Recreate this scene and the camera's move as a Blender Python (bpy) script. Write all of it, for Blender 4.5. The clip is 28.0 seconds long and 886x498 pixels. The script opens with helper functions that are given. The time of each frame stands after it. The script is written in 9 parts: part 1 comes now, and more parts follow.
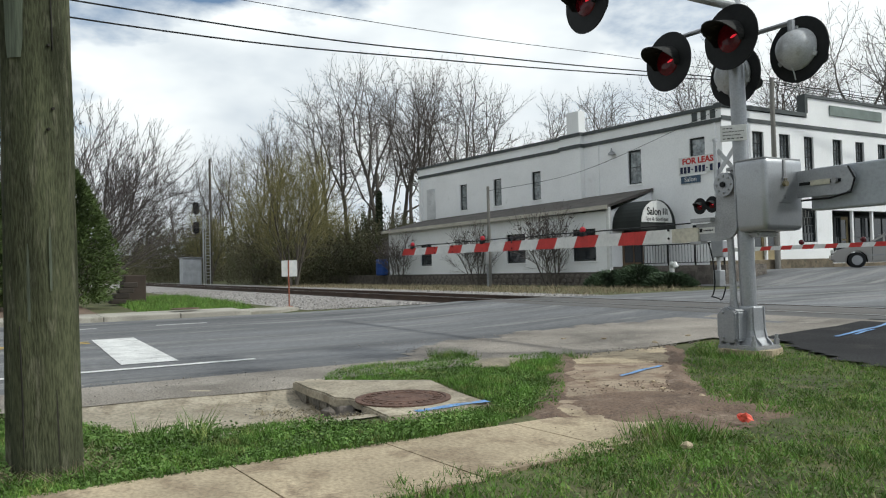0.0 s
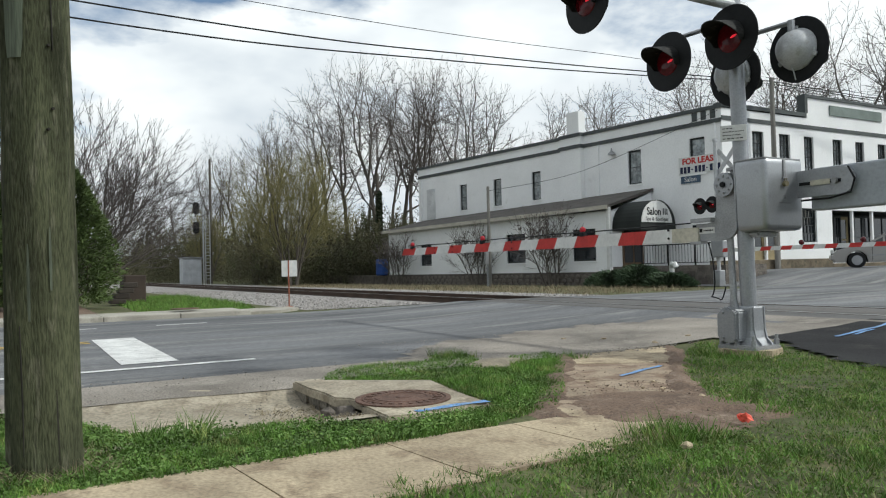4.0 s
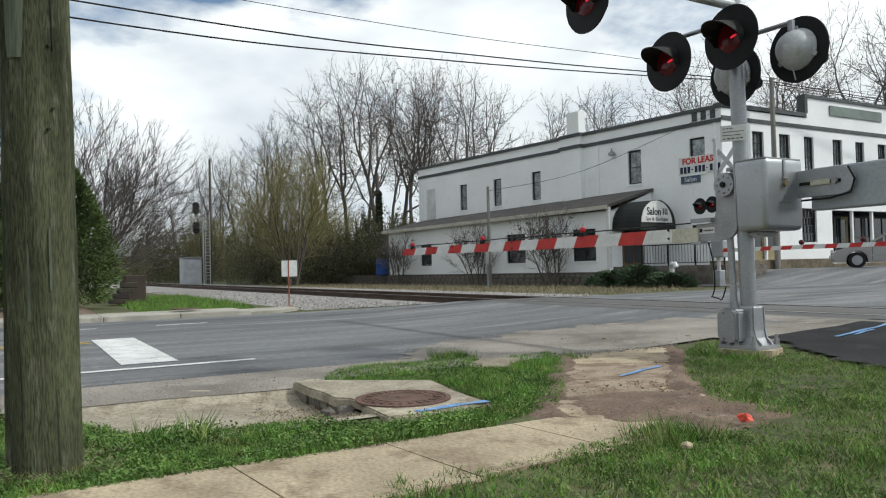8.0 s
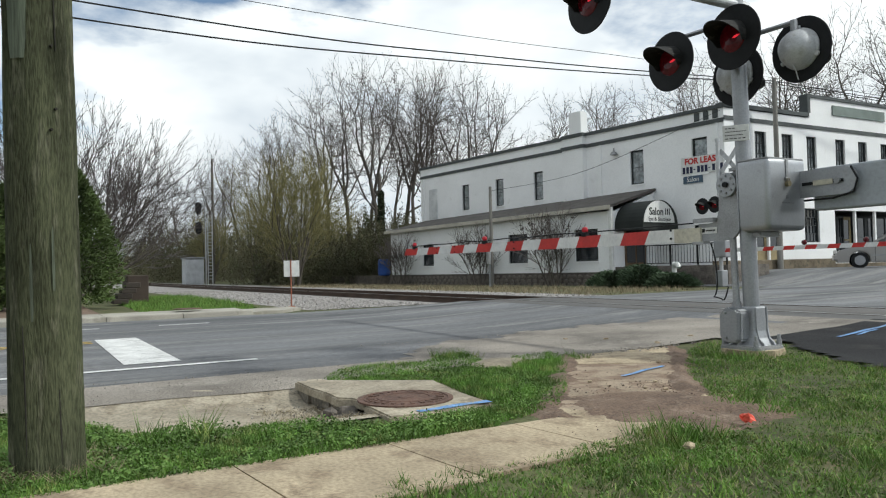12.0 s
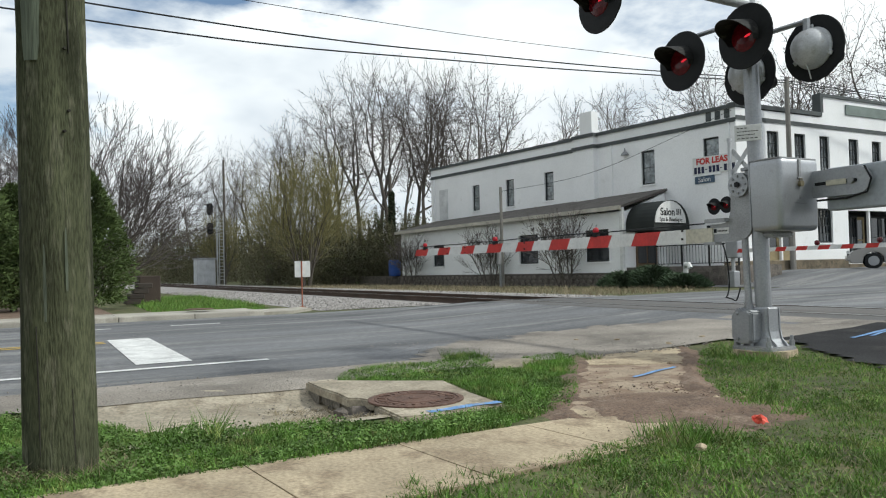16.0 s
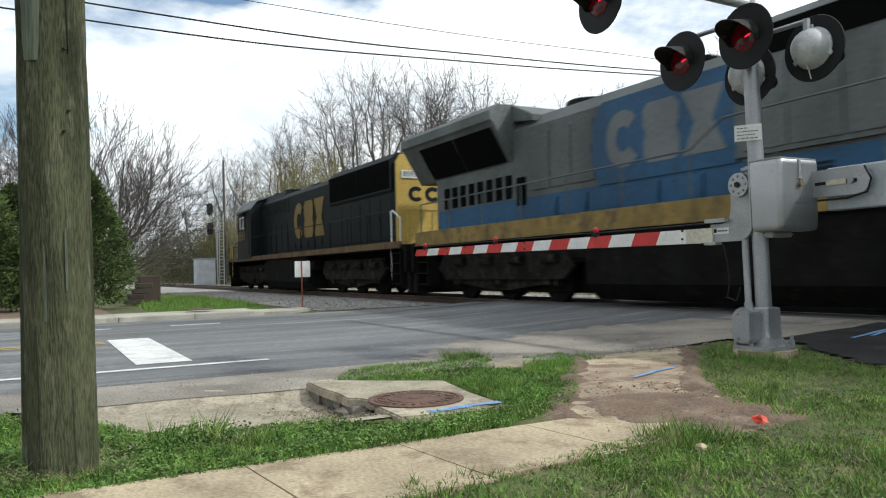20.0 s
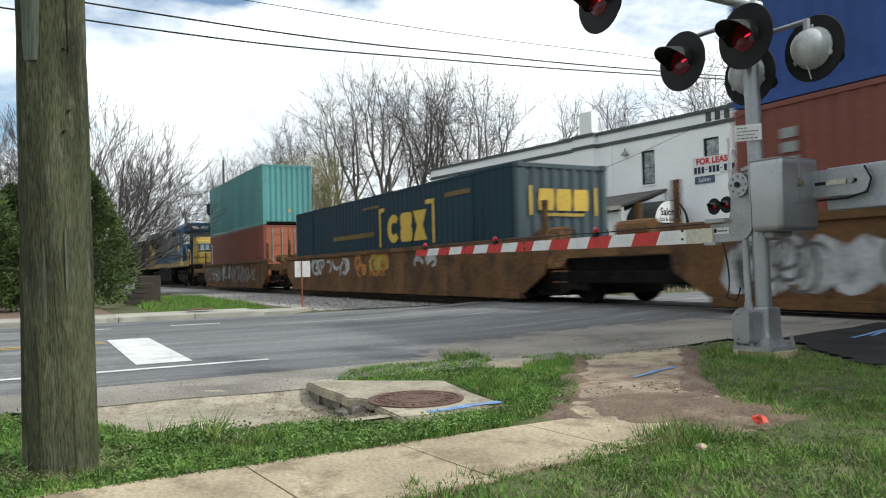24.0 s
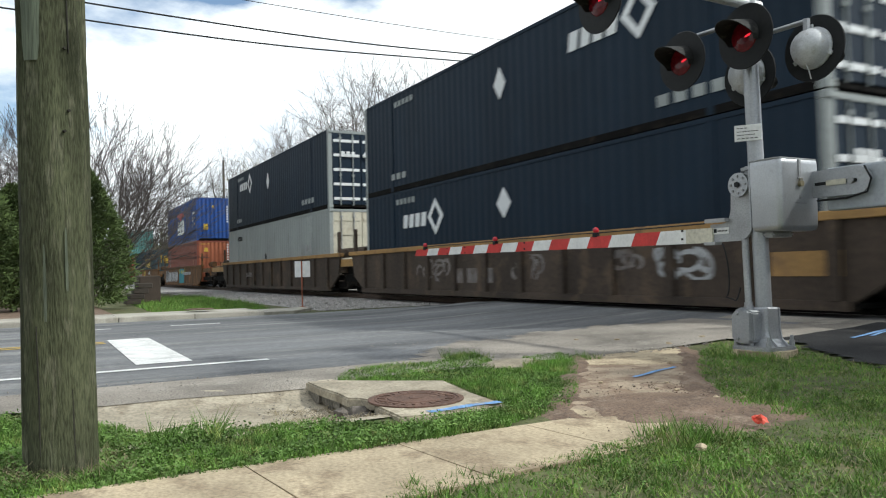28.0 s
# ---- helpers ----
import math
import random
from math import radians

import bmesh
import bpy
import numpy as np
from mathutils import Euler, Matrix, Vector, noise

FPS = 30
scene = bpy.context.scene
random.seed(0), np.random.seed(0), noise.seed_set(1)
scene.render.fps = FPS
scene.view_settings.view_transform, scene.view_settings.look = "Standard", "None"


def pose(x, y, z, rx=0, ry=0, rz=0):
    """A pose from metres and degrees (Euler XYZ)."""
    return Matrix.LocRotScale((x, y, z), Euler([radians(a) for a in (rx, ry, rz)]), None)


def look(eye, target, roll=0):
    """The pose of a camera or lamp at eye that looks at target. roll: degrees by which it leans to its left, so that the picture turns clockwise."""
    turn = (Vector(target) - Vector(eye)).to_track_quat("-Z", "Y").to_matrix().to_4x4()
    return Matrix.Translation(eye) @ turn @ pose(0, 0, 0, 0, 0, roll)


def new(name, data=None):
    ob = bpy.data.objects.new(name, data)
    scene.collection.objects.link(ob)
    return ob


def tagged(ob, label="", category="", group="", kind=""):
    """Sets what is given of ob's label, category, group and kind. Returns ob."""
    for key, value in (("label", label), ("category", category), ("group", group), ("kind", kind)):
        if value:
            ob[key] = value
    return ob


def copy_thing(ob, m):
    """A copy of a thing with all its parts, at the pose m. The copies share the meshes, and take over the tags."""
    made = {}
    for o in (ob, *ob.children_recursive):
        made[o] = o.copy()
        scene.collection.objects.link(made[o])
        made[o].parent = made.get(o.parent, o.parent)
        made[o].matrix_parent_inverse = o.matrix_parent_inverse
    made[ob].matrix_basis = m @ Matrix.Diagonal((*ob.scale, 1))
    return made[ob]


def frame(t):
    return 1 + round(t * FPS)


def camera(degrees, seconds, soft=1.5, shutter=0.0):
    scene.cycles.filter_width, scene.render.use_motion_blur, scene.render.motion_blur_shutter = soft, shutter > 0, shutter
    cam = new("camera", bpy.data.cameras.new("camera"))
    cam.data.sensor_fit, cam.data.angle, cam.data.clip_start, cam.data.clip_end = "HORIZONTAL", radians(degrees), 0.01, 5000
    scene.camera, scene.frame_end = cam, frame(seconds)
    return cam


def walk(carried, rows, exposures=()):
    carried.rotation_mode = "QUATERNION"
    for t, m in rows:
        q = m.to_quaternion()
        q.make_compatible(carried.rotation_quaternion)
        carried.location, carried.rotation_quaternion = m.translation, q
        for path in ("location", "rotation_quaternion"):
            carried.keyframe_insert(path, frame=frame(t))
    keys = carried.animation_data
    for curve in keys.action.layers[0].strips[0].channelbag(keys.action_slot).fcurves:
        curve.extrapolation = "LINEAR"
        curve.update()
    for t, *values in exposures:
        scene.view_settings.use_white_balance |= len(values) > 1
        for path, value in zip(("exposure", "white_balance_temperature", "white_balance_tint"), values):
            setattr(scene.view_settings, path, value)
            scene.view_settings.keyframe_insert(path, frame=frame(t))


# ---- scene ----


def aim(yaw, pitch, roll):
    """Camera on its low tripod; yaw from +Y towards +X, in degrees."""
    a, b = radians(yaw), radians(pitch)
    eye = Vector((0, 0, 0.92))
    return look(eye, eye + Vector((math.sin(a) * math.cos(b), math.cos(a) * math.cos(b), math.sin(b))), roll)


cam = camera(61.25, 28.0, soft=1.15, shutter=0.3)
YAW, PITCH, ROLL = -61.34, 1.581, -1.352
walk(cam, [(t, aim(YAW + dy, PITCH - dp, ROLL)) for t, dy, dp in (
    (0.0, 0.965, 0.075), (9.0, 0.965, 0.07), (9.5, 0.91, 0.07), (11.5, 0.91, 0.05), (12.0, 0.80, 0.06), (12.5, 0.47, 0.03),
    (13.3, 0.19, 0.01), (14.5, 0.055, 0.0), (15.5, 0.01, 0.0), (16.5, 0.0, 0.0), (28.0, 0.0, 0.0))],
     exposures=[(t, e, 6250, 5) for t, e in ((0.0, -0.40), (8.0, -0.37), (12.0, -0.33), (15.0, -0.29), (17.0, -0.25), (18.5, -0.08), (24.0, 0.01), (28.0, 0.08))])

# ---- daylight: broken bright cloud, sun beyond the track to the right ----
SUN_AZ, SUN_EL = 42.0, 41.0        # degrees from +Y towards +X; above the horizon
world = bpy.data.worlds.new("sky")
scene.world = world
world.use_nodes = True
nt = world.node_tree
nt.nodes.clear()
out = nt.nodes.new("ShaderNodeOutputWorld")
sky = nt.nodes.new("ShaderNodeTexSky")
sky.sky_type, sky.sun_disc = "NISHITA", False
sky.sun_elevation, sky.sun_rotation = radians(SUN_EL), radians(SUN_AZ)
sky.air_density, sky.dust_density = 1.0, 1.5
bg = nt.nodes.new("ShaderNodeBackground")
bg.inputs["Strength"].default_value = 0.15
nt.links.new(sky.outputs[0], bg.inputs[0])
cloud = nt.nodes.new("ShaderNodeBackground")
cloud.inputs["Strength"].default_value = 1.0
tc = nt.nodes.new("ShaderNodeTexCoord")
mp = nt.nodes.new("ShaderNodeMapping")
mp.inputs["Scale"].default_value = (1.0, 1.0, 2.4)
mp.inputs["Location"].default_value = (0.3, 0.15, 0.0)
n1 = nt.nodes.new("ShaderNodeTexNoise")
n1.inputs["Scale"].default_value, n1.inputs["Detail"].default_value, n1.inputs["Roughness"].default_value = 2.1, 8.0, 0.55
r1 = nt.nodes.new("ShaderNodeValToRGB")
r1.color_ramp.elements[0].position, r1.color_ramp.elements[1].position = 0.36, 0.45
n2 = nt.nodes.new("ShaderNodeTexNoise")
n2.inputs["Scale"].default_value, n2.inputs["Detail"].default_value = 3.4, 5.0
r2 = nt.nodes.new("ShaderNodeValToRGB")
r2.color_ramp.elements[0].position, r2.color_ramp.elements[1].position = 0.36, 0.60
r2.color_ramp.elements[0].color, r2.color_ramp.elements[1].color = (0.86, 0.91, 0.98, 1), (1.34, 1.34, 1.335, 1)
mx = nt.nodes.new("ShaderNodeMixShader")
nt.links.new(tc.outputs["Generated"], mp.inputs[0])
nt.links.new(mp.outputs[0], n1.inputs["Vector"])
nt.links.new(mp.outputs[0], n2.inputs["Vector"])
sep = nt.nodes.new("ShaderNodeSeparateXYZ")
nt.links.new(tc.outputs["Generated"], sep.inputs[0])
thin = nt.nodes.new("ShaderNodeMapRange")          # the cover breaks up above the low cloud
thin.inputs["From Min"].default_value, thin.inputs["From Max"].default_value = 0.26, 0.36
thin.inputs["To Min"].default_value, thin.inputs["To Max"].default_value = 0.0, 0.025
nt.links.new(sep.outputs["Z"], thin.inputs["Value"])
thick = nt.nodes.new("ShaderNodeMapRange")
thick.inputs["From Min"].default_value, thick.inputs["From Max"].default_value = 0.45, 0.62
thick.inputs["To Min"].default_value, thick.inputs["To Max"].default_value = 1.0, 0.0
nt.links.new(sep.outputs["Z"], thick.inputs["Value"])
gap = nt.nodes.new("ShaderNodeMath")
gap.operation = "MULTIPLY"
nt.links.new(thin.outputs[0], gap.inputs[0])
nt.links.new(thick.outputs[0], gap.inputs[1])
cut = nt.nodes.new("ShaderNodeMath")
cut.operation = "SUBTRACT"
nt.links.new(n1.outputs[0], cut.inputs[0])
nt.links.new(gap.outputs[0], cut.inputs[1])
to_gap = nt.nodes.new("ShaderNodeVectorMath")       # open blue sky above the cloud bank over the track
to_gap.operation = "SUBTRACT"
to_gap.inputs[1].default_value = (-0.883, 0.221, 0.414)
flat = nt.nodes.new("ShaderNodeVectorMath")
flat.operation = "MULTIPLY"
flat.inputs[1].default_value = (1.0, 1.0, 2.0)
far_off = nt.nodes.new("ShaderNodeVectorMath")
far_off.operation = "LENGTH"
open_sky = nt.nodes.new("ShaderNodeMapRange")
open_sky.inputs["From Min"].default_value, open_sky.inputs["From Max"].default_value = 0.12, 0.31
open_sky.inputs["To Min"].default_value, open_sky.inputs["To Max"].default_value = 0.105, 0.0
cut_b = nt.nodes.new("ShaderNodeMath")
cut_b.operation = "SUBTRACT"
nt.links.new(tc.outputs["Generated"], to_gap.inputs[0])
nt.links.new(to_gap.outputs[0], flat.inputs[0])
nt.links.new(flat.outputs[0], far_off.inputs[0])
nt.links.new(far_off.outputs["Value"], open_sky.inputs["Value"])
nt.links.new(cut.outputs[0], cut_b.inputs[0])
nt.links.new(open_sky.outputs[0], cut_b.inputs[1])
nt.links.new(cut_b.outputs[0], r1.inputs[0])
nt.links.new(n2.outputs[0], r2.inputs[0])
grad = nt.nodes.new("ShaderNodeMapRange")          # cloud is brighter on the sun's side of the sky
grad.inputs["From Min"].default_value, grad.inputs["From Max"].default_value = -0.7, 0.1
grad.inputs["To Min"].default_value, grad.inputs["To Max"].default_value = 0.78, 1.05
nt.links.new(sep.outputs["Y"], grad.inputs["Value"])
nt.links.new(grad.outputs[0], cloud.inputs["Strength"])
nt.links.new(r2.outputs[0], cloud.inputs[0])
nt.links.new(r1.outputs[0], mx.inputs[0])
nt.links.new(bg.outputs[0], mx.inputs[1])
nt.links.new(cloud.outputs[0], mx.inputs[2])
nt.links.new(mx.outputs[0], out.inputs[0])

sun = new("sun", bpy.data.lights.new("sun", "SUN"))
sun.data.energy, sun.data.angle, sun.data.color = 2.9, radians(3.0), (1.0, 0.965, 0.90)
a_, e_ = radians(SUN_AZ), radians(SUN_EL)
sun.matrix_world = look((40, 40, 60), (40 - 50 * math.sin(a_) * math.cos(e_), 40 - 50 * math.cos(a_) * math.cos(e_), 60 - 50 * math.sin(e_)))


# ---- materials ----
def mat(name, base, rough=0.8, metal=0.0, var=0.2, scale=1.5, fine=30.0, bump=0.15, second=None, amount=0.5, emit=0.0, stretch=(1, 1, 1), spec=0.4):
    """Surface with broad stains, fine grain and relief; second: a colour that shows in patches."""
    m = bpy.data.materials.new(name)
    m.use_nodes = True
    t = m.node_tree
    b = t.nodes["Principled BSDF"]
    b.inputs["Roughness"].default_value, b.inputs["Metallic"].default_value = rough, metal
    b.inputs["Specular IOR Level"].default_value = spec
    co = t.nodes.new("ShaderNodeTexCoord")
    ma = t.nodes.new("ShaderNodeMapping")
    ma.inputs["Scale"].default_value = stretch
    t.links.new(co.outputs["Object"], ma.inputs[0])
    big, small = t.nodes.new("ShaderNodeTexNoise"), t.nodes.new("ShaderNodeTexNoise")
    for n, s, d in ((big, scale, 6.0), (small, fine, 4.0)):
        n.inputs["Scale"].default_value, n.inputs["Detail"].default_value = s, d
        t.links.new(ma.outputs[0], n.inputs["Vector"])
    ramp = t.nodes.new("ShaderNodeValToRGB")
    ramp.color_ramp.elements[0].position, ramp.color_ramp.elements[1].position = 0.3, 0.7
    lo, hi = [c * (1 - var) for c in base], [min(1, c * (1 + var)) for c in base]
    ramp.color_ramp.elements[0].color, ramp.color_ramp.elements[1].color = (*lo, 1), (*hi, 1)
    t.links.new(big.outputs[0], ramp.inputs[0])
    col = ramp.outputs[0]
    if second:
        third = t.nodes.new("ShaderNodeTexNoise")
        third.inputs["Scale"].default_value, third.inputs["Detail"].default_value = scale * 2.3, 8.0
        third.inputs["Roughness"].default_value = 0.65
        off = t.nodes.new("ShaderNodeVectorMath")
        off.inputs[1].default_value = (7.3, 2.1, 4.4)
        t.links.new(ma.outputs[0], off.inputs[0])
        t.links.new(off.outputs[0], third.inputs["Vector"])
        r3 = t.nodes.new("ShaderNodeValToRGB")
        r3.color_ramp.elements[0].position, r3.color_ramp.elements[1].position = 0.68 - 0.3 * amount, 0.80 - 0.3 * amount
        t.links.new(third.outputs[0], r3.inputs[0])
        mi = t.nodes.new("ShaderNodeMixRGB")
        mi.inputs[2].default_value = (*second, 1)
        t.links.new(r3.outputs[0], mi.inputs[0])
        t.links.new(col, mi.inputs[1])
        col = mi.outputs[0]
    mu = t.nodes.new("ShaderNodeMixRGB")
    mu.blend_type = "MULTIPLY"
    mu.inputs[0].default_value = min(1.0, var * 2.2)
    r4 = t.nodes.new("ShaderNodeValToRGB")
    r4.color_ramp.elements[0].position, r4.color_ramp.elements[1].position = 0.3, 0.6
    r4.color_ramp.elements[0].color = (0.45, 0.45, 0.45, 1)
    t.links.new(small.outputs[0], r4.inputs[0])
    t.links.new(col, mu.inputs[1])
    t.links.new(r4.outputs[0], mu.inputs[2])
    t.links.new(mu.outputs[0], b.inputs["Base Color"])
    if bump:
        bu = t.nodes.new("ShaderNodeBump")
        bu.inputs["Strength"].default_value, bu.inputs["Distance"].default_value = bump, 0.01
        t.links.new(small.outputs[0], bu.inputs["Height"])
        t.links.new(bu.outputs[0], b.inputs["Normal"])
    if emit:
        b.inputs["Emission Color"].default_value = (*base, 1)
        b.inputs["Emission Strength"].default_value = emit
    return m


ASPHALT = mat("worn grey asphalt", (0.165, 0.168, 0.174), 0.85, var=0.5, scale=0.8, fine=90, bump=0.6, second=(0.27, 0.268, 0.26), amount=0.55, stretch=(1.0, 0.12, 1))
ASPHALT_OLD = mat("old gravelly asphalt", (0.292, 0.262, 0.225), 0.95, var=0.4, scale=0.9, fine=75, bump=1.0, second=(0.363, 0.328, 0.284), amount=0.55)
ASPHALT_NEW = mat("fresh black asphalt", (0.038, 0.038, 0.039), 0.95, var=0.3, scale=1.0, fine=80, bump=0.6, second=(0.055, 0.052, 0.05), amount=0.4, spec=0.12)
CONCRETE = mat("tan weathered concrete", (0.46, 0.375, 0.255), 0.9, var=0.28, scale=1.7, fine=45, bump=0.5, second=(0.29, 0.225, 0.15), amount=0.65)
CONCRETE_P = mat("grey pavement concrete", (0.40, 0.375, 0.32), 0.9, var=0.2, scale=1.3, fine=45, bump=0.4, second=(0.30, 0.28, 0.23), amount=0.5)
CONCRETE_D = mat("stained gutter concrete", (0.40, 0.35, 0.265), 0.95, var=0.3, scale=2.0, fine=40, bump=0.6, second=(0.26, 0.22, 0.16), amount=0.6)
CONC_DIRT = mat("dirt-strewn concrete", (0.36, 0.285, 0.205), 0.95, var=0.22, scale=1.6, fine=45, bump=0.6, second=(0.235, 0.165, 0.115), amount=0.75)
DIRT = mat("red brown dirt", (0.185, 0.128, 0.092), 0.97, var=0.35, scale=2.5, fine=50, bump=1.0, second=(0.27, 0.205, 0.155), amount=0.45)
SOIL = mat("grassy soil", (0.098, 0.108, 0.042), 0.97, var=0.4, scale=1.6, fine=35, bump=0.8, second=(0.2, 0.155, 0.09), amount=0.45)
GRASS = mat("green spring grass", (0.125, 0.25, 0.036), 0.75, var=0.5, scale=2.6, fine=9, bump=0.0, second=(0.30, 0.345, 0.10), amount=0.5)
GRASS2 = mat("dark clover", (0.12, 0.215, 0.045), 0.8, var=0.42, scale=2.2, fine=9, bump=0.0, second=(0.17, 0.22, 0.06), amount=0.5)
GRASS_P = mat("yellow green grass", (0.23, 0.33, 0.07), 0.75, var=0.4, scale=3.0, fine=9, bump=0.0, second=(0.34, 0.36, 0.13), amount=0.5)
STRAW = mat("dry straw grass", (0.30, 0.25, 0.16), 0.9, var=0.3, scale=3.0, fine=9, bump=0.0)
BALLAST = mat("grey white ballast", (0.36, 0.34, 0.32), 0.95, var=0.35, scale=5.0, fine=22, bump=1.0, second=(0.2, 0.18, 0.17), amount=0.5)
STEEL_RAIL = mat("rusty rail side", (0.09, 0.06, 0.045), 0.8, var=0.3)
RAIL_TOP = mat("polished rail head", (0.45, 0.44, 0.43), 0.3, 1.0, var=0.1, bump=0.02)
TIE = mat("creosote tie", (0.06, 0.05, 0.042), 0.95, var=0.3, stretch=(6, 1, 6))
PAINT_W = mat("road paint white", (0.70, 0.70, 0.68), 0.8, var=0.2, scale=4, fine=60, bump=0.3, second=(0.30, 0.30, 0.30), amount=0.34)
PAINT_Y = mat("road paint yellow", (0.55, 0.38, 0.08), 0.8, var=0.2, scale=4, fine=60, bump=0.3)
PAINT_B = mat("blue survey paint", (0.17, 0.33, 0.60), 0.9, var=0.25, scale=8, fine=60, bump=0.4, second=(0.38, 0.38, 0.38), amount=0.5)
WALL_W = mat("white painted brick", (0.87, 0.875, 0.87), 0.85, var=0.05, scale=0.6, fine=14, bump=0.25, second=(0.75, 0.75, 0.73), amount=0.22)
TRIM_D = mat("dark grey trim", (0.075, 0.085, 0.085), 0.7, var=0.2)
FRAME_D = mat("black window frame", (0.03, 0.035, 0.035), 0.6, var=0.1)
STONE = mat("dark fieldstone", (0.12, 0.105, 0.09), 0.95, var=0.4, scale=4.0, fine=25, bump=1.0, second=(0.2, 0.17, 0.15), amount=0.5)
ROOF_B = mat("brown shed roofing", (0.11, 0.10, 0.09), 0.9, var=0.25, scale=2.0)
GLASS_D = mat("dark window glass", (0.02, 0.024, 0.028), 0.08, var=0.2, bump=0.0, spec=0.8)
GLASS_P = mat("window glass before pale curtains", (0.27, 0.30, 0.31), 0.12, var=0.45, scale=1.8, fine=7, bump=0.0, second=(0.42, 0.43, 0.43), amount=0.5, spec=0.7)
CURTAIN = mat("pale window blind", (0.45, 0.46, 0.46), 0.8, var=0.15)
POLE_W = mat("treated pole wood", (0.074, 0.080, 0.046), 0.95, var=0.55, scale=2.2, fine=34, bump=1.0, second=(0.145, 0.145, 0.098), amount=0.5, stretch=(3.2, 3.2, 0.55), spec=0.15)
SILVER = mat("aluminium paint", (0.345, 0.355, 0.37), 0.42, 0.6, var=0.12, scale=3, fine=60, bump=0.1, second=(0.3, 0.3, 0.3), amount=0.25)
SILVER_D = mat("dull galvanised steel", (0.34, 0.345, 0.35), 0.55, 0.5, var=0.18, scale=4, fine=60, bump=0.15)
BLACK_P = mat("black enamel", (0.014, 0.015, 0.016), 0.6, var=0.2, scale=4, bump=0.1, spec=0.2)
BLACK_U = mat("sooty underframe", (0.011, 0.0105, 0.01), 0.95, var=0.4, scale=2, bump=0.5, second=(0.032, 0.025, 0.02), amount=0.4, spec=0.08)
RED_R = mat("red reflective", (0.52, 0.035, 0.03), 0.5, var=0.15, scale=6)
WHITE_R = mat("white reflective", (0.70, 0.70, 0.68), 0.5, var=0.1, scale=6)
RED_GLOW = mat("lit red lens", (1.0, 0.03, 0.05), 0.2, emit=0.8, var=0.1)
RED_LENS = mat("red lens", (0.085, 0.004, 0.007), 0.2, var=0.4, scale=9, bump=0.0, emit=0.07, spec=0.3)
BARK = mat("grey bark", (0.115, 0.10, 0.085), 0.95, var=0.3, scale=3, fine=20, bump=0.6, stretch=(3, 3, 1))
TWIG = mat("grey brown twig", (0.115, 0.10, 0.09), 0.95, var=0.25, scale=1, bump=0.0)
BUD = mat("yellow green budding twig", (0.23, 0.21, 0.09), 0.95, var=0.25, scale=1, bump=0.0)
BRUSH = mat("olive brush", (0.095, 0.09, 0.05), 0.95, var=0.5, scale=0.5, fine=6, bump=0.0, second=(0.085, 0.11, 0.04), amount=0.5)
EVERGREEN = mat("dark evergreen needles", (0.098, 0.142, 0.042), 0.85, var=0.5, scale=1.5, fine=9, bump=0.0)


# ---- building helpers ----
def thing(name, label="", category="", group="", kind="", at=None):
    ob = new(name)
    ob.empty_display_size = 0.2
    if at is not None:
        ob.matrix_world = at
    return tagged(ob, label, category, group, kind)


def mesh_of(name, bm, material):
    me = bpy.data.meshes.new(name)
    bm.normal_update()
    bm.to_mesh(me)
    bm.free()
    for m in (material if isinstance(material, (list, tuple)) else [material]):
        me.materials.append(m)
    return me


def part(name, bm, material, parent=None, label="", smooth=False):
    """One mesh object, under a thing or a part; its shape is given in the thing's space."""
    ob = new(name, mesh_of(name, bm, material))
    if smooth:
        for f in ob.data.polygons:
            f.use_smooth = True
    if parent is not None:
        ob.parent = parent
    if label:
        ob["label"] = label
    return ob


def share(name, mesh, parent, m=None):
    ob = new(name, mesh)
    ob.parent = parent
    if m is not None:
        ob.matrix_basis = m
    return ob


def box(bm, x0, x1, y0, y1, z0, z1, bevel=0.0, m=None, mi=0):
    vs = [bm.verts.new((x, y, z)) for x in (x0, x1) for y in (y0, y1) for z in (z0, z1)]
    if m is not None:
        for v in vs:
            v.co = m @ v.co
    fs = [bm.faces.new([vs[i] for i in q]) for q in ((0, 1, 3, 2), (4, 6, 7, 5), (0, 4, 5, 1), (2, 3, 7, 6), (0, 2, 6, 4), (1, 5, 7, 3))]
    for f in fs:
        f.material_index = mi
    if bevel:
        es = list({e for f in fs for e in f.edges})
        bmesh.ops.bevel(bm, geom=es, offset=bevel, segments=2, affect="EDGES", profile=0.5)
    return bm


def prism(bm, outline, axis, a, b, m=None):
    """Extrude a closed outline (list of 2D points) along axis 'x', 'y' or 'z' from a to b."""
    def at(p, s):
        v = Vector({"x": (s, p[0], p[1]), "y": (p[0], s, p[1]), "z": (p[0], p[1], s)}[axis])
        return m @ v if m is not None else v
    lo, hi = [bm.verts.new(at(p, a)) for p in outline], [bm.verts.new(at(p, b)) for p in outline]
    n = len(outline)
    bm.faces.new(lo)
    bm.faces.new(hi[::-1])
    for i in range(n):
        bm.faces.new((lo[i], hi[i], hi[(i + 1) % n], lo[(i + 1) % n]))
    bmesh.ops.recalc_face_normals(bm, faces=bm.faces[:])
    return bm


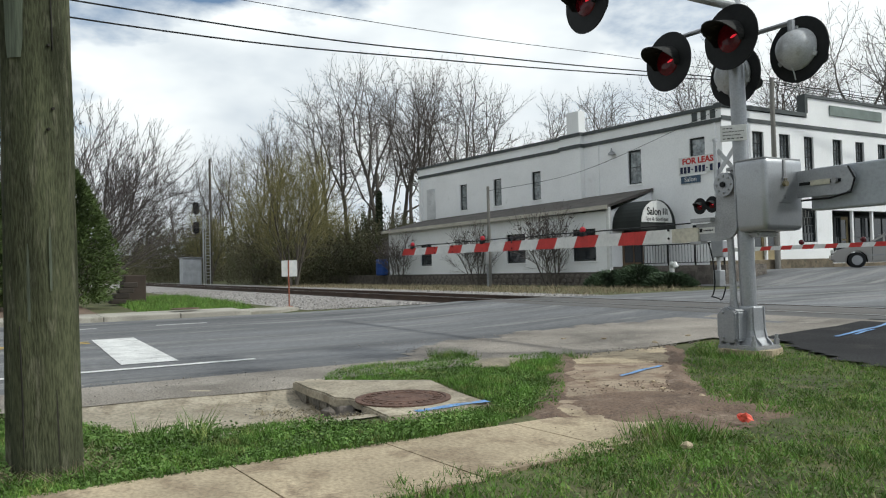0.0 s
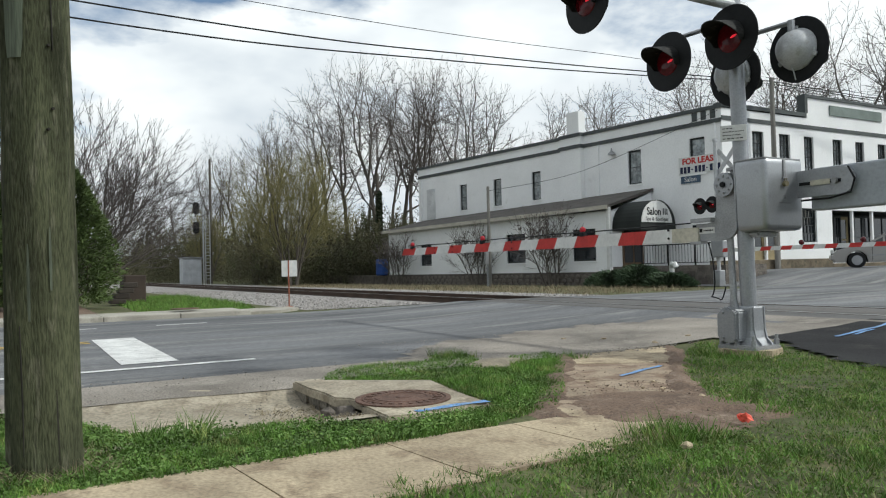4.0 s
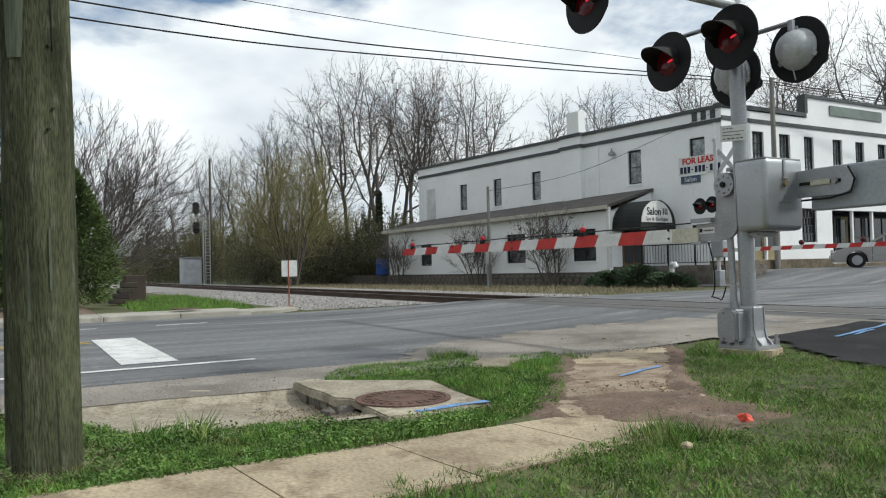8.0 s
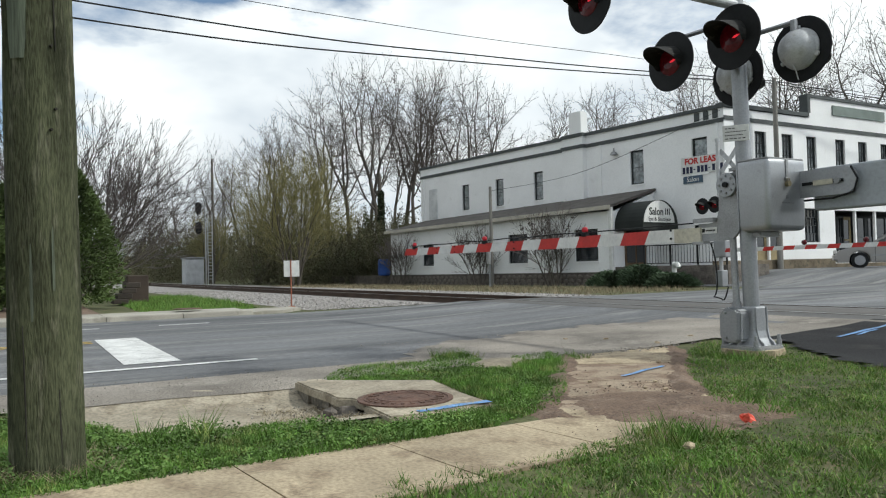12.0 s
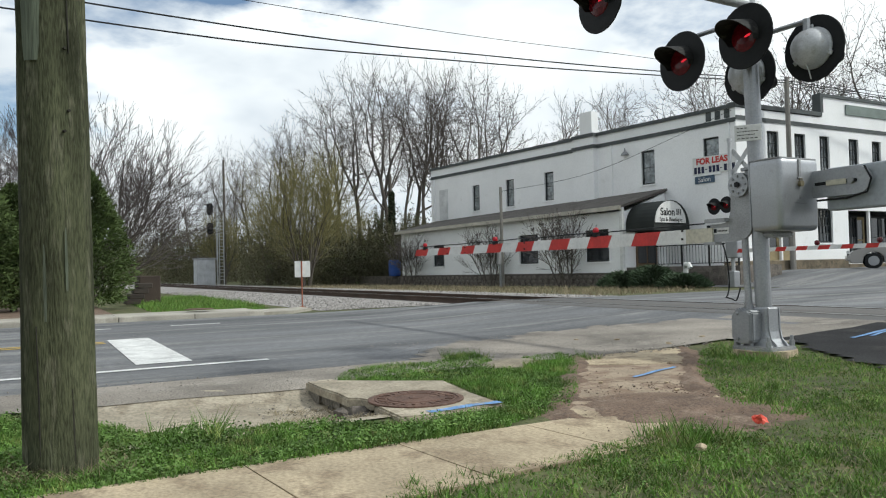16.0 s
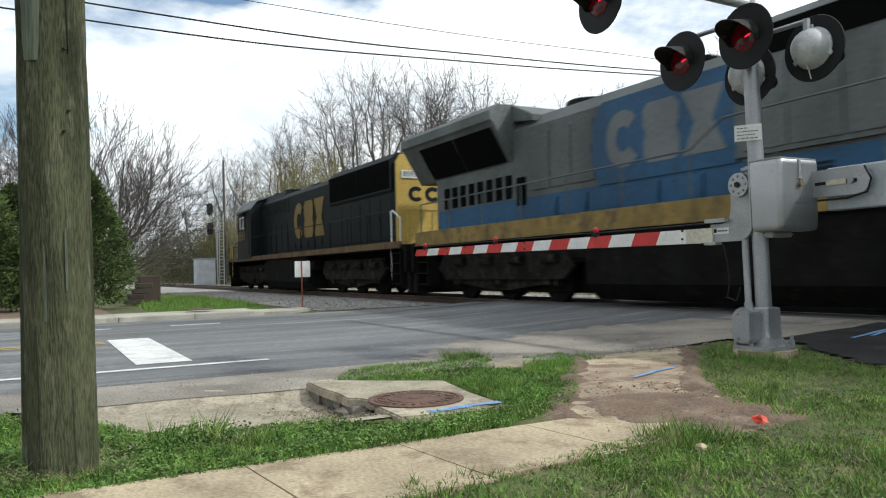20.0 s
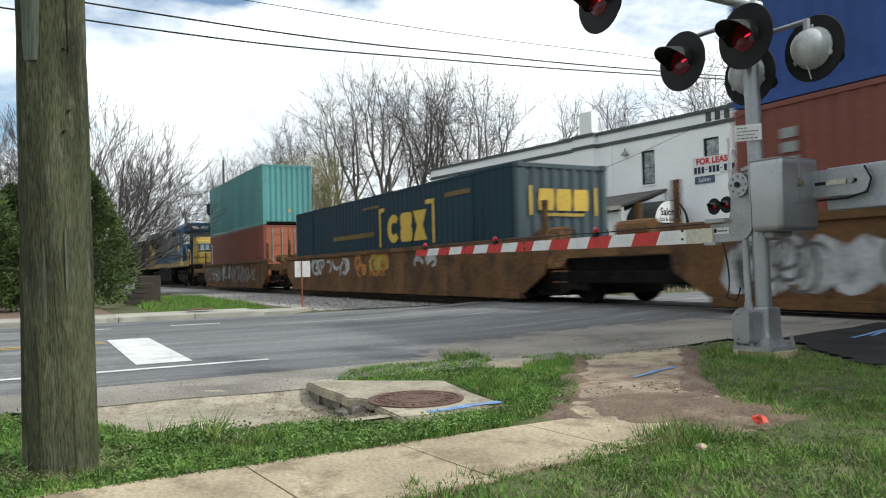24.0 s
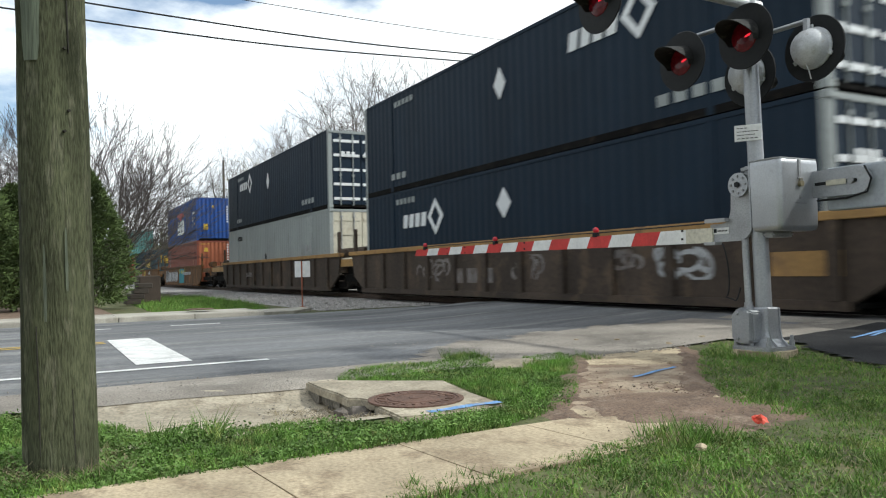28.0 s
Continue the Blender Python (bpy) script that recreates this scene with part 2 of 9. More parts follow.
def rod(bm, p0, p1, r0, r1=None, n=10, caps=True):
    p0, p1 = Vector(p0), Vector(p1)
    r1 = r0 if r1 is None else r1
    q = (p1 - p0).to_track_quat("Z", "Y")
    rings = []
    for p, r in ((p0, r0), (p1, r1)):
        rings.append([bm.verts.new(p + q @ Vector((r * math.cos(2 * math.pi * i / n), r * math.sin(2 * math.pi * i / n), 0))) for i in range(n)])
    for i in range(n):
        bm.faces.new((rings[0][i], rings[0][(i + 1) % n], rings[1][(i + 1) % n], rings[1][i]))
    if caps:
        bm.faces.new(rings[0][::-1])
        bm.faces.new(rings[1])
    return bm


def tube(bm, pts, r, n=8):
    """One bent pipe through the points."""
    pts = [Vector(p) for p in pts]
    rings = []
    side = None
    for i, p in enumerate(pts):
        d = (pts[min(i + 1, len(pts) - 1)] - pts[max(i - 1, 0)]).normalized()
        side = d.orthogonal().normalized() if side is None else (side - d * side.dot(d)).normalized()
        up = d.cross(side)
        rings.append([bm.verts.new(p + (side * math.cos(2 * math.pi * k / n) + up * math.sin(2 * math.pi * k / n)) * r) for k in range(n)])
    for a, b in zip(rings[:-1], rings[1:]):
        for k in range(n):
            bm.faces.new((a[k], a[(k + 1) % n], b[(k + 1) % n], b[k]))
    bm.faces.new(rings[0][::-1])
    bm.faces.new(rings[-1])
    return bm


def lathe(bm, profile, m, n=24, close=False):
    """Turn a profile of (radius, height) pairs about z, placed by m."""
    rings = [[bm.verts.new(m @ Vector((r * math.cos(2 * math.pi * i / n), r * math.sin(2 * math.pi * i / n), h))) for i in range(n)] for r, h in profile]
    for a, b in zip(rings[:-1], rings[1:]):
        for i in range(n):
            bm.faces.new((a[i], a[(i + 1) % n], b[(i + 1) % n], b[i]))
    bm.faces.new(rings[0][::-1])
    bm.faces.new(rings[-1])
    return bm


def B():
    return bmesh.new()


def sheet(name, verts, faces, material, parent=None):
    me = bpy.data.meshes.new(name)
    me.from_pydata(verts, [], faces)
    for m in (material if isinstance(material, (list, tuple)) else [material]):
        me.materials.append(m)
    ob = new(name, me)
    if parent is not None:
        ob.parent = parent
    return ob


def text_mesh(words, size, material, parent, m, name="lettering", label="", wide=1.0, bold=0.0, depth=0.004):
    """Words in the built-in font as a mesh, centred, lying in the local xy plane of m."""
    cu = bpy.data.curves.new("t", "FONT")
    cu.body, cu.size, cu.align_x, cu.align_y, cu.offset, cu.extrude, cu.resolution_u = words, size, "CENTER", "CENTER", bold, depth, 3
    tmp = new("t", cu)
    me = bpy.data.meshes.new_from_object(tmp.evaluated_get(bpy.context.evaluated_depsgraph_get()))
    bpy.data.objects.remove(tmp)
    bpy.data.curves.remove(cu)
    me.transform(m @ Matrix.Diagonal((wide, 1, 1, 1)))
    me.name = name
    me.materials.clear()
    me.materials.append(material)
    ob = new(name, me)
    ob.parent = parent
    if label:
        ob["label"] = label
    return ob


def facing(origin, right, up=(0, 0, 1)):
    """Pose whose local x runs along right and local y along up."""
    x, y = Vector(right).normalized(), Vector(up).normalized()
    z = x.cross(y)
    m = Matrix((x, y, z)).transposed().to_4x4()
    m.translation = Vector(origin)
    return m


def rounded(x0, x1, y0, y1, rads, n=6):
    """Plan outline of a box whose four upright corners have their own radii."""
    o = []
    for (cx, cy, a0), q in zip(((x0, y0, 180), (x1, y0, 270), (x1, y1, 0), (x0, y1, 90)), rads):
        sx, sy = (1 if cx == x0 else -1), (1 if cy == y0 else -1)
        for i in range(n + 1):
            t = radians(a0 + 90 * i / n)
            o.append((cx + sx * q + q * math.cos(t), cy + sy * q + q * math.sin(t)))
    return o


def smooth01(a, b, x):
    t = np.clip((x - a) / (b - a), 0, 1)
    return t * t * (3 - 2 * t)


def inside(poly, x, y):
    """Which of the points lie in the polygon (numpy arrays)."""
    r = np.zeros(len(x), bool)
    for (x0, y0), (x1, y1) in zip(poly, poly[1:] + poly[:1]):
        c = ((y0 > y) != (y1 > y)) & (x < (x1 - x0) * (y - y0) / (y1 - y0 + 1e-12) + x0)
        r ^= c
    return r


# ---- ground, road, track ----
RAIL_Z, TRACK_Y = 0.16, 10.80


def lift(x, y):
    """Height of the land: nearly level, rising a little to the track; the gutter lies lower."""
    z = (0.10 * smooth01(5.5, 9.0, y) + 0.05 * smooth01(8.7, 9.4, y) * (1 - smooth01(12.0, 13.2, y))) * smooth01(-17.5, -15.0, x)
    gut = smooth01(-6.3, -5.7, x) * (1 - smooth01(-5.0, -4.4, x)) * (1 - smooth01(2.04, 2.2, y)) * smooth01(-0.6, 0.4, y)
    rise = 0.56 * smooth01(22.5, 29.0, y) * smooth01(-60.0, -40.0, x)
    return z - (0.07 + 0.055 * smooth01(0.9, 1.8, y)) * gut + rise


def spread(edges):
    """Grid lines: (from, to, step) stretches in order."""
    o = []
    for a, b, s in edges:
        o += list(np.arange(a, b - 1e-6, s))
    return np.array(o + [edges[-1][1]])


def land(name, xs, ys, material, drop=0.0, keep=None, jitter=0.0, parent=None):
    X, Y = np.meshgrid(xs, ys, indexing="ij")
    Z = lift(X, Y) - drop + jitter * (np.random.rand(*X.shape) - 0.5)
    n, k = X.shape
    vs = np.stack([X, Y, Z], -1).reshape(-1, 3)
    fs = []
    for i in range(n - 1):
        for j in range(k - 1):
            if keep is None or keep(0.5 * (xs[i] + xs[i + 1]), 0.5 * (ys[j] + ys[j + 1])):
                fs.append((i * k + j, (i + 1) * k + j, (i + 1) * k + j + 1, i * k + j + 1))
    ob = sheet(name, vs.tolist(), fs, material, parent)
    for p in ob.data.polygons:
        p.use_smooth = True
    return ob


gx = spread([(-900, -300, 150), (-300, -100, 40), (-100, -40, 10), (-40, -18, 2), (-18, -7, 0.5), (-7, 1, 0.12), (1, 10, 1), (10, 100, 15), (100, 900, 200)])
gy = spread([(-600, -100, 125), (-100, -20, 16), (-20, -2, 1.5), (-2, 8, 0.12), (8, 20, 0.6), (20, 34, 1), (34, 60, 5), (60, 200, 35), (200, 900, 175)])
ground = land("ground", gx, gy, SOIL, drop=0.016, jitter=0.008)
tagged(ground, "grassy brown soil reaching to the horizon", "ground", kind="structure")

road = land("road", spread([(-16.6, -6.4, 0.6)]), spread([(-160, -20, 10), (-20, 9.3, 0.5)]), ASPHALT)
tagged(road, "worn grey two-lane asphalt road over the crossing", "road", kind="structure")
shoulder = land("road_shoulder", spread([(-6.9, -6.05, 0.2)]), spread([(-30, 6.6, 0.5)]), ASPHALT_OLD, drop=-0.004)
tagged(shoulder, "crumbling gravelly asphalt shoulder of the road", "road shoulder", kind="structure")
apron = land("asphalt_apron", spread([(-5.6, 2, 0.1), (2, 30, 1.4)]), spread([(6.15, 7.6, 0.1), (7.6, 9.4, 0.36)]), ASPHALT_NEW, drop=-0.010,
             keep=lambda x, y: y > 6.3 + 0.66 * max(0, -4.0 - x) + 0.05 * math.sin(7 * x) + random.uniform(-0.06, 0.06))
tagged(apron, "fresh black asphalt beside the track", "asphalt", kind="structure")
crossing_apron = land("gravelly_apron", spread([(-11.0, -5.3, 0.11)]), spread([(3.4, 9.3, 0.11)]), ASPHALT_OLD, drop=-0.006,
                      keep=lambda x, y: (x < -6.05 or y > 7.05 - 0.4 * (x + 6.05)) and (x > -8.6 + 0.28 * abs(y - 6.4) + 0.12 * math.sin(5 * y) + 0.08 * math.sin(13 * y)) and (y > 3.4 + 0.9 * max(0, -7 - x) + 0.1 * math.sin(6 * x) + random.uniform(-0.1, 0.1)))
tagged(crossing_apron, "light gravelly asphalt beside the rails", "asphalt", kind="structure")
CROSS_A = mat("dusty crossing asphalt", (0.125, 0.122, 0.118), 0.9, var=0.3, scale=0.9, fine=60, bump=0.6, second=(0.13, 0.12, 0.11), amount=0.6, stretch=(0.25, 1, 1))
crossing = land("crossing_panel", spread([(-17.4, -5.4, 1.2)]), spread([(9.3, 10.0, 0.35)]), CROSS_A, drop=-0.004)
tagged(crossing, "dark asphalt crossing panel outside the rail", "crossing", kind="structure")
crossing_b = land("crossing_panel", spread([(-17.4, -5.4, 1.2)]), spread([(10.155, 11.445, 0.32)]), CROSS_A, drop=-0.004)
tagged(crossing_b, "dark asphalt crossing panel between the rails", "crossing", kind="structure")
CROSS_D = mat("dark crossing asphalt", (0.055, 0.054, 0.052), 0.92, var=0.35, scale=0.9, fine=60, bump=0.7, second=(0.10, 0.095, 0.09), amount=0.45, stretch=(0.3, 1, 1), spec=0.2)
for ya, yb, what in ((9.3, 10.0, "outside the rail"), (10.155, 11.445, "between the rails")):
    side_panel = land("crossing_panel", spread([(-5.4, 30, 1.18)]), spread([(ya, yb, (yb - ya) / 3)]), CROSS_D, drop=-0.004)
    tagged(side_panel, "fresh dark asphalt panel " + what, "crossing", kind="structure")
road_far = land("road", spread([(-17.4, -6.0, 0.6)]), spread([(11.62, 40, 0.8), (40, 200, 10)]), ASPHALT)
tagged(road_far, "worn grey asphalt road beyond the track", "road", kind="structure")
lot = land("parking_lot", spread([(-21.9, -17.4, 1.0)]), spread([(23.0, 34, 0.8), (34, 60, 2)]), ASPHALT, drop=-0.006)
tagged(lot, "pale worn asphalt lot before the white building", "parking lot", kind="structure")
YARD = mat("dark yard asphalt", (0.07, 0.07, 0.07), 0.9, var=0.3, scale=0.6, fine=60, bump=0.5, second=(0.15, 0.145, 0.14), amount=0.5)
lot_east = land("road_side", spread([(-6.0, 40, 2)]), spread([(11.62, 60, 0.9)]), YARD, drop=-0.002)
tagged(lot_east, "grey asphalt yard beside the road", "asphalt", kind="structure")


def stripe(name, x0, x1, y0, y1, material, label, lifted=0.006):
    ob = land(name, spread([(x0, x1, max(0.1, (x1 - x0) / 3))]), spread([(y0, y1, max(0.1, (y1 - y0) / 12))]), material, drop=-lifted)
    return tagged(ob, label, "road marking", kind="structure")


stripe("edge_line", -7.93, -7.81, -40, -0.3, PAINT_W, "white painted edge line on the road", 0.006)
stripe("edge_line", -8.05, -7.93, -0.3, 2.2, PAINT_W, "white painted edge line ending before the crossing", 0.006)
stripe("stop_bar", -12.0, -8.4, 0.92, 1.49, PAINT_W, "worn white stop bar across one lane")
stripe("centre_line", -11.72, -11.62, -40, 0.86, PAINT_Y, "yellow painted centre line")
stripe("centre_line", -11.48, -11.38, -40, 0.86, PAINT_Y, "yellow painted centre line")
stripe("lane_line", -14.62, -14.5, 2.2, 3.1, PAINT_W, "short white lane line, worn")
stripe("lane_line", -14.62, -14.5, 0.3, 1.2, PAINT_W, "short white lane line, faded")

# kerb and pavement on the far side of the road
kb = B()
for i in range(-12, 8):
    y0 = i * 1.5 - 6
    if y0 < 4.0:
        box(kb, -16.85, -16.6, y0 + 0.006, y0 + 1.494, -0.1, 0.105, 0.02)
pavement_far = thing("pavement", "pale concrete pavement and kerb across the road", "pavement", kind="structure")
part("kerb", kb, CONCRETE_P, pavement_far, "pale concrete kerb")
pf = B()
for i in range(-12, 7):
    y0 = i * 1.5 - 6
    if y0 < 3.5:
        box(pf, -18.4, -16.856, y0 + 0.008, y0 + 1.492, -0.1, 0.095)
prism(pf, [(-18.4, 4.5), (-16.85, 4.5), (-17.0, 5.3), (-17.8, 6.0), (-18.6, 6.0)], "z", -0.1, 0.05)
part("slab", pf, CONCRETE_P, pavement_far)
mulch = tagged(sheet("planting_bed", [(-30, -30, 0.06), (-18.42, -30, 0.06), (-18.42, 1.6, 0.06), (-30, 1.6, 0.06)], [(0, 1, 2, 3)], DIRT), "brown mulch bed under the evergreens", "planting bed", kind="structure")

# near footpath: slabs with joints, then a worn path to the road
path = thing("footpath", "tan concrete footpath with cracks and grass at its edges", "footpath", kind="structure")
joints = [-8.0, -6.4, -4.8, -3.2, -1.55, -0.72, 0.10, 0.96, 1.77, 2.60, 3.0]
edge_n = lambda y: -2.78 - 0.1 * max(0, y - 1.2)
for y0, y1 in zip(joints[:-1], joints[1:]):
    sb = B()
    prism(sb, [(edge_n(y0), y0 + 0.004), (edge_n(y1) + 0.05, y1 - 0.004), (-3.66, y1 - 0.084), (-3.66, y0 - 0.076)], "z", -0.1, 0.0)
    part("slab", sb, CONCRETE, path)
near_e = [(-2.97, 3.0), (-3.18, 3.35), (-3.5, 3.8), (-4.1, 4.4), (-5.0, 5.3), (-6.04, 6.3)]
far_e = [(-3.66, 2.9), (-3.98, 3.02), (-4.3, 3.33), (-4.9, 3.85), (-5.55, 4.42), (-6.04, 4.85)]
for k in range(5):
    sb = B()
    prism(sb, [near_e[k], near_e[k + 1], far_e[k + 1], far_e[k]], "z", -0.1, (-0.001, -0.003, -0.002, 0.0, 0.004)[k])
    part("slab", sb, (CONCRETE, CONC_DIRT, CONC_DIRT, CONC_DIRT, CONCRETE)[k], path, ("", "", "stained slab", "stained slab", "")[k])
dn = 90
dx, dy = np.meshgrid(np.linspace(-6.1, -2.85, dn), np.linspace(2.55, 6.2, dn), indexing="ij")


def near_line(line, x, y):
    """Distance from points to a bent line."""
    d = np.full(x.shape, 9.0)
    for (xa, ya), (xb, yb) in zip(line[:-1], line[1:]):
        f = np.clip(((x - xa) * (xb - xa) + (y - ya) * (yb - ya)) / ((xb - xa) ** 2 + (yb - ya) ** 2), 0, 1)
        d = np.minimum(d, np.hypot(x - xa - f * (xb - xa), y - ya - f * (yb - ya)))
    return d


dr = np.random.RandomState(12)
rough = 0.25 * np.sin(5 * dx + 3 * np.sin(4 * dy)) + 0.2 * np.sin(11 * dy + 4 * np.sin(7 * dx)) + 0.35 * (dr.rand(dn, dn) - 0.5)
cover = np.maximum.reduce([1.1 - ((dx + 3.55) / 0.58) ** 2 - ((dy - 3.68) / 0.62) ** 2,                            1.0 - near_line(far_e, dx, dy) / 0.11, 0.9 - near_line(near_e, dx, dy) / 0.10]) + rough
dz = 0.03 * np.clip(cover, -0.6, 0.9) - 0.006
dirt = sheet("dirt_patch", np.stack([dx, dy, dz], -1).reshape(-1, 3).tolist(), [(i * dn + j, (i + 1) * dn + j, (i + 1) * dn + j + 1, i * dn + j + 1) for i in range(dn - 1) for j in range(dn - 1)], DIRT)
for p in dirt.data.polygons:
    p.use_smooth = True
tagged(dirt, "red brown dirt washed over the path and its edges", "dirt", kind="structure")


def gravel(name, label, spots, material, seed, flat=0.6):
    """Loose crumbs: each spot is (x0, x1, y0, y1, count, least, most size)."""
    r = np.random.RandomState(seed)
    V, F = [], []
    unit = np.array([(1, 0, 0), (-1, 0, 0), (0, 1, 0), (0, -1, 0), (0, 0, flat), (0, 0, -flat)], float)
    for x0, x1, y0, y1, n, s0, s1 in spots:
        for i in range(n):
            x, y = r.uniform(x0, x1), r.uniform(y0, y1)
            q = s0 + (s1 - s0) * r.rand() ** 3
            k = len(V)
            V += (np.array([x, y, lift(x, y) + 0.006]) + unit * q + r.randn(6, 3) * 0.25 * q).tolist()
            F += [(k + a, k + b, k + e) for a, b, e in ((0, 2, 4), (2, 1, 4), (1, 3, 4), (3, 0, 4), (2, 0, 5), (1, 2, 5), (3, 1, 5), (0, 3, 5))]
    return tagged(sheet(name, V, F, material), label, "gravel", kind="stuff")


GRIT = mat("mixed grit", (0.33, 0.30, 0.265), 0.95, var=0.5, scale=14.0, fine=60, bump=0.3, second=(0.2, 0.18, 0.155), amount=0.5)
gravel("loose_gravel", "loose grit along the crumbling road edge", [(-7.1, -5.95, -1.5, 7.0, 1500, 0.003, 0.010), (-8.6, -6.1, 3.6, 7.4, 1500, 0.003, 0.010), (-6.2, -5.9, 4.6, 6.6, 260, 0.005, 0.022)], GRIT, 31)
gravel("loose_gravel", "brown crumbs and pebbles on the dirt", [(-4.4, -3.15, 3.4, 4.6, 700, 0.003, 0.012), (-5.4, -3.6, 3.6, 5.4, 300, 0.003, 0.009), (-4.6, -3.0, 2.6, 3.6, 100, 0.003, 0.01)], mat("brown crumbs", (0.24, 0.18, 0.14), 0.95, var=0.5, scale=14.0, fine=60, bump=0.3, second=(0.36, 0.32, 0.27), amount=0.5), 32)
gravel("loose_gravel", "grit and leaf crumbs in the gutter", [(-5.9, -4.5, 1.4, 2.0, 400, 0.003, 0.012), (-6.1, -4.5, 0.3, 1.2, 60, 0.003, 0.008)], GRIT, 33)

gutter = land("gutter", spread([(-6.25, -4.35, 0.1)]), spread([(0.25, 2.25, 0.08)]), CONCRETE_D, drop=0.002)
tagged(gutter, "stained concrete gutter swale sloping to the drain", "gutter", kind="structure")
for nm, ln, w in (("survey_mark", ((-4.225, 2.18), (-4.27, 2.74)), 0.085), ("survey_mark", ((-4.66, 4.30), (-4.90, 5.0)), 0.055), ("survey_mark", ((-4.97, 7.70), (-5.20, 9.1)), 0.065), ("survey_mark", ((-4.92, 7.95), (-5.04, 8.5)), 0.05)):
    (xa, ya), (xb, yb) = ln
    sb = B()
    pts = [(xa + (xb - xa) * f + 0.012 * math.sin(9 * f), ya + (yb - ya) * f) for f in np.linspace(0, 1, 9)]
    outl = [(x + w / 2 * (0.75 + 0.25 * math.sin(5 * i)), y) for i, (x, y) in enumerate(pts)] + [(x - w / 2, y) for x, y in pts[::-1]]
    vs = [sb.verts.new((x, y, {2.18: 0.026, 4.30: 0.008}.get(ya, float(lift(x, y)) + 0.020))) for x, y in outl]
    for i in range(8):
        sb.faces.new((vs[i], vs[i + 1], vs[16 - i], vs[17 - i]))
    ob = part(nm, sb, PAINT_B)
    tagged(ob, "sprayed blue survey paint line on the ground", "paint mark", kind="structure")

# bare dry patch in the grass at the edge of the shoulder
sb = B()
heap = sb.verts.new((-6.07, 4.02, 0.034))
rim = [sb.verts.new((-6.07 + (0.25 + 0.04 * math.sin(3 * a)) * math.cos(a), 4.02 + (0.36 + 0.05 * math.sin(4 * a + 1)) * math.sin(a), -0.01)) for a in [math.tau * i / 28 for i in range(28)]]
mid = [sb.verts.new(heap.co.lerp(v.co, 0.6) + Vector((0, 0, 0.020))) for v in rim]
for i in range(28):
    k = (i + 1) % 28
    sb.faces.new((heap, mid[i], mid[k]))
    sb.faces.new((mid[i], rim[i], rim[k], mid[k]))
tagged(part("bare_earth", sb, mat("dry pale earth", (0.27, 0.235, 0.175), 0.95, var=0.3, scale=6, fine=60, bump=0.6, second=(0.18, 0.15, 0.105), amount=0.4), smooth=True), "dry pale bare earth in the worn grass", "earth", kind="structure")

# storm drain box with its cover
drain = thing("storm_drain", "concrete drain box with broken edge and rusty round cover", "storm drain")
sb = B()
prism(sb, [(-6.03, 1.97), (-5.62, 1.955), (-5.3, 1.97), (-5.06, 1.955), (-4.98, 2.03), (-4.82, 2.06), (-4.66, 2.0), (-4.2, 1.97), (-4.17, 2.2), (-4.24, 2.74), (-4.79, 2.80), (-5.38, 2.92), (-5.68, 2.52), (-5.95, 2.2)], "z", -0.045, 0.02)
bmesh.ops.bevel(sb, geom=[e for e in sb.edges if min(v.co.z for v in e.verts) > 0.01], offset=0.012, segments=2, affect="EDGES")
part("top_slab", sb, CONCRETE_D, drain)
sb = B()
box(sb, -5.95, -5.80, 2.02, 2.12, -0.4, -0.05)
box(sb, -4.40, -4.26, 2.02, 2.12, -0.4, -0.05)
box(sb, -5.8, -4.40, 2.25, 2.32, -0.4, -0.05)
# throat walls coloured black to give the shade inside the opening
part("throat", sb, BLACK_U, drain, "open drain throat, black for the shade inside")
sb = B()
for k in range(9):
    xa = -5.98 + 0.145 * k
    prism(sb, [(xa, -0.13 - 0.03 * math.sin(2.7 * k)), (xa + 0.14, -0.13 - 0.03 * math.sin(2.7 * k + 1)), (xa + 0.142, -0.046), (xa, -0.046)], "y", 1.975 + 0.012 * math.sin(4 * k), 2.06 + 0.01 * (k % 2)) if k < 7 else None
# the lip's shade is painted in with a darker concrete
part("broken_lip", sb, mat("shaded lip concrete", (0.15, 0.135, 0.11), 0.95, var=0.4, scale=5, fine=40, bump=0.8, second=(0.26, 0.235, 0.19), amount=0.4), drain, "chipped concrete lip, coloured dark for its shade")
for cx, cy, s in ((-4.92, 2.0, 0.11), (-4.72, 1.98, 0.10), (-5.06, 1.92, 0.08), (-4.58, 1.94, 0.085), (-4.83, 1.88, 0.06), (-4.48, 1.96, 0.06)):
    sb = B()
    bmesh.ops.create_icosphere(sb, subdivisions=1, radius=s, matrix=pose(cx, cy, -0.10, 30 * s * 100, 20, 50) @ Matrix.Diagonal((1, 0.7, 0.8, 1)))
    part("broken_concrete", sb, STONE, drain, "broken grey lump in the drain mouth")
RUST_IRON = mat("rusty cast iron", (0.13, 0.075, 0.055), 0.85, var=0.3, scale=6, fine=50, bump=0.7, second=(0.2, 0.13, 0.1), amount=0.4)
cover_at = Matrix.Translation((-4.71, 2.33, 0.018))
sb = B()
lathe(sb, [(0.335, 0.0), (0.335, 0.012), (0.30, 0.014), (0.295, 0.006), (0.29, 0.006)], cover_at, 40)
frame_ring = part("cover_frame", sb, RUST_IRON, drain)
sb = B()
lathe(sb, [(0.285, 0.0), (0.285, 0.012), (0.20, 0.013), (0.195, 0.019), (0.17, 0.019), (0.165, 0.013), (0.05, 0.013), (0.045, 0.018)], cover_at, 40)
for i in range(24):
    a = 2 * math.pi * i / 24
    box(sb, 0.215, 0.27, -0.012, 0.012, 0.010, 0.018, m=cover_at @ Matrix.Rotation(a, 4, "Z"))
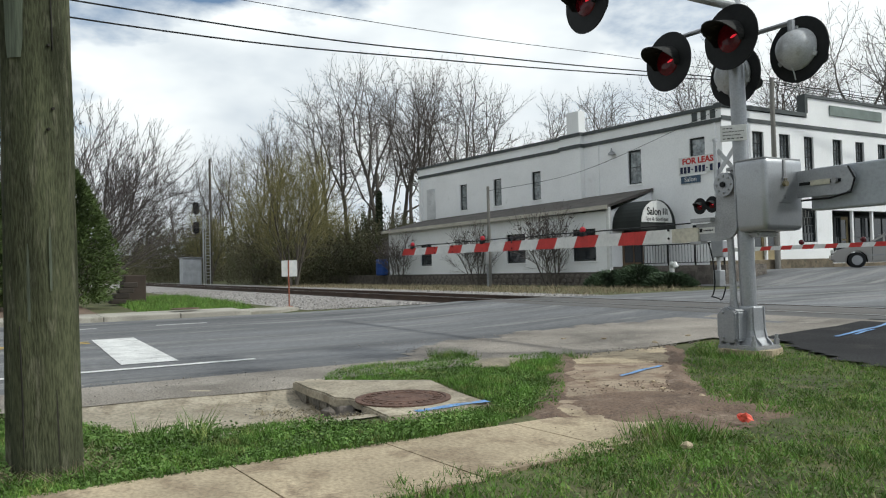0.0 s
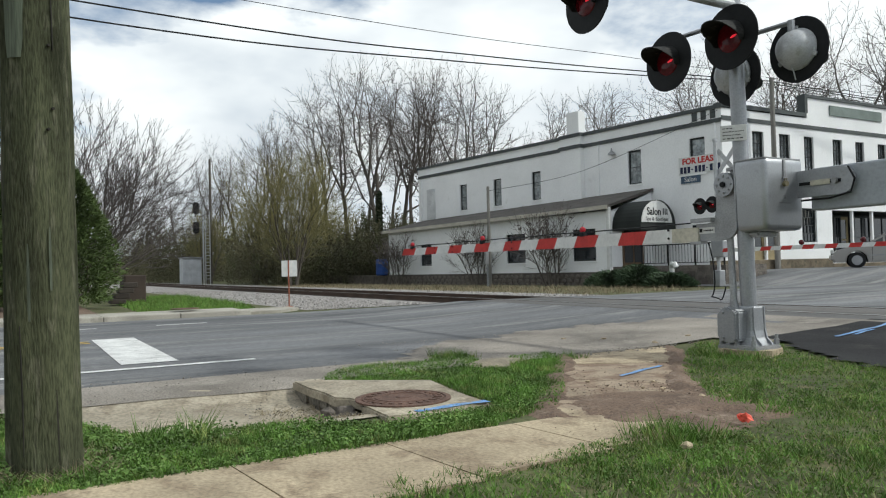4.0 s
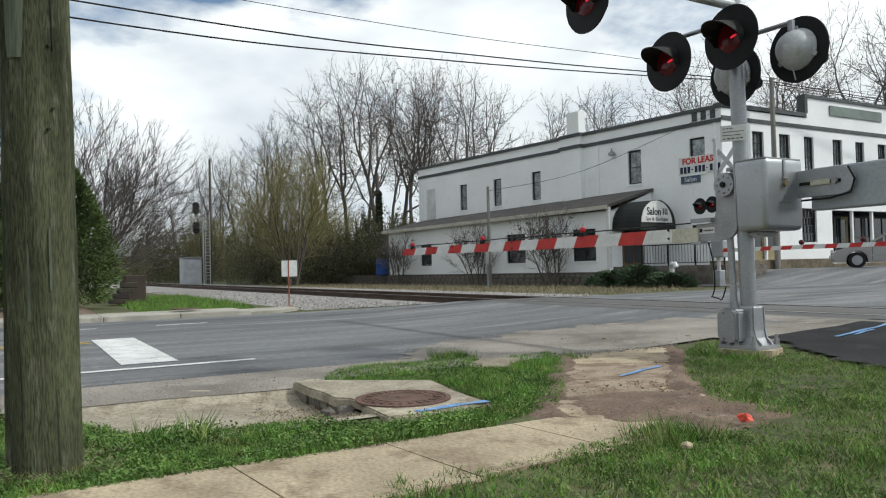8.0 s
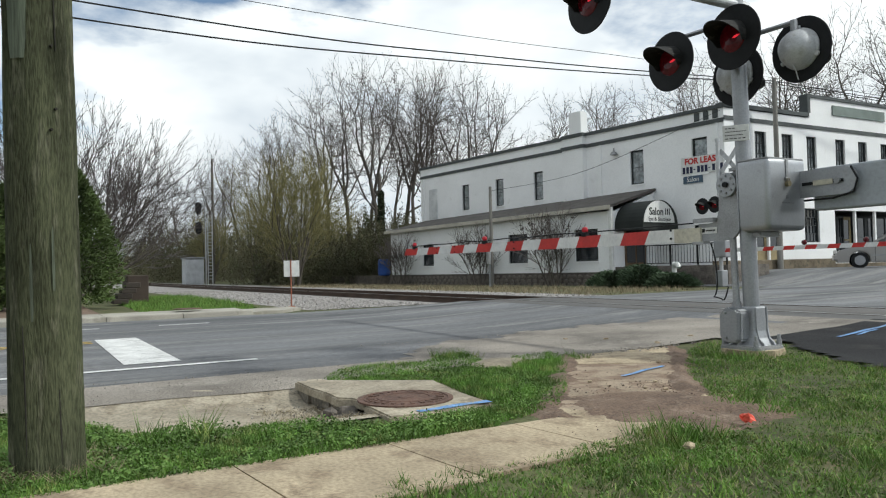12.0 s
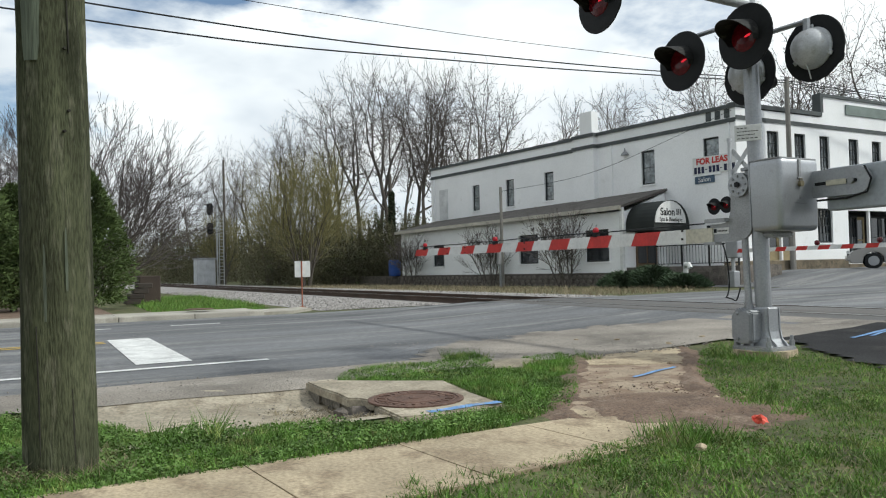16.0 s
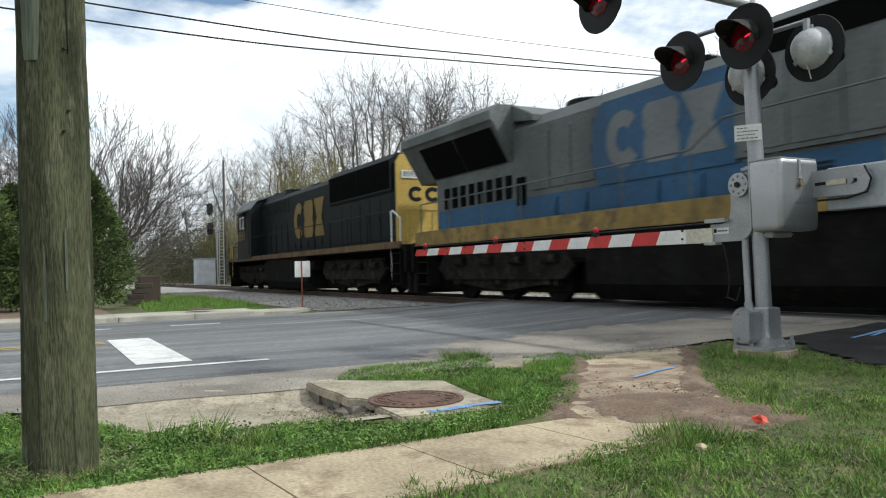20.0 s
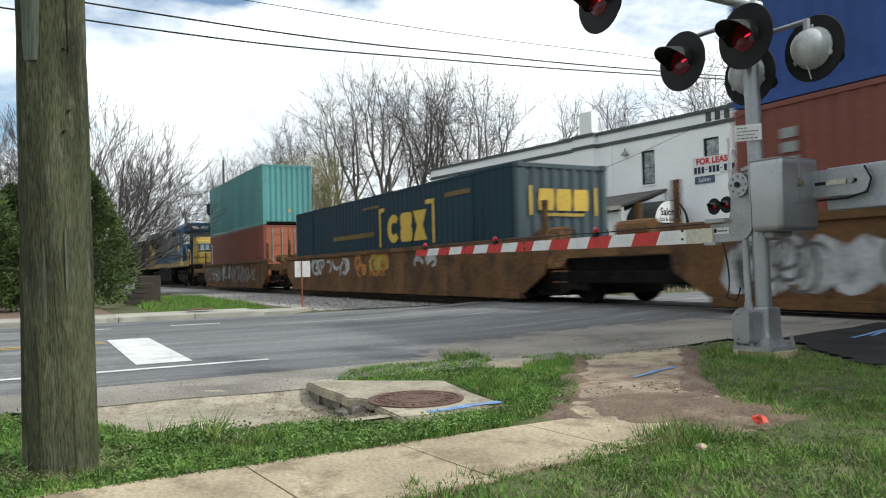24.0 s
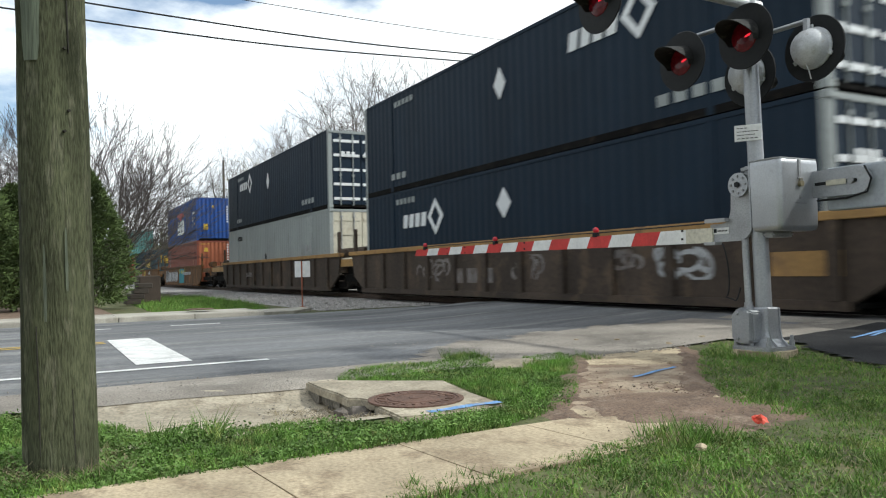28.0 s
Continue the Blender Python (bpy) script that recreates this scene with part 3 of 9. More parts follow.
part("round_cover", sb, RUST_IRON, drain, "rusty round iron cover")

# track
track = thing("railway_track", "single railway track with rusty rails on dark ties", "railway track", kind="structure")
for y in (TRACK_Y - 0.7525, TRACK_Y + 0.7525):
    rb = B()
    prism(rb, [(y - 0.075, -0.015), (y + 0.075, -0.015), (y + 0.075, 0.0), (y + 0.012, 0.022), (y + 0.01, 0.11), (y + 0.036, 0.122), (y + 0.036, 0.157), (y - 0.036, 0.157), (y - 0.036, 0.122), (y - 0.01, 0.11), (y - 0.012, 0.022), (y - 0.075, 0.0)], "x", -400, 420)
    part("rail", rb, STEEL_RAIL, track)
    rb = B()
    box(rb, -400, 420, y - 0.03, y + 0.03, 0.1575, RAIL_Z)
    part("rail_head", rb, RAIL_TOP, track, "polished rail head")
tb = B()
box(tb, -0.11, 0.11, -1.3, 1.3, -0.19, -0.016)
tie = mesh_of("tie", tb, TIE)
for i in range(150):
    share("tie", tie, track, pose(-17.6 - 0.5 * i, TRACK_Y, 0, 0, 0, random.uniform(-1.5, 1.5)))
bed = tagged(sheet("ballast_bed", [(-400, 6.4, -0.008), (-17.5, 6.1, -0.008), (-17.4, 8.6, 0.0), (-400, 8.8, 0.0), (-17.4, 13.0, 0.0), (-400, 13.0, 0.0), (-17.4, 15.6, 0.0), (-400, 15.6, -0.005)],
                        [(0, 1, 2, 3), (3, 2, 4, 5), (5, 4, 6, 7)], BALLAST), "grey ballast bed beside the track", "ballast", kind="structure")
stone_v, stone_f = [], []
rs = np.random.RandomState(3)
for i in range(6500):
    x = -17.5 - 26 * rs.rand() ** 1.6
    y = 6.25 + 3.2 * rs.rand() if rs.rand() < 0.7 else 12.2 + 3.2 * rs.rand()
    s = 0.022 + 0.03 * rs.rand()
    c = np.array([x, y, -0.02 + 0.3 * s])
    k = len(stone_v)
    q = rs.randn(6, 3) * 0.25 * s
    d = np.array([(1, 0, 0), (-1, 0, 0), (0, 1, 0), (0, -1, 0), (0, 0, 0.8), (0, 0, -0.8)]) * s + q
    stone_v += (c + d).tolist()
    stone_f += [(k + a, k + b, k + e) for a, b, e in ((0, 2, 4), (2, 1, 4), (1, 3, 4), (3, 0, 4), (2, 0, 5), (1, 2, 5), (3, 1, 5), (0, 3, 5))]
tagged(sheet("ballast_stone", stone_v, stone_f, BALLAST), "loose grey ballast stones by the rails", "gravel", kind="stuff")


# ---- white two-storey building beyond the track ----
th = radians(7.0)
U, W = Vector((-math.cos(th), -math.sin(th), 0)), Vector((-math.sin(th), math.cos(th), 0))
CORNER = Vector((-22.0, 26.5, 0))
FRONT = Vector((0.0, 1.0, 0))


def wall_panel(bm, origin, along, length, z0, z1, thick, holes):
    """A wall with real openings (s0, s1, z0, z1); thick runs away from the viewer's side (left of along is outside)."""
    inward = Vector((-along.y, along.x, 0)) * thick
    ss = sorted({0.0, length, *[v for h in holes for v in h[:2]]})
    zs = sorted({z0, z1, *[v for h in holes for v in h[2:4]]})
    for a, b in zip(ss[:-1], ss[1:]):
        for c, d in zip(zs[:-1], zs[1:]):
            ms, mz = (a + b) / 2, (c + d) / 2
            if any(h[0] < ms < h[1] and h[2] < mz < h[3] for h in holes):
                continue
            p, q = origin + along * a, origin + along * b
            vs = [bm.verts.new((*(v + o).xy, z)) for z in (c, d) for v, o in ((p, Vector()), (q, Vector()), (q, inward), (p, inward))]
            for f in ((0, 1, 2, 3), (4, 5, 6, 7), (0, 1, 5, 4), (1, 2, 6, 5), (2, 3, 7, 6), (3, 0, 4, 7)):
                bm.faces.new([vs[i] for i in f])
    bmesh.ops.remove_doubles(bm, verts=bm.verts[:], dist=0.0005)
    bm.verts.index_update()
    dup = {}
    for f in bm.faces:
        dup.setdefault(tuple(sorted(v.index for v in f.verts)), []).append(f)
    bmesh.ops.delete(bm, geom=[f for fs in dup.values() if len(fs) > 1 for f in fs], context="FACES_ONLY")
    bmesh.ops.recalc_face_normals(bm, faces=bm.faces[:])
    return bm


def along_box(bm, origin, along, s0, s1, d0, d1, z0, z1, bevel=0.0):
    """Box measured along a wall: s along it, d outward from it."""
    outw = Vector((along.y, -along.x, 0))
    m = Matrix((along, outw, Vector((0, 0, 1)))).transposed().to_4x4()   # mirrored frame is fine for boxes
    m.translation = Vector((origin.x, origin.y, 0))
    box(bm, s0, s1, d0, d1, z0, z1, bevel, m)
    bmesh.ops.recalc_face_normals(bm, faces=bm.faces[:])
    return bm


STONE_P = mat("grey brown fieldstone", (0.17, 0.15, 0.13), 0.95, var=0.4, scale=3.0, fine=25, bump=0.8, second=(0.10, 0.085, 0.075), amount=0.5)
house = thing("white_building", "white painted two-storey brick commercial building with dark trim", "building")
# the side wall runs along -U seen from outside, so measure from its far end
SIDE_L = 23.0
END = CORNER + U * SIDE_L
SIDE = -U


def side_s(s):
    return SIDE_L - s


side_windows = [(18.46, 17.75, 4.56, 6.15), (15.22, 14.5, 4.56, 6.15), (11.92, 11.2, 4.62, 6.2), (5.13, 4.33, 4.78, 6.42), (1.65, 0.85, 4.9, 6.5)]
holes = [(side_s(a), side_s(b), c, d) for a, b, c, d in side_windows]
wb = B()
wall_panel(wb, END, SIDE, SIDE_L, 0.0, 7.62, 0.3, holes)
part("side_wall", wb, WALL_W, house)
wb = B()
along_box(wb, END, SIDE, -0.06, SIDE_L + 0.06, -0.34, 0.08, 7.62, 7.78)
part("parapet_cap", wb, TRIM_D, house, "dark grey parapet cap")
wb = B()
along_box(wb, END, SIDE, 0, SIDE_L, 0.0, 0.05, 7.0, 7.18)
part("band", wb, TRIM_D, house, "dark grey painted band")
wb = B()
along_box(wb, END, SIDE, side_s(9.4), side_s(7.95), 0.0, 0.28, 3.6, 7.62)
along_box(wb, END, SIDE, side_s(8.95), side_s(8.1), -0.3, 0.2, 7.62, 8.95, 0.02)
chim = part("chimney", wb, WALL_W, house, "white painted chimney breast and stack")
wb = B()
along_box(wb, END, SIDE, side_s(9.46), side_s(7.9), 0.0, 0.33, 7.0, 7.18)
along_box(wb, END, SIDE, side_s(9.46), side_s(7.9), 0.0, 0.33, 7.60, 7.78)
part("chimney_band", wb, TRIM_D, chim)


def sash(parent, origin, along, s0, s1, z0, z1, depth=0.12, grid=(1, 2), frame_material=None, shade=False, name="window"):
    """A sash window set in its opening: frame, bars, panes, sill."""
    f = 0.06
    wb = B()
    for a, b, c, d in ((s0, s1, z1 - f, z1), (s0, s1, z0, z0 + f), (s0, s0 + f, z0 + f, z1 - f), (s1 - f, s1, z0 + f, z1 - f)):
        along_box(wb, origin, along, a, b, -depth - 0.05, -depth + 0.03, c, d)
    win = part(name, wb, frame_material or FRAME_D, parent, "dark framed sash window")
    nx, nz = grid
    for i in range(nx):
        for j in range(nz):
            a, b = s0 + f + (s1 - s0 - 2 * f) * i / nx, s0 + f + (s1 - s0 - 2 * f) * (i + 1) / nx
            c, d = z0 + f + (z1 - z0 - 2 * f) * j / nz, z0 + f + (z1 - z0 - 2 * f) * (j + 1) / nz
            wb = B()
            along_box(wb, origin, along, a + 0.012, b - 0.012, -depth - 0.02 - 0.02 * j, -depth - 0.012 - 0.02 * j, c + 0.012, d - 0.012)
            part("pane", wb, GLASS_P if shade > 1 else GLASS_D, win)
    wb = B()
    for i in range(1, nx):
        s = s0 + f + (s1 - s0 - 2 * f) * i / nx
        along_box(wb, origin, along, s - 0.009, s + 0.009, -depth - 0.03, -depth + 0.01, z0 + f, z1 - f)
    for j in range(1, nz):
        z = z0 + f + (z1 - z0 - 2 * f) * j / nz
        along_box(wb, origin, along, s0 + f, s1 - f, -depth - 0.03, -depth + 0.012, z - 0.014, z + 0.014)
    part("glazing_bar", wb, frame_material or FRAME_D, win)
    if shade:
        wb = B()
        along_box(wb, origin, along, s0 + 0.1, s1 - 0.1, -depth - 0.12, -depth - 0.10, z0 + (0.1 if shade > 1 else (z1 - z0) * 0.55), z1 - 0.1)
        part("blind", wb, CURTAIN, win, "pale blind behind the glass")
    wb = B()
    along_box(wb, origin, along, s0 - 0.06, s1 + 0.06, -depth, 0.05, z0 - 0.07, z0)
    part("sill", wb, WALL_W, win)
    return win


for k, h in enumerate(holes):
    sash(house, END, SIDE, *h, shade=2)
wb = B()
along_box(wb, END, SIDE, side_s(22.0), side_s(21.1), 0.0, 0.05, 4.2, 6.2)
part("side_door", wb, mat("chalky white door", (0.66, 0.67, 0.67), 0.85), house, "blocked white upper door")

# street front
front_windows = [(1.98, 2.76), (3.84, 4.62), (5.64, 6.36), (7.84, 8.6), (9.69, 10.42), (11.6, 12.34), (13.8, 14.6), (16.0, 16.8)]
fholes = [(a, b, 4.8, 6.74) for a, b in front_windows]
fholes += [(5.28, 6.4, 1.75, 3.35), (1.9, 2.7, 0.9, 3.0), (2.8, 3.6, 0.9, 3.0), (7.6, 17.5, 0.62, 3.3)]
wb = B()
wall_panel(wb, CORNER, FRONT, 24.0, 0.0, 7.62, 0.3, fholes)
part("front_wall", wb, WALL_W, house)
for k, (a, b) in enumerate(front_windows):
    sash(house, CORNER, FRONT, a, b, 4.8, 6.74, grid=(3, 4), shade=2)
TAN_DOOR = mat("tan door", (0.30, 0.24, 0.13), 0.6)
# recess walls carry the shade of the shop front in their colour
SHOP_SHADE = mat("shop recess shade tone", (0.035, 0.04, 0.042), 0.6, var=0.2)


def shop_door(s0, s1, z0, z1, d):
    """Glazed door: stiles and rails round one pane."""
    wb = B()
    for a, b, c, e in ((s0, s0 + 0.14, z0, z1), (s1 - 0.14, s1, z0, z1), (s0 + 0.14, s1 - 0.14, z1 - 0.16, z1), (s0 + 0.14, s1 - 0.14, z0, z0 + 0.6), (s0 + 0.14, s1 - 0.14, z0 + 1.25, z0 + 1.33)):
        along_box(wb, CORNER, FRONT, a, b, d - 0.05, d, c, e)
    door = part("door", wb, TAN_DOOR, house, "tan wooden door with glass")
    wb = B()
    along_box(wb, CORNER, FRONT, s0 + 0.14, s1 - 0.14, d - 0.035, d - 0.025, z0 + 0.6, z1 - 0.16)
    part("door_pane", wb, GLASS_D, door)


sash(house, CORNER, FRONT, 5.28, 6.4, 1.75, 3.35, grid=(4, 4), name="shop_window")
shop_door(1.9, 2.7, 0.9, 3.0, -0.12)
shop_door(2.8, 3.6, 0.9, 3.0, -0.12)
# recess of the shop front, its back wall, ceiling and cheeks
wb = B()
along_box(wb, CORNER, FRONT, 7.3, 17.8, -2.2, -2.1, 0.3, 3.5)
along_box(wb, CORNER, FRONT, 7.3, 17.8, -2.1, -0.32, 3.32, 3.42)
along_box(wb, CORNER, FRONT, 7.45, 7.55, -2.1, -0.32, 0.3, 3.32)
along_box(wb, CORNER, FRONT, 17.55, 17.65, -2.1, -0.32, 0.3, 3.32)
recess = part("shop_recess", wb, SHOP_SHADE, house, "recessed shop front, coloured dark for its shade")
wb = B()
along_box(wb, CORNER, FRONT, 7.3, 17.8, -2.1, 0.0, 0.5, 0.62)
part("shop_floor", wb, CONCRETE_P, recess)
shop_door(7.72, 8.5, 0.63, 2.9, -0.9)
shop_door(9.9, 10.75, 0.63, 3.1, -1.2)
for a, b in ((8.55, 9.3), (9.32, 9.84), (10.95, 12.4), (12.5, 14.5)):
    sash(house, CORNER - FRONT.cross(Vector((0, 0, 1))) * 0.9, FRONT, a, b, 1.0, 3.1, grid=(2, 2), name="shop_window")
wb = B()
along_box(wb, CORNER, FRONT, 8.55, 14.6, -1.1, -0.9, 0.62, 0.95)
part("stall_riser", wb, WALL_W, recess, "white panel under the shop windows")
wb = B()
along_box(wb, CORNER, FRONT, -0.08, 5.8, -0.34, 0.08, 7.66, 7.84)
along_box(wb, CORNER, FRONT, 5.7, 5.9, -0.34, 0.08, 7.84, 8.60)
along_box(wb, CORNER, FRONT, 5.7, 18.0, -0.34, 0.08, 8.60, 8.74)
part("front_cap", wb, TRIM_D, house, "dark stepped parapet cap")
wb = B()
along_box(wb, CORNER, FRONT, 5.9, 18.0, -0.3, 0.0, 7.62, 8.60)
part("raised_parapet", wb, WALL_W, house)
wb = B()
along_box(wb, CORNER, FRONT, 0.0, 24.0, 0.0, 0.05, 7.1, 7.27)
part("front_band", wb, TRIM_D, house)
wb = B()
along_box(wb, CORNER, FRONT, 7.65, 11.95, 0.0, 0.06, 7.88, 8.36)
part("name_board", wb, mat("grey green board", (0.20, 0.24, 0.22), 0.8), house, "blank grey green name board")
for p0 in (9.38, 11.05, 13.4):
    wb = B()
    along_box(wb, CORNER, FRONT, p0 - 0.06, p0 + 0.06, -0.2, -0.08, 0.62, 3.3)
    part("shop_post", wb, WALL_W, house, "white shop front post")
wb = B()
ring = [CORNER + U * 0.3 + W * 0.3, CORNER + FRONT * 23.9 + Vector((-0.3, 0, 0)), CORNER + FRONT * 23.9 + U * 22.6, END + W * 0.3 - U * 0.3]
prism(wb, [tuple(v.xy) for v in ring], "z", 7.2, 7.3)
part("flat_roof", wb, ROOF_B, house)
wb = B()
along_box(wb, END + W * 23.8, -W, 0.0, 23.7, -0.3, 0.0, 0.0, 7.6)
part("back_wall", wb, WALL_W, house)

# lean-to along the side
ANNEX = thing("lean_to", "white painted lean-to with brown shed roof on a stone base", "building")
A_END = END - W * 3.0 + U * -0.8
A_L = 18.45
def annex_s(s):
    return 22.2 - s
aholes = [(annex_s(18.65), annex_s(17.5), 1.12, 2.35), (annex_s(10.78), annex_s(9.35), 1.12, 2.6), (annex_s(6.1), annex_s(4.65), 1.12, 2.6)]
wb = B()
wall_panel(wb, A_END, SIDE, A_L, 0.6, 3.35, 0.25, aholes)
part("outer_wall", wb, WALL_W, ANNEX)
for h in aholes:
    sash(ANNEX, A_END, SIDE, *h, grid=(1, 2))
for s0_ in (0.0, A_L - 0.25):
    wb = B()
    along_box(wb, A_END, SIDE, s0_, s0_ + 0.25, -2.98, -0.25, 0.6, 3.35)
    part("end_wall", wb, WALL_W, ANNEX)
    wb = B()
    prism(wb, [(-0.25, 3.352), (-2.97, 3.352), (-2.97, 4.0 + 0.3 * (s0_ > 1))], "x", s0_ + 0.02, s0_ + 0.23, Matrix.Translation((A_END.x, A_END.y, 0)) @ Matrix((SIDE, Vector((SIDE.y, -SIDE.x, 0)), Vector((0, 0, 1)))).transposed().to_4x4())
    bmesh.ops.recalc_face_normals(wb, faces=wb.faces[:])
    part("gable", wb, WALL_W, ANNEX, "white gable end")
rf = B()
outw = Vector((SIDE.y, -SIDE.x, 0))
base = A_END
pts = []
for s, d, z in ((-0.25, 0.3, 3.30), (A_L + 0.1, 0.3, 3.46), (A_L + 0.1, -2.98, 4.36), (-0.25, -2.98, 4.05)):
    pts.append((base + SIDE * s + outw * d, z))
lo = [rf.verts.new((p.x, p.y, z)) for p, z in pts]
hi = [rf.verts.new((p.x, p.y, z + 0.12)) for p, z in pts]
rf.faces.new(lo[::-1]); rf.faces.new(hi)
for i in range(4):
    rf.faces.new((lo[i], lo[(i + 1) % 4], hi[(i + 1) % 4], hi[i]))
part("shed_roof", rf, ROOF_B, ANNEX, "brown shed roofing")
wb = B()
fm = Matrix.Translation((A_END.x, A_END.y, 0)) @ Matrix((SIDE, outw, Vector((0, 0, 1)))).transposed().to_4x4()
prism(wb, [(-0.27, 3.24), (A_L + 0.12, 3.40), (A_L + 0.12, 3.58), (-0.27, 3.42)], "y", 0.30, 0.36, fm)
part("fascia", wb, mat("pale tan fascia", (0.5, 0.47, 0.40), 0.8), ANNEX, "pale tan eaves board")
wb = B()
along_box(wb, A_END, SIDE, -0.05, A_L + 4.2, -0.24, 0.12, -0.05, 0.6)
stone_base = part("stone_base", wb, STONE, ANNEX, "dark fieldstone base")
rr = random.Random(8)
stones = []
for k in range(6):
    sb = B()
    bmesh.ops.create_icosphere(sb, subdivisions=1, radius=1.0)
    for v in sb.verts:
        v.co = Vector((v.co.x * 0.20 * rr.uniform(0.85, 1.1), v.co.y * 0.05, v.co.z * 0.125 * rr.uniform(0.85, 1.1)))
    stones.append(mesh_of("stone", sb, STONE_P))
for row in range(3):
    x = 0.1 * row
    while x < A_L + 4.0:
        p = A_END + SIDE * x + outw * 0.12
        share("stone", rr.choice(stones), stone_base, facing((p.x, p.y, 0), SIDE) @ Matrix.Rotation(radians(-90), 4, "X") @ Matrix.Translation((0, 0, 0.02 + 0.19 * row + rr.uniform(-0.02, 0.02))) @ Matrix.Rotation(rr.uniform(-0.2, 0.2), 4, "Y"))
        x += rr.uniform(0.34, 0.48)


# ---- the freight train ----
NEAR = -1.22                        # near side of the cars, from the track's middle
MOVING = []                         # (thing, place along the track at 23 s)


def rolling(name, label, category, x23, group=""):
    ob = thing(name, label, category, group)
    MOVING.append((ob, x23))
    return ob


def paintmat(name, c, rough=0.55, var=0.16, second=None, amount=0.35, scale=0.7, spec=0.4):
    return mat(name, c, rough, var=var, scale=scale, fine=25, bump=0.12, second=second, amount=amount, stretch=(1.0, 1.0, 0.55), spec=spec)


TEAL = paintmat("faded teal paint", (0.09, 0.27, 0.265), second=(0.12, 0.23, 0.23))
# red brown in two tones: sunlight on the ends, shade on the sides
BROWN_LIT = paintmat("sunlit red brown container tone", (0.33, 0.105, 0.05), second=(0.26, 0.085, 0.045))
BROWN_SHADE = paintmat("shaded red brown container tone", (0.185, 0.052, 0.034), second=(0.15, 0.045, 0.032))
BLUE_C = paintmat("deep blue container paint", (0.014, 0.060, 0.24), second=(0.013, 0.05, 0.20))
NAVY = paintmat("navy container paint", (0.006, 0.017, 0.033), 0.65, second=(0.009, 0.022, 0.040), spec=0.2)
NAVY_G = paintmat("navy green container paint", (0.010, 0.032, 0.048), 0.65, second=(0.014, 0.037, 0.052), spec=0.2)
# paler navy that puts the sun on the end wall into its colour
NAVY_LIT = paintmat("sunlit navy end tone", (0.045, 0.07, 0.08), second=(0.06, 0.085, 0.095))
GREY_C = paintmat("light grey container paint", (0.28, 0.305, 0.30), second=(0.22, 0.235, 0.23))
CREAM = paintmat("cream door paint", (0.55, 0.52, 0.42), second=(0.42, 0.37, 0.28))
RUST_CAR = paintmat("rusty brown well car", (0.155, 0.082, 0.036), 0.85, 0.45, second=(0.08, 0.047, 0.028), amount=0.6, spec=0.2)
RUST_DK = paintmat("dark rusty well car", (0.062, 0.045, 0.033), 0.85, 0.4, second=(0.115, 0.08, 0.052), amount=0.5)
OCHRE = paintmat("ochre yellow deck edge", (0.34, 0.20, 0.07), 0.75, 0.25, second=(0.2, 0.12, 0.06), amount=0.5)
LOGO_Y = paintmat("faded yellow paint", (0.55, 0.37, 0.05), 0.6)
LOGO_DULL = paintmat("dulled yellow paint", (0.20, 0.135, 0.032), 0.65, 0.25, second=(0.15, 0.105, 0.03), amount=0.4)
WHITE_L = paintmat("white lettering paint", (0.72, 0.74, 0.75), 0.6, 0.08)
RED_L = paintmat("red lettering paint", (0.55, 0.05, 0.05), 0.6, 0.08)
LOCO_D = paintmat("dark blue black locomotive paint", (0.0085, 0.012, 0.0135), 0.6, 0.3, second=(0.013, 0.018, 0.019))
LOCO_D.node_tree.nodes["Principled BSDF"].inputs["Specular IOR Level"].default_value = 0.15
SOOT = mat("matt black grille", (0.004, 0.004, 0.004), 0.95, var=0.2, bump=0.1, spec=0.05)
LOCO_Y = paintmat("locomotive yellow", (0.50, 0.345, 0.075), 0.6, 0.25, second=(0.33, 0.22, 0.05))
LOCO_DB = paintmat("grimy dark blue paint", (0.02, 0.045, 0.075), 0.65, 0.3, second=(0.035, 0.05, 0.06))
LOCO_G = paintmat("dirty grey locomotive paint", (0.112, 0.124, 0.122), 0.65, 0.35, second=(0.075, 0.08, 0.078), amount=0.5)
LOCO_GL = paintmat("pale grey mark paint", (0.16, 0.175, 0.18), 0.6, 0.25, second=(0.15, 0.165, 0.17))
LOCO_B = paintmat("locomotive blue", (0.014, 0.085, 0.185), 0.55, 0.3, second=(0.02, 0.06, 0.11), amount=0.42)
CAB_GLASS = mat("cab window glass", (0.05, 0.06, 0.065), 0.1, var=0.3, bump=0.0, spec=0.35)


def corrugated(bm, x0, x1, z0, z1, y, pitch, depth, sign, axis="x"):
    """Pressed sheet: trapezoid ribs along the wall. y is the outer plane, sign points outward."""
    n = max(1, round((x1 - x0) / pitch))
    p = (x1 - x0) / n
    prof = []
    for i in range(n):
        a = x0 + i * p
        prof += [(a, 0), (a + 0.25 * p, 0), (a + 0.5 * p, depth), (a + 0.75 * p, depth)]
    prof.append((x1, 0))
    def put(s, d, z):
        o = y - sign * d
        return bm.verts.new((s, o, z) if axis == "x" else (o, s, z))
    lo, hi = [put(s, d, z0) for s, d in prof], [put(s, d, z1) for s, d in prof]
    for i in range(len(prof) - 1):
        bm.faces.new((lo[i], lo[i + 1], hi[i + 1], hi[i]))
    bmesh.ops.recalc_face_normals(bm, faces=bm.faces[:])
    return bm


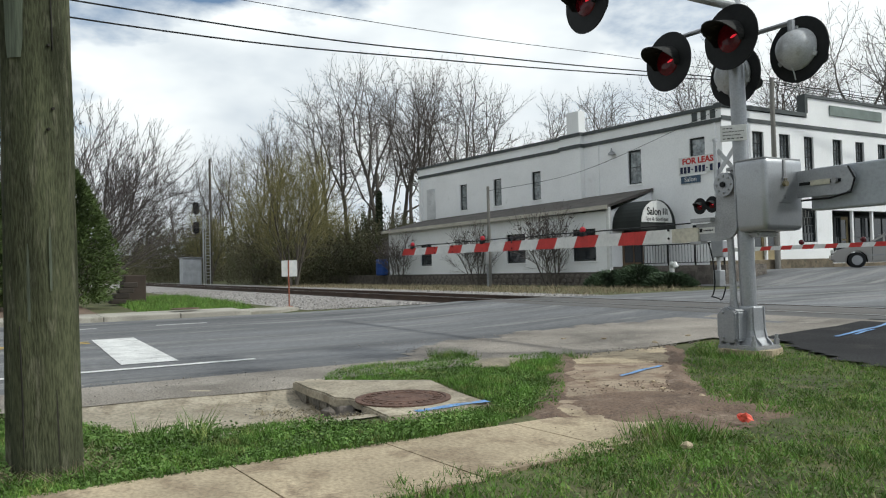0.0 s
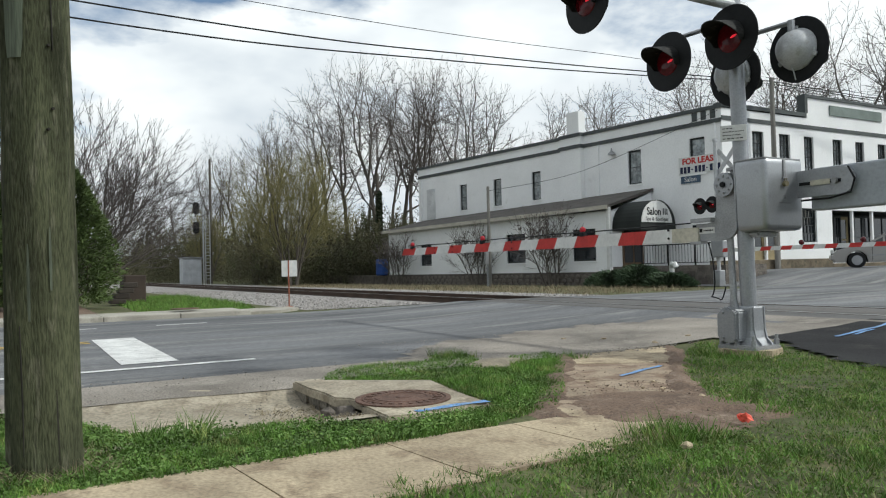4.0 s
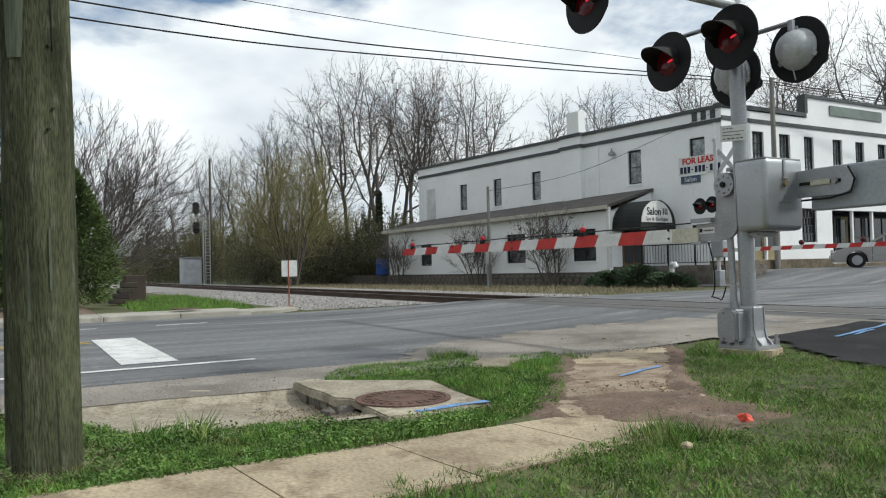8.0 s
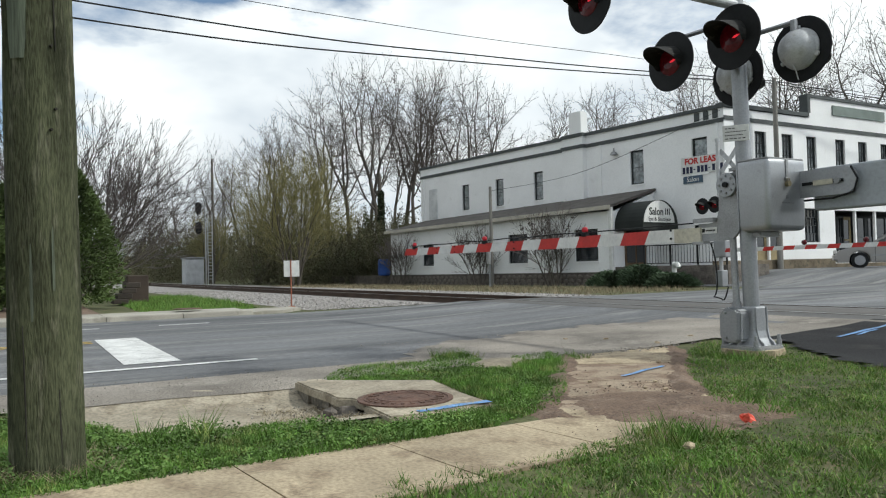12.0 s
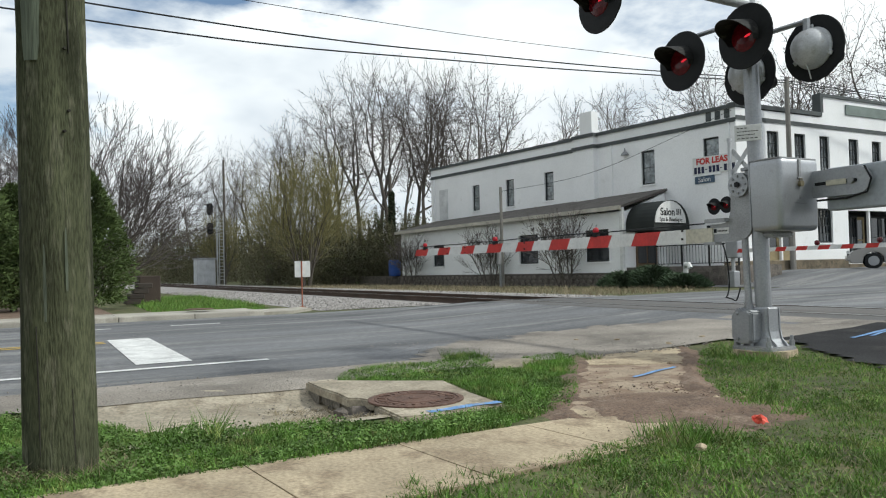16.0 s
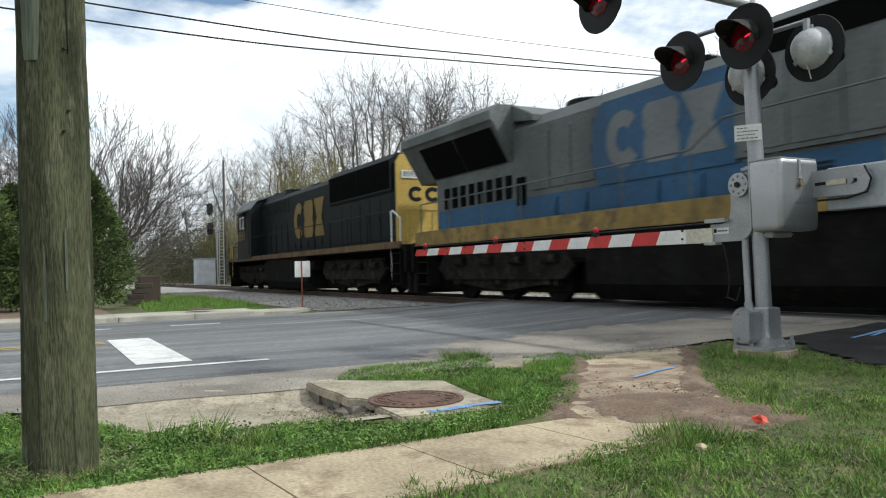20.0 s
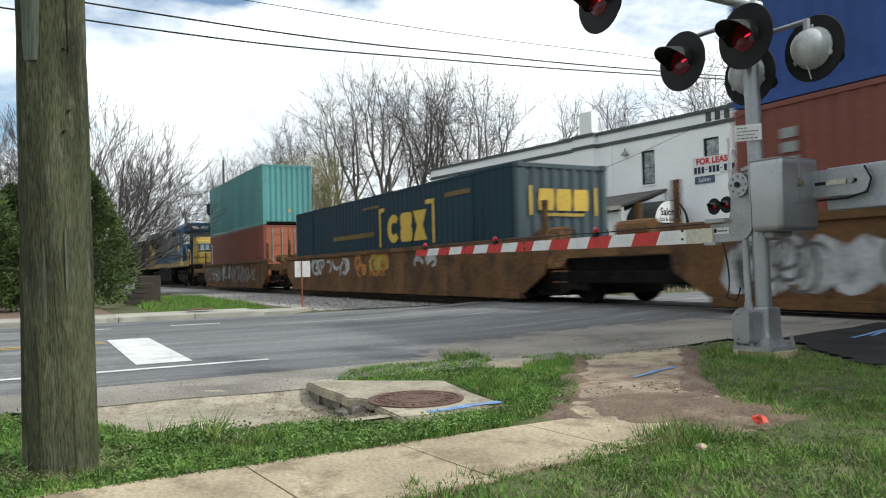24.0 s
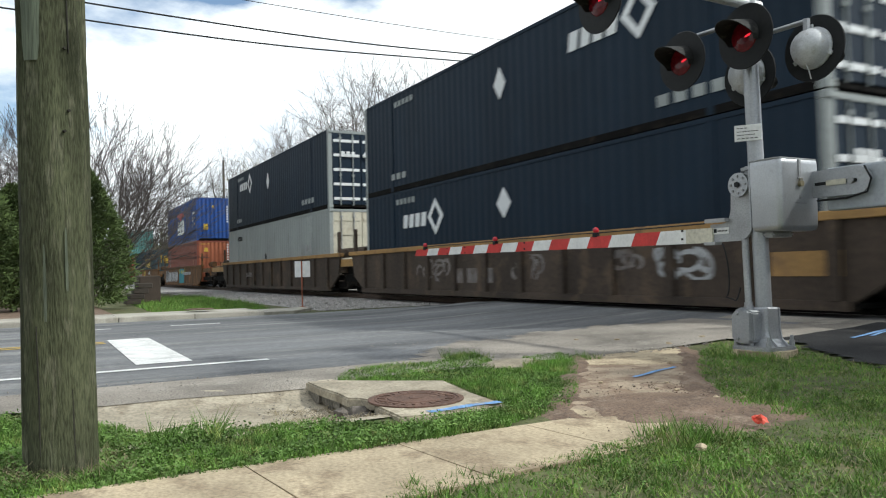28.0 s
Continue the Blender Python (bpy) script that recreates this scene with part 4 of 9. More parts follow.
def container(name, label, x23, length, z0, height, paint, end_right, door_paint=None, width=2.438, doors=False, group="containers on the train", trim=None):
    """A shipping container; its origin at the left near bottom on the track's middle line."""
    c = rolling(name, label, "shipping container", x23, group)
    trim = trim or paint
    h = width / 2
    z1 = z0 + height
    iso = length < 13
    for nm, s in (("side_panel", -1), ("side_panel", 1)):
        bm = B()
        corrugated(bm, 0.12, length - 0.12, z0 + 0.13, z1 - 0.07, s * (h - 0.012), 0.28 if iso else 0.30, 0.036 if iso else 0.010, s)
        part(nm, bm, paint, c)
    bm = B()
    box(bm, 0.05, length - 0.05, -h + 0.04, h - 0.04, z1 - 0.05, z1 - 0.015)
    part("roof_panel", bm, paint, c)
    bm = B()
    box(bm, 0.05, length - 0.05, -h + 0.06, h - 0.06, z0 + 0.04, z0 + 0.12)
    part("floor", bm, BLACK_U, c)
    for s in (-1, 1):
        bm = B()
        box(bm, 0.1, length - 0.1, s * h - (0.07 if s > 0 else 0), s * h + (0.07 if s < 0 else 0), z1 - 0.075, z1)
        part("top_rail", bm, paint, c)
        bm = B()
        box(bm, 0.1, length - 0.1, s * h - (0.07 if s > 0 else 0), s * h + (0.07 if s < 0 else 0), z0, z0 + 0.14)
        part("bottom_rail", bm, paint if iso else BLACK_U, c)
    for x in (0.0, length - 0.14):
        for s in (-1, 1):
            bm = B()
            box(bm, x, x + 0.14, s * h - (0.15 if s > 0 else 0), s * h + (0.15 if s < 0 else 0), z0 + 0.12, z1 - 0.12, 0.01)
            part("corner_post", bm, trim, c)
            for z in (z0, z1 - 0.12):
                bm = B()
                box(bm, x - 0.006, x + 0.172, s * h - (0.162 if s > 0 else 0.006), s * h + (0.162 if s < 0 else 0.006), z, z + 0.122, 0.012)
                part("corner_casting", bm, trim, c)
    if not iso:                     # stacking posts of the long domestic boxes
        for x in (length / 2 - 6.1, length / 2 + 6.0):
            bm = B()
            box(bm, x, x + 0.14, -h - 0.006, -h + 0.05, z0, z1, 0.008)
            part("stacking_post", bm, paint, c)
    ex, ep = length - 0.012, end_right
    bm = B()
    if doors:
        for k, (ya, yb) in enumerate(((-h + 0.15, -0.01), (0.01, h - 0.15))):
            bm = B()
            box(bm, ex - 0.06, ex - 0.01, ya, yb, z0 + 0.14, z1 - 0.12, 0.008)
            d = part("door_leaf", bm, ep, c)
            for q in (0.28, 0.72):
                bm = B()
                yy = ya + (yb - ya) * q
                rod(bm, (ex + 0.02, yy, z0 + 0.1), (ex + 0.02, yy, z1 - 0.1), 0.022, n=6)
                for z in (z0 + 0.3, z0 + height * 0.42, z1 - 0.3):
                    box(bm, ex - 0.01, ex + 0.045, yy - 0.045, yy + 0.045, z - 0.04, z + 0.04)
                part("lock_rod", bm, trim if trim is not paint else SILVER_D, d)
            bm = B()
            for j in range(5):
                z = z0 + 0.35 + (height - 0.75) * j / 4
                box(bm, ex - 0.012, ex + 0.012, ya + 0.06, yb - 0.06, z - 0.05, z + 0.05)
            part("door_rib", bm, door_paint or ep, d)
    else:
        corrugated(bm, -h + 0.15, h - 0.15, z0 + 0.14, z1 - 0.11, ex, 0.27, 0.04, 1, "y")
        part("end_wall", bm, ep, c)
    bm = B()
    corrugated(bm, -h + 0.15, h - 0.15, z0 + 0.14, z1 - 0.11, 0.012, 0.27, 0.03, -1, "y")
    part("end_wall", bm, paint, c)
    bm = B()
    box(bm, ex - 0.08, ex + 0.006, -h + 0.16, h - 0.16, z1 - 0.115, z1 - 0.02)
    part("door_header", bm, trim, c)
    return c


def flat_shape(parent, outline, material, y=NEAR - 0.004, name="painted_shape", label="", x_end=None):
    """A painted plain shape on the near side (x, z outline), or on an end wall (y, z outline) at x_end."""
    bm = B()
    if x_end is None:
        prism(bm, outline, "y", y - 0.004, y + 0.003)
    else:
        prism(bm, outline, "x", x_end - 0.003, x_end + 0.004)
    return part(name, bm, material, parent, label)


def bars(parent, x, z, w, h, n, material, y=NEAR - 0.004, x_end=None, lean=0.0):
    """A run of plain upright bars where small writing stands; large ones are parts of their own."""
    p = w / n
    bm = B()
    for i in range(n):
        a, b = x + i * p, x + i * p + p * 0.66
        o = [(a, z), (b, z), (b + lean, z + h), (a + lean, z + h)]
        if x_end is None:
            prism(bm, o, "y", y - 0.004, y + 0.003)
        else:
            prism(bm, o, "x", x_end - 0.003, x_end + 0.004)
        if n <= 6:
            part("marking", bm, material, parent)
            bm = B()
    if n > 6:
        ob = part("marking", bm, material, parent)
        ob["kind"] = "stuff"
    return None


def ring_shape(parent, cx, cz, rx, rz, t, material, y=NEAR - 0.004, n=8, turn=22.5):
    """A plain closed ring (no letter)."""
    bm = B()
    lay = []
    for r_x, r_z in ((rx, rz), (rx - t, rz - t)):
        for yy in (y - 0.004, y + 0.003):
            lay.append([bm.verts.new((cx + r_x * math.cos(radians(turn + 360 * i / n)), yy, cz + r_z * math.sin(radians(turn + 360 * i / n)))) for i in range(n)])
    for a, b in ((0, 1), (1, 3), (3, 2), (2, 0)):
        for i in range(n):
            j = (i + 1) % n
            bm.faces.new((lay[a][i], lay[a][j], lay[b][j], lay[b][i]))
    bmesh.ops.recalc_face_normals(bm, faces=bm.faces[:])
    return part("painted_ring", bm, material, parent)


def block_mark(parent, x0, x1, z0, z1, material, y):
    """The railway's mark as three plain shapes: an open ring, a rounded block, a bow tie."""
    w, h = (x1 - x0) / 3, z1 - z0
    cx, cz = x0 + 0.5 * w, z0 + 0.5 * h
    arc = [radians(42 + 276 * i / 18) for i in range(19)]
    o = [(cx + 0.50 * w * math.cos(a), cz + 0.5 * h * math.sin(a)) for a in arc] + [(cx + 0.20 * w * math.cos(a), cz + 0.22 * h * math.sin(a)) for a in arc[::-1]]
    flat_shape(parent, o, material, y)
    a, b = x0 + 1.06 * w, x0 + 1.96 * w
    o = [(a, z0 + 0.12 * h), (a + 0.12 * w, z0), (b - 0.12 * w, z0), (b, z0 + 0.12 * h), (b, z0 + 0.38 * h), (b - 0.08 * w, z0 + 0.5 * h), (b, z0 + 0.62 * h), (b, z1 - 0.12 * h), (b - 0.12 * w, z1), (a + 0.12 * w, z1), (a, z1 - 0.12 * h), (a, z0 + 0.62 * h), (a + 0.08 * w, z0 + 0.5 * h), (a, z0 + 0.38 * h)]
    flat_shape(parent, o, material, y)
    a, b = x0 + 2.04 * w, x0 + 3.0 * w
    o = [(a, z0), (b, z0), (b - 0.28 * w, z0 + 0.5 * h), (b, z1), (a, z1), (a + 0.28 * w, z0 + 0.5 * h)]
    flat_shape(parent, o, material, y)


TRUCK_G = mat("dusty truck steel", (0.020, 0.018, 0.016), 0.95, var=0.4, scale=2, bump=0.5, second=(0.055, 0.046, 0.038), amount=0.5, spec=0.1)


def truck(car, cx, axles=2, pitch=1.78, big=False):
    """A bogie under a car: side frames, wheels, springs."""
    half = pitch * (axles - 1) / 2
    r = 0.51 if big else 0.43
    t = None
    for s in (-1, 1):
        bm = B()
        y = s * 1.02
        prism(bm, [(cx - half - 0.35, r - 0.16), (cx - half - 0.3, r + 0.17), (cx - 0.5, r + 0.27), (cx + 0.5, r + 0.27), (cx + half + 0.3, r + 0.17), (cx + half + 0.35, r - 0.16), (cx + half - 0.2, r - 0.12), (cx + 0.35, r - 0.26), (cx - 0.35, r - 0.26), (cx - half + 0.2, r - 0.12)], "y", y - 0.07, y + 0.07)
        if t is None:
            t = part("truck", bm, TRUCK_G, car, "sooty side-framed truck")
        else:
            part("side_frame", bm, TRUCK_G, t)
    bm = B()
    for i in range(-2, 3):
        rod(bm, (cx + 0.12 * i, -1.10, r - 0.2), (cx + 0.12 * i, -1.10, r + 0.1), 0.05, n=8)
    part("spring", bm, BLACK_U, t)
    # black box added between the side frames to stop the see-through
    bm = B()
    box(bm, cx - half - 0.5, cx + half + 0.5, -0.85, 0.85, 0.2, r + 0.42, 0.05)
    part("gap_block", bm, BLACK_U, t)
    for k in range(axles):
        x = cx - half + pitch * k
        for s in (-1, 1):
            bm = B()
            lathe(bm, [(r + 0.028, 0.0), (r + 0.028, 0.03), (r, 0.035), (r, 0.13), (r - 0.07, 0.135), (r - 0.10, 0.10), (0.13, 0.07), (0.12, 0.15)],
                  Matrix.Translation((x, s * 0.70, r)) @ Matrix.Rotation(radians(90 * s), 4, "X") @ Matrix.Diagonal((1, 1, -1, 1)), 20)
            bmesh.ops.recalc_face_normals(bm, faces=bm.faces[:])
            part("wheel", bm, BLACK_U, t, "dark steel wheel")
        bm = B()
        box(bm, x - 0.14, x + 0.14, -1.16, -1.06, r - 0.14, r + 0.14, 0.03)
        part("axle_box", bm, TRUCK_G, t)
    return t


def well_car(label, x23, length, well0, well1, paint, chord, ribs, trucks, top=1.43, bottom=0.12, group="well cars"):
    car = rolling("well_car", label, "railway wagon", x23, group)
    for s in (-1, 1):
        y = s * 1.36
        bm = B()
        prism(bm, [(well0 + 0.2, bottom), (well1 - 0.2, bottom), (well1 + 0.7, 0.62), (well1 + 0.9, top - 0.06), (well0 - 0.9, top - 0.06), (well0 - 0.7, 0.62)], "y", y - 0.03, y + 0.03)
        side = part("side_sill", bm, paint, car)
        bm = B()
        box(bm, well0 - 1.0, well1 + 1.0, y - 0.09, y + 0.09, top - 0.13, top, 0.015)
        part("top_chord", bm, chord, side)
        bm = B()
        box(bm, well0 + 0.1, well1 - 0.1, y - 0.10, y + 0.08, bottom - 0.04, bottom + 0.10, 0.01)
        part("bottom_chord", bm, paint, side)
        if ribs:
            for i in range(ribs):
                x = well0 + 0.3 + (well1 - well0 - 0.6) * i / (ribs - 1)
                bm = B()
                yo = y + s * 0.03
                box(bm, x - 0.09, x + 0.09, min(yo, yo + s * 0.085), max(yo, yo + s * 0.085), bottom + 0.1, top - 0.13)
                part("rib", bm, paint, side)
    for x in (well0 - 0.75, well1 + 0.6):
        for s in (-1, 1):
            bm = B()
            box(bm, x, x + 0.16, min(s * 1.36, s * 1.28), max(s * 1.36, s * 1.28), top, top + 0.75, 0.01)
            part("guide_post", bm, paint, car)
    bm = B()
    box(bm, well0, well1, -1.33, 1.33, bottom + 0.0, bottom + 0.07)
    part("well_floor", bm, BLACK_U, car)
    bm = B()
    box(bm, 0.1, length - 0.1, -0.35, 0.35, 0.55, 0.85)
    part("centre_sill", bm, BLACK_U, car)
    for a, b, s in ((0.15, well0 - 0.1, 1), (well1 + 0.1, length - 0.15, -1)):
        bm = B()
        prism(bm, [(a, 0.72), (b, 0.5), (b, top - 0.05), (a + (0.3 if s > 0 else 0), top - 0.35), (a, 0.98)] if s > 0 else [(a, 0.5), (b, 0.72), (b, 0.98), (b - 0.3, top - 0.35), (a, top - 0.05)], "y", -0.55, 0.55)
        part("end_platform", bm, paint, car)
        # added dark boxes that hide the bright gap below the end platform
        bm = B()
        box(bm, a + 0.1, b - 0.1, -1.05, 1.05, 0.62, 0.94, 0.03)
        box(bm, a + 0.3, b - 0.3, -1.2, -0.9, 0.42, 0.66, 0.03)
        part("gap_filler", bm, BLACK_U, car, "dark block added to fill the gap under the platform")
        bm = B()
        xe = a if s > 0 else b
        box(bm, min(xe, xe + s * 0.12), max(xe, xe + s * 0.12), -1.35, 1.35, 0.72, 1.0, 0.015)
        tube(bm, [(xe, -1.3, 0.98), (xe, -1.3, 1.55), (xe, -0.7, 1.55), (xe, -0.7, 0.98)], 0.02, 6)
        for k in range(3):
            rod(bm, (xe + s * 0.1, -1.38, 0.45 + 0.22 * k), (xe + s * 0.55, -1.38, 0.45 + 0.22 * k), 0.018, n=6)
        part("end_sill", bm, paint, car)
        bm = B()
        rod(bm, ((a + b) / 2 - 0.45, -0.85, top + 0.02), ((a + b) / 2 + 0.45, -0.85, top + 0.02), 0.17, n=12)
        part("air_reservoir", bm, paint, car)
        for k in range(5):
            bm = B()
            x = a + (b - a) * (k + 0.5) / 5
            box(bm, x - 0.05, x + 0.05, -1.30, -0.56, 1.02, 1.07)
            part("platform_slat", bm, paint, car)
        for yw in (-1.32, 1.24):
            bm = B()
            box(bm, min(a, b), max(a, b), yw, yw + 0.08, 0.95, 1.2)
            part("walkway_edge", bm, chord, car)
    for x in (-0.25, length - 0.35):
        bm = B()
        box(bm, x, x + 0.6, -0.12, 0.12, 0.68, 0.92, 0.03)
        tube(bm, [(x + 0.1, 0.3, 0.8), (x + 0.2, 0.3, 0.45), (x + 0.45, 0.3, 0.5)], 0.03, 6)
        part("coupler", bm, BLACK_U, car)
    for cx in trucks:
        truck(car, cx)
    return car


Z0, ZM, HT = 0.21, 3.13, 2.9
# articulated set
car1 = well_car("rusty brown well car with faint graffiti", -38.7, 20.6, 4.9, 17.8, RUST_CAR, RUST_CAR, 0, (1.6, 20.4))
car2 = well_car("rusty brown well car with orange and white graffiti", -18.2, 19.4, 2.0, 18.75, RUST_CAR, RUST_CAR, 0, ())
car3 = well_car("rusty brown well car with white and teal graffiti", 1.3, 22.0, 4.3, 18.6, RUST_CAR, RUST_CAR, 0, (-0.2, 21.1))
car4 = well_car("dark ribbed well car with ochre top edge", 23.4, 21.8, 4.4, 21.2, RUST_DK, OCHRE, 12, (2.1, 21.65))
car5 = well_car("dark ribbed well car with ochre top edge and faint marks", 45.1, 21.8, 2.4, 19.2, RUST_DK, OCHRE, 12, (20.0,))
car6 = well_car("dark ribbed well car behind the others", 67.2, 21.8, 2.4, 19.2, RUST_DK, OCHRE, 12, (1.7, 20.0))

# right ends get sunlit tones; the red brown sides a shaded one
c_red = container("container", "red brown forty-foot container with lock rods on its doors", -33.47, 12.19, Z0, HT, BROWN_SHADE, BROWN_LIT, doors=True)
c_teal = container("container", "faded teal forty-foot container on a red one", -33.47, 12.19, ZM, HT, TEAL, TEAL)
c_navy = container("container", "navy fifty-three-foot container with yellow marks", -15.95, 16.154, Z0, HT + 0.05, NAVY_G, NAVY_LIT, width=2.59, trim=NAVY_LIT)
c_brown = container("container", "red brown forty-foot container under a blue one", 6.05, 12.19, Z0, HT, BROWN_SHADE, BROWN_LIT)
c_blue = container("container", "deep blue forty-foot container with white and red mark", 6.05, 12.19, ZM, HT, BLUE_C, BLUE_C)
c_grey = container("container", "light grey fifty-three-foot container with cream doors", 28.1, 16.154, Z0, HT, GREY_C, CREAM, width=2.59, doors=True)
c_u1 = container("container", "navy fifty-three-foot container with white-framed doors", 28.1, 16.154, ZM, HT, NAVY, NAVY, door_paint=WHITE_L, width=2.59, doors=True, trim=GREY_C)
c_u2 = container("container", "navy fifty-three-foot container with white diamond mark", 47.75, 16.154, Z0, HT, NAVY, NAVY, door_paint=WHITE_L, width=2.59, doors=True, trim=GREY_C)
c_u3 = container("container", "navy fifty-three-foot container on another navy one", 47.75, 16.154, ZM, HT, NAVY, NAVY, door_paint=WHITE_L, width=2.59, doors=True, trim=GREY_C)
c_n1 = container("container", "navy container further back on the train", 69.8, 16.154, Z0, HT, NAVY, NAVY, width=2.59)
c_n2 = container("container", "light grey container further back on the train", 69.8, 16.154, ZM, HT, GREY_C, GREY_C, width=2.59)
DOM = -1.295 - 0.004
# plain marks in place of brand lettering
for x0_, x1_, d_ in ((4.72, 5.72, 0.34), (5.86, 6.70, 0.04), (6.82, 7.62, 0.0)):
    flat_shape(c_blue, [(x0_, 3.80), (x1_, 3.78), (x1_ - 0.02, 4.05), (x1_ - 0.16, 4.80), (x0_ + d_, 4.84)], WHITE_L, NEAR - 0.004, label="plain white block of the mark")
flat_shape(c_blue, [(4.75, 5.22), (5.0, 4.98), (5.6, 4.98), (6.0, 4.84), (6.3, 4.90), (6.4, 5.02), (7.35, 5.0), (7.65, 5.36), (6.4, 5.33), (6.25, 5.42), (5.9, 5.41), (5.8, 5.30), (4.9, 5.38)], RED_L, NEAR - 0.004, label="red wing-shaped mark")
bars(c_blue, 10.9, 4.05, 0.13, 1.1, 1, WHITE_L)
for z in (4.55, 4.2):
    flat_shape(c_blue, [(11.3, z), (11.6, z), (11.6, z + 0.2)], LOGO_Y)
flat_shape(c_blue, [(11.3, 4.95), (11.58, 4.95), (11.58, 5.15), (11.3, 5.15)], WHITE_L)
flat_shape(c_blue, [(-0.75, 3.85), (-0.45, 3.85), (-0.45, 4.25), (-0.75, 4.25)], LOGO_Y, x_end=12.20)
flat_shape(c_blue, [(-0.2, 5.3), (-0.02, 5.3), (-0.06, 5.5), (-0.16, 5.5)], LOGO_Y, x_end=12.20)
for k in range(7):
    flat_shape(c_blue, [(0.78, 4.35 + 0.17 * k), (0.88, 4.35 + 0.17 * k), (0.88, 4.46 + 0.17 * k), (0.78, 4.46 + 0.17 * k)], WHITE_L, x_end=12.20)
    flat_shape(c_brown, [(0.78, 1.75 + 0.17 * k), (0.88, 1.75 + 0.17 * k), (0.88, 1.86 + 0.17 * k), (0.78, 1.86 + 0.17 * k)], WHITE_L, x_end=12.20)
    if k < 6:
        flat_shape(c_brown, [(0.84, 1.5 + 0.21 * k), (1.10, 1.5 + 0.21 * k), (1.10, 1.65 + 0.21 * k), (0.84, 1.65 + 0.21 * k)], GREY_C)
    flat_shape(c_brown, [(10.9, 1.5 + 0.18 * k), (11.05, 1.5 + 0.18 * k), (11.05, 1.62 + 0.18 * k), (10.9, 1.62 + 0.18 * k)], BROWN_LIT)
flat_shape(c_brown, [(-0.75, 2.35), (-0.45, 2.35), (-0.5, 2.62), (-0.7, 2.62)], LOGO_Y, x_end=12.20)
for k in range(10):
    flat_shape(c_brown, [(-0.98 + 0.06 * k, 2.84), (-0.95 + 0.06 * k, 2.84), (-0.92 + 0.06 * k, 2.9), (-0.95 + 0.06 * k, 2.9)], LOGO_Y, x_end=12.215)
for k in range(6):
    flat_shape(c_red, [(0.42, 1.45 + 0.2 * k), (0.62, 1.45 + 0.2 * k), (0.62, 1.6 + 0.2 * k), (0.42, 1.6 + 0.2 * k)], WHITE_L)
flat_shape(c_teal, [(0.02, 3.75), (0.16, 3.75), (0.09, 3.95)], LOGO_Y, x_end=12.20)
# navy box: brackets, blocks, bars
block_mark(c_navy, 9.12, 11.72, 1.6, 2.45, LOGO_Y, DOM)
for x, s in ((8.5, 1), (12.06, -1)):
    flat_shape(c_navy, [(x, 1.5), (x + 0.12, 1.5), (x + 0.12, 2.7), (x, 2.7)], LOGO_Y, DOM)
    flat_shape(c_navy, [(min(x + 0.06, x + s * 0.4), 2.58), (max(x + 0.06, x + s * 0.4), 2.58), (max(x + 0.06, x + s * 0.4), 2.7), (min(x + 0.06, x + s * 0.4), 2.7)], LOGO_Y, DOM)
bars(c_navy, 4.4, 1.86, 3.7, 0.16, 28, LOGO_DULL, DOM)
bars(c_navy, 12.8, 2.66, 1.3, 0.12, 9, LOGO_DULL, DOM)
bars(c_navy, 7.2, 2.75, 1.3, 0.08, 12, LOGO_DULL, DOM)
for k in range(3):
    y0_ = -0.72 + 0.5 * k
    flat_shape(c_navy, [(y0_, 2.06), (y0_ + 0.40, 2.06), (y0_ + 0.44, 2.3), (y0_ + 0.42, 2.56), (y0_ + 0.02, 2.56), (y0_ - 0.02, 2.3)], LOGO_Y, x_end=16.165)
bars(c_navy, -0.6, 1.93, 1.2, 0.07, 10, LOGO_Y, x_end=16.165)
for y0_ in (-0.98, 0.9):
    flat_shape(c_navy, [(y0_, 1.95), (y0_ + 0.07, 1.95), (y0_ + 0.07, 2.62), (y0_, 2.62)], LOGO_Y, x_end=16.165)
for c, z, xs in ((c_u1, ZM, (2.75,)), (c_u2, Z0, (2.75,)), (c_u3, ZM, (10.6,))):
    for x in xs:
        zz = z + (1.95 if c is not c_u2 else 1.78)
        for i in range(4):
            flat_shape(c, [(x + 0.38 * i, zz), (x + 0.38 * i + 0.27, zz), (x + 0.38 * i + 0.34, zz + 0.38), (x + 0.38 * i + 0.06, zz + 0.38)], WHITE_L, DOM)
        ring_shape(c, x + 2.0, zz + 0.22, 0.45, 0.5, 0.2, WHITE_L, DOM, 4, 0)
    flat_shape(c, [(7.8, z + 1.9), (8.05, z + 1.55), (8.3, z + 1.9), (8.05, z + 2.3)] if c is not c_u2 else [(7.8, z + 2.05), (8.1, z + 1.7), (8.4, z + 2.05), (8.1, z + 2.42)], WHITE_L, DOM)
    bars(c, 2.3, z + 2.5, 1.3, 0.16, 5, GREY_C, DOM)
    bars(c, 2.0, z + 0.35, 1.1, 0.18, 3, GREY_C, DOM)
    bars(c, 13.0, z + 0.35, 1.6, 0.2, 4, GREY_C, DOM)
    bars(c, -0.8, z + 1.9, 0.6, 0.2, 3, WHITE_L, x_end=16.215)
    ob = flat_shape(c, [(0.05, z + 2.0), (0.25, z + 1.8), (0.45, z + 2.0), (0.25, z + 2.2)], WHITE_L, x_end=16.215)
bars(c_grey, 2.1, Z0 + 2.3, 1.0, 0.22, 5, BLACK_P, DOM)
flat_shape(c_grey, [(7.4, 1.3), (7.6, 1.3), (7.65, 1.6), (7.5, 1.75), (7.38, 1.6)], BLACK_P, DOM)
bars(c_grey, 13.4, Z0 + 1.3, 0.8, 0.35, 2, SILVER_D, DOM)
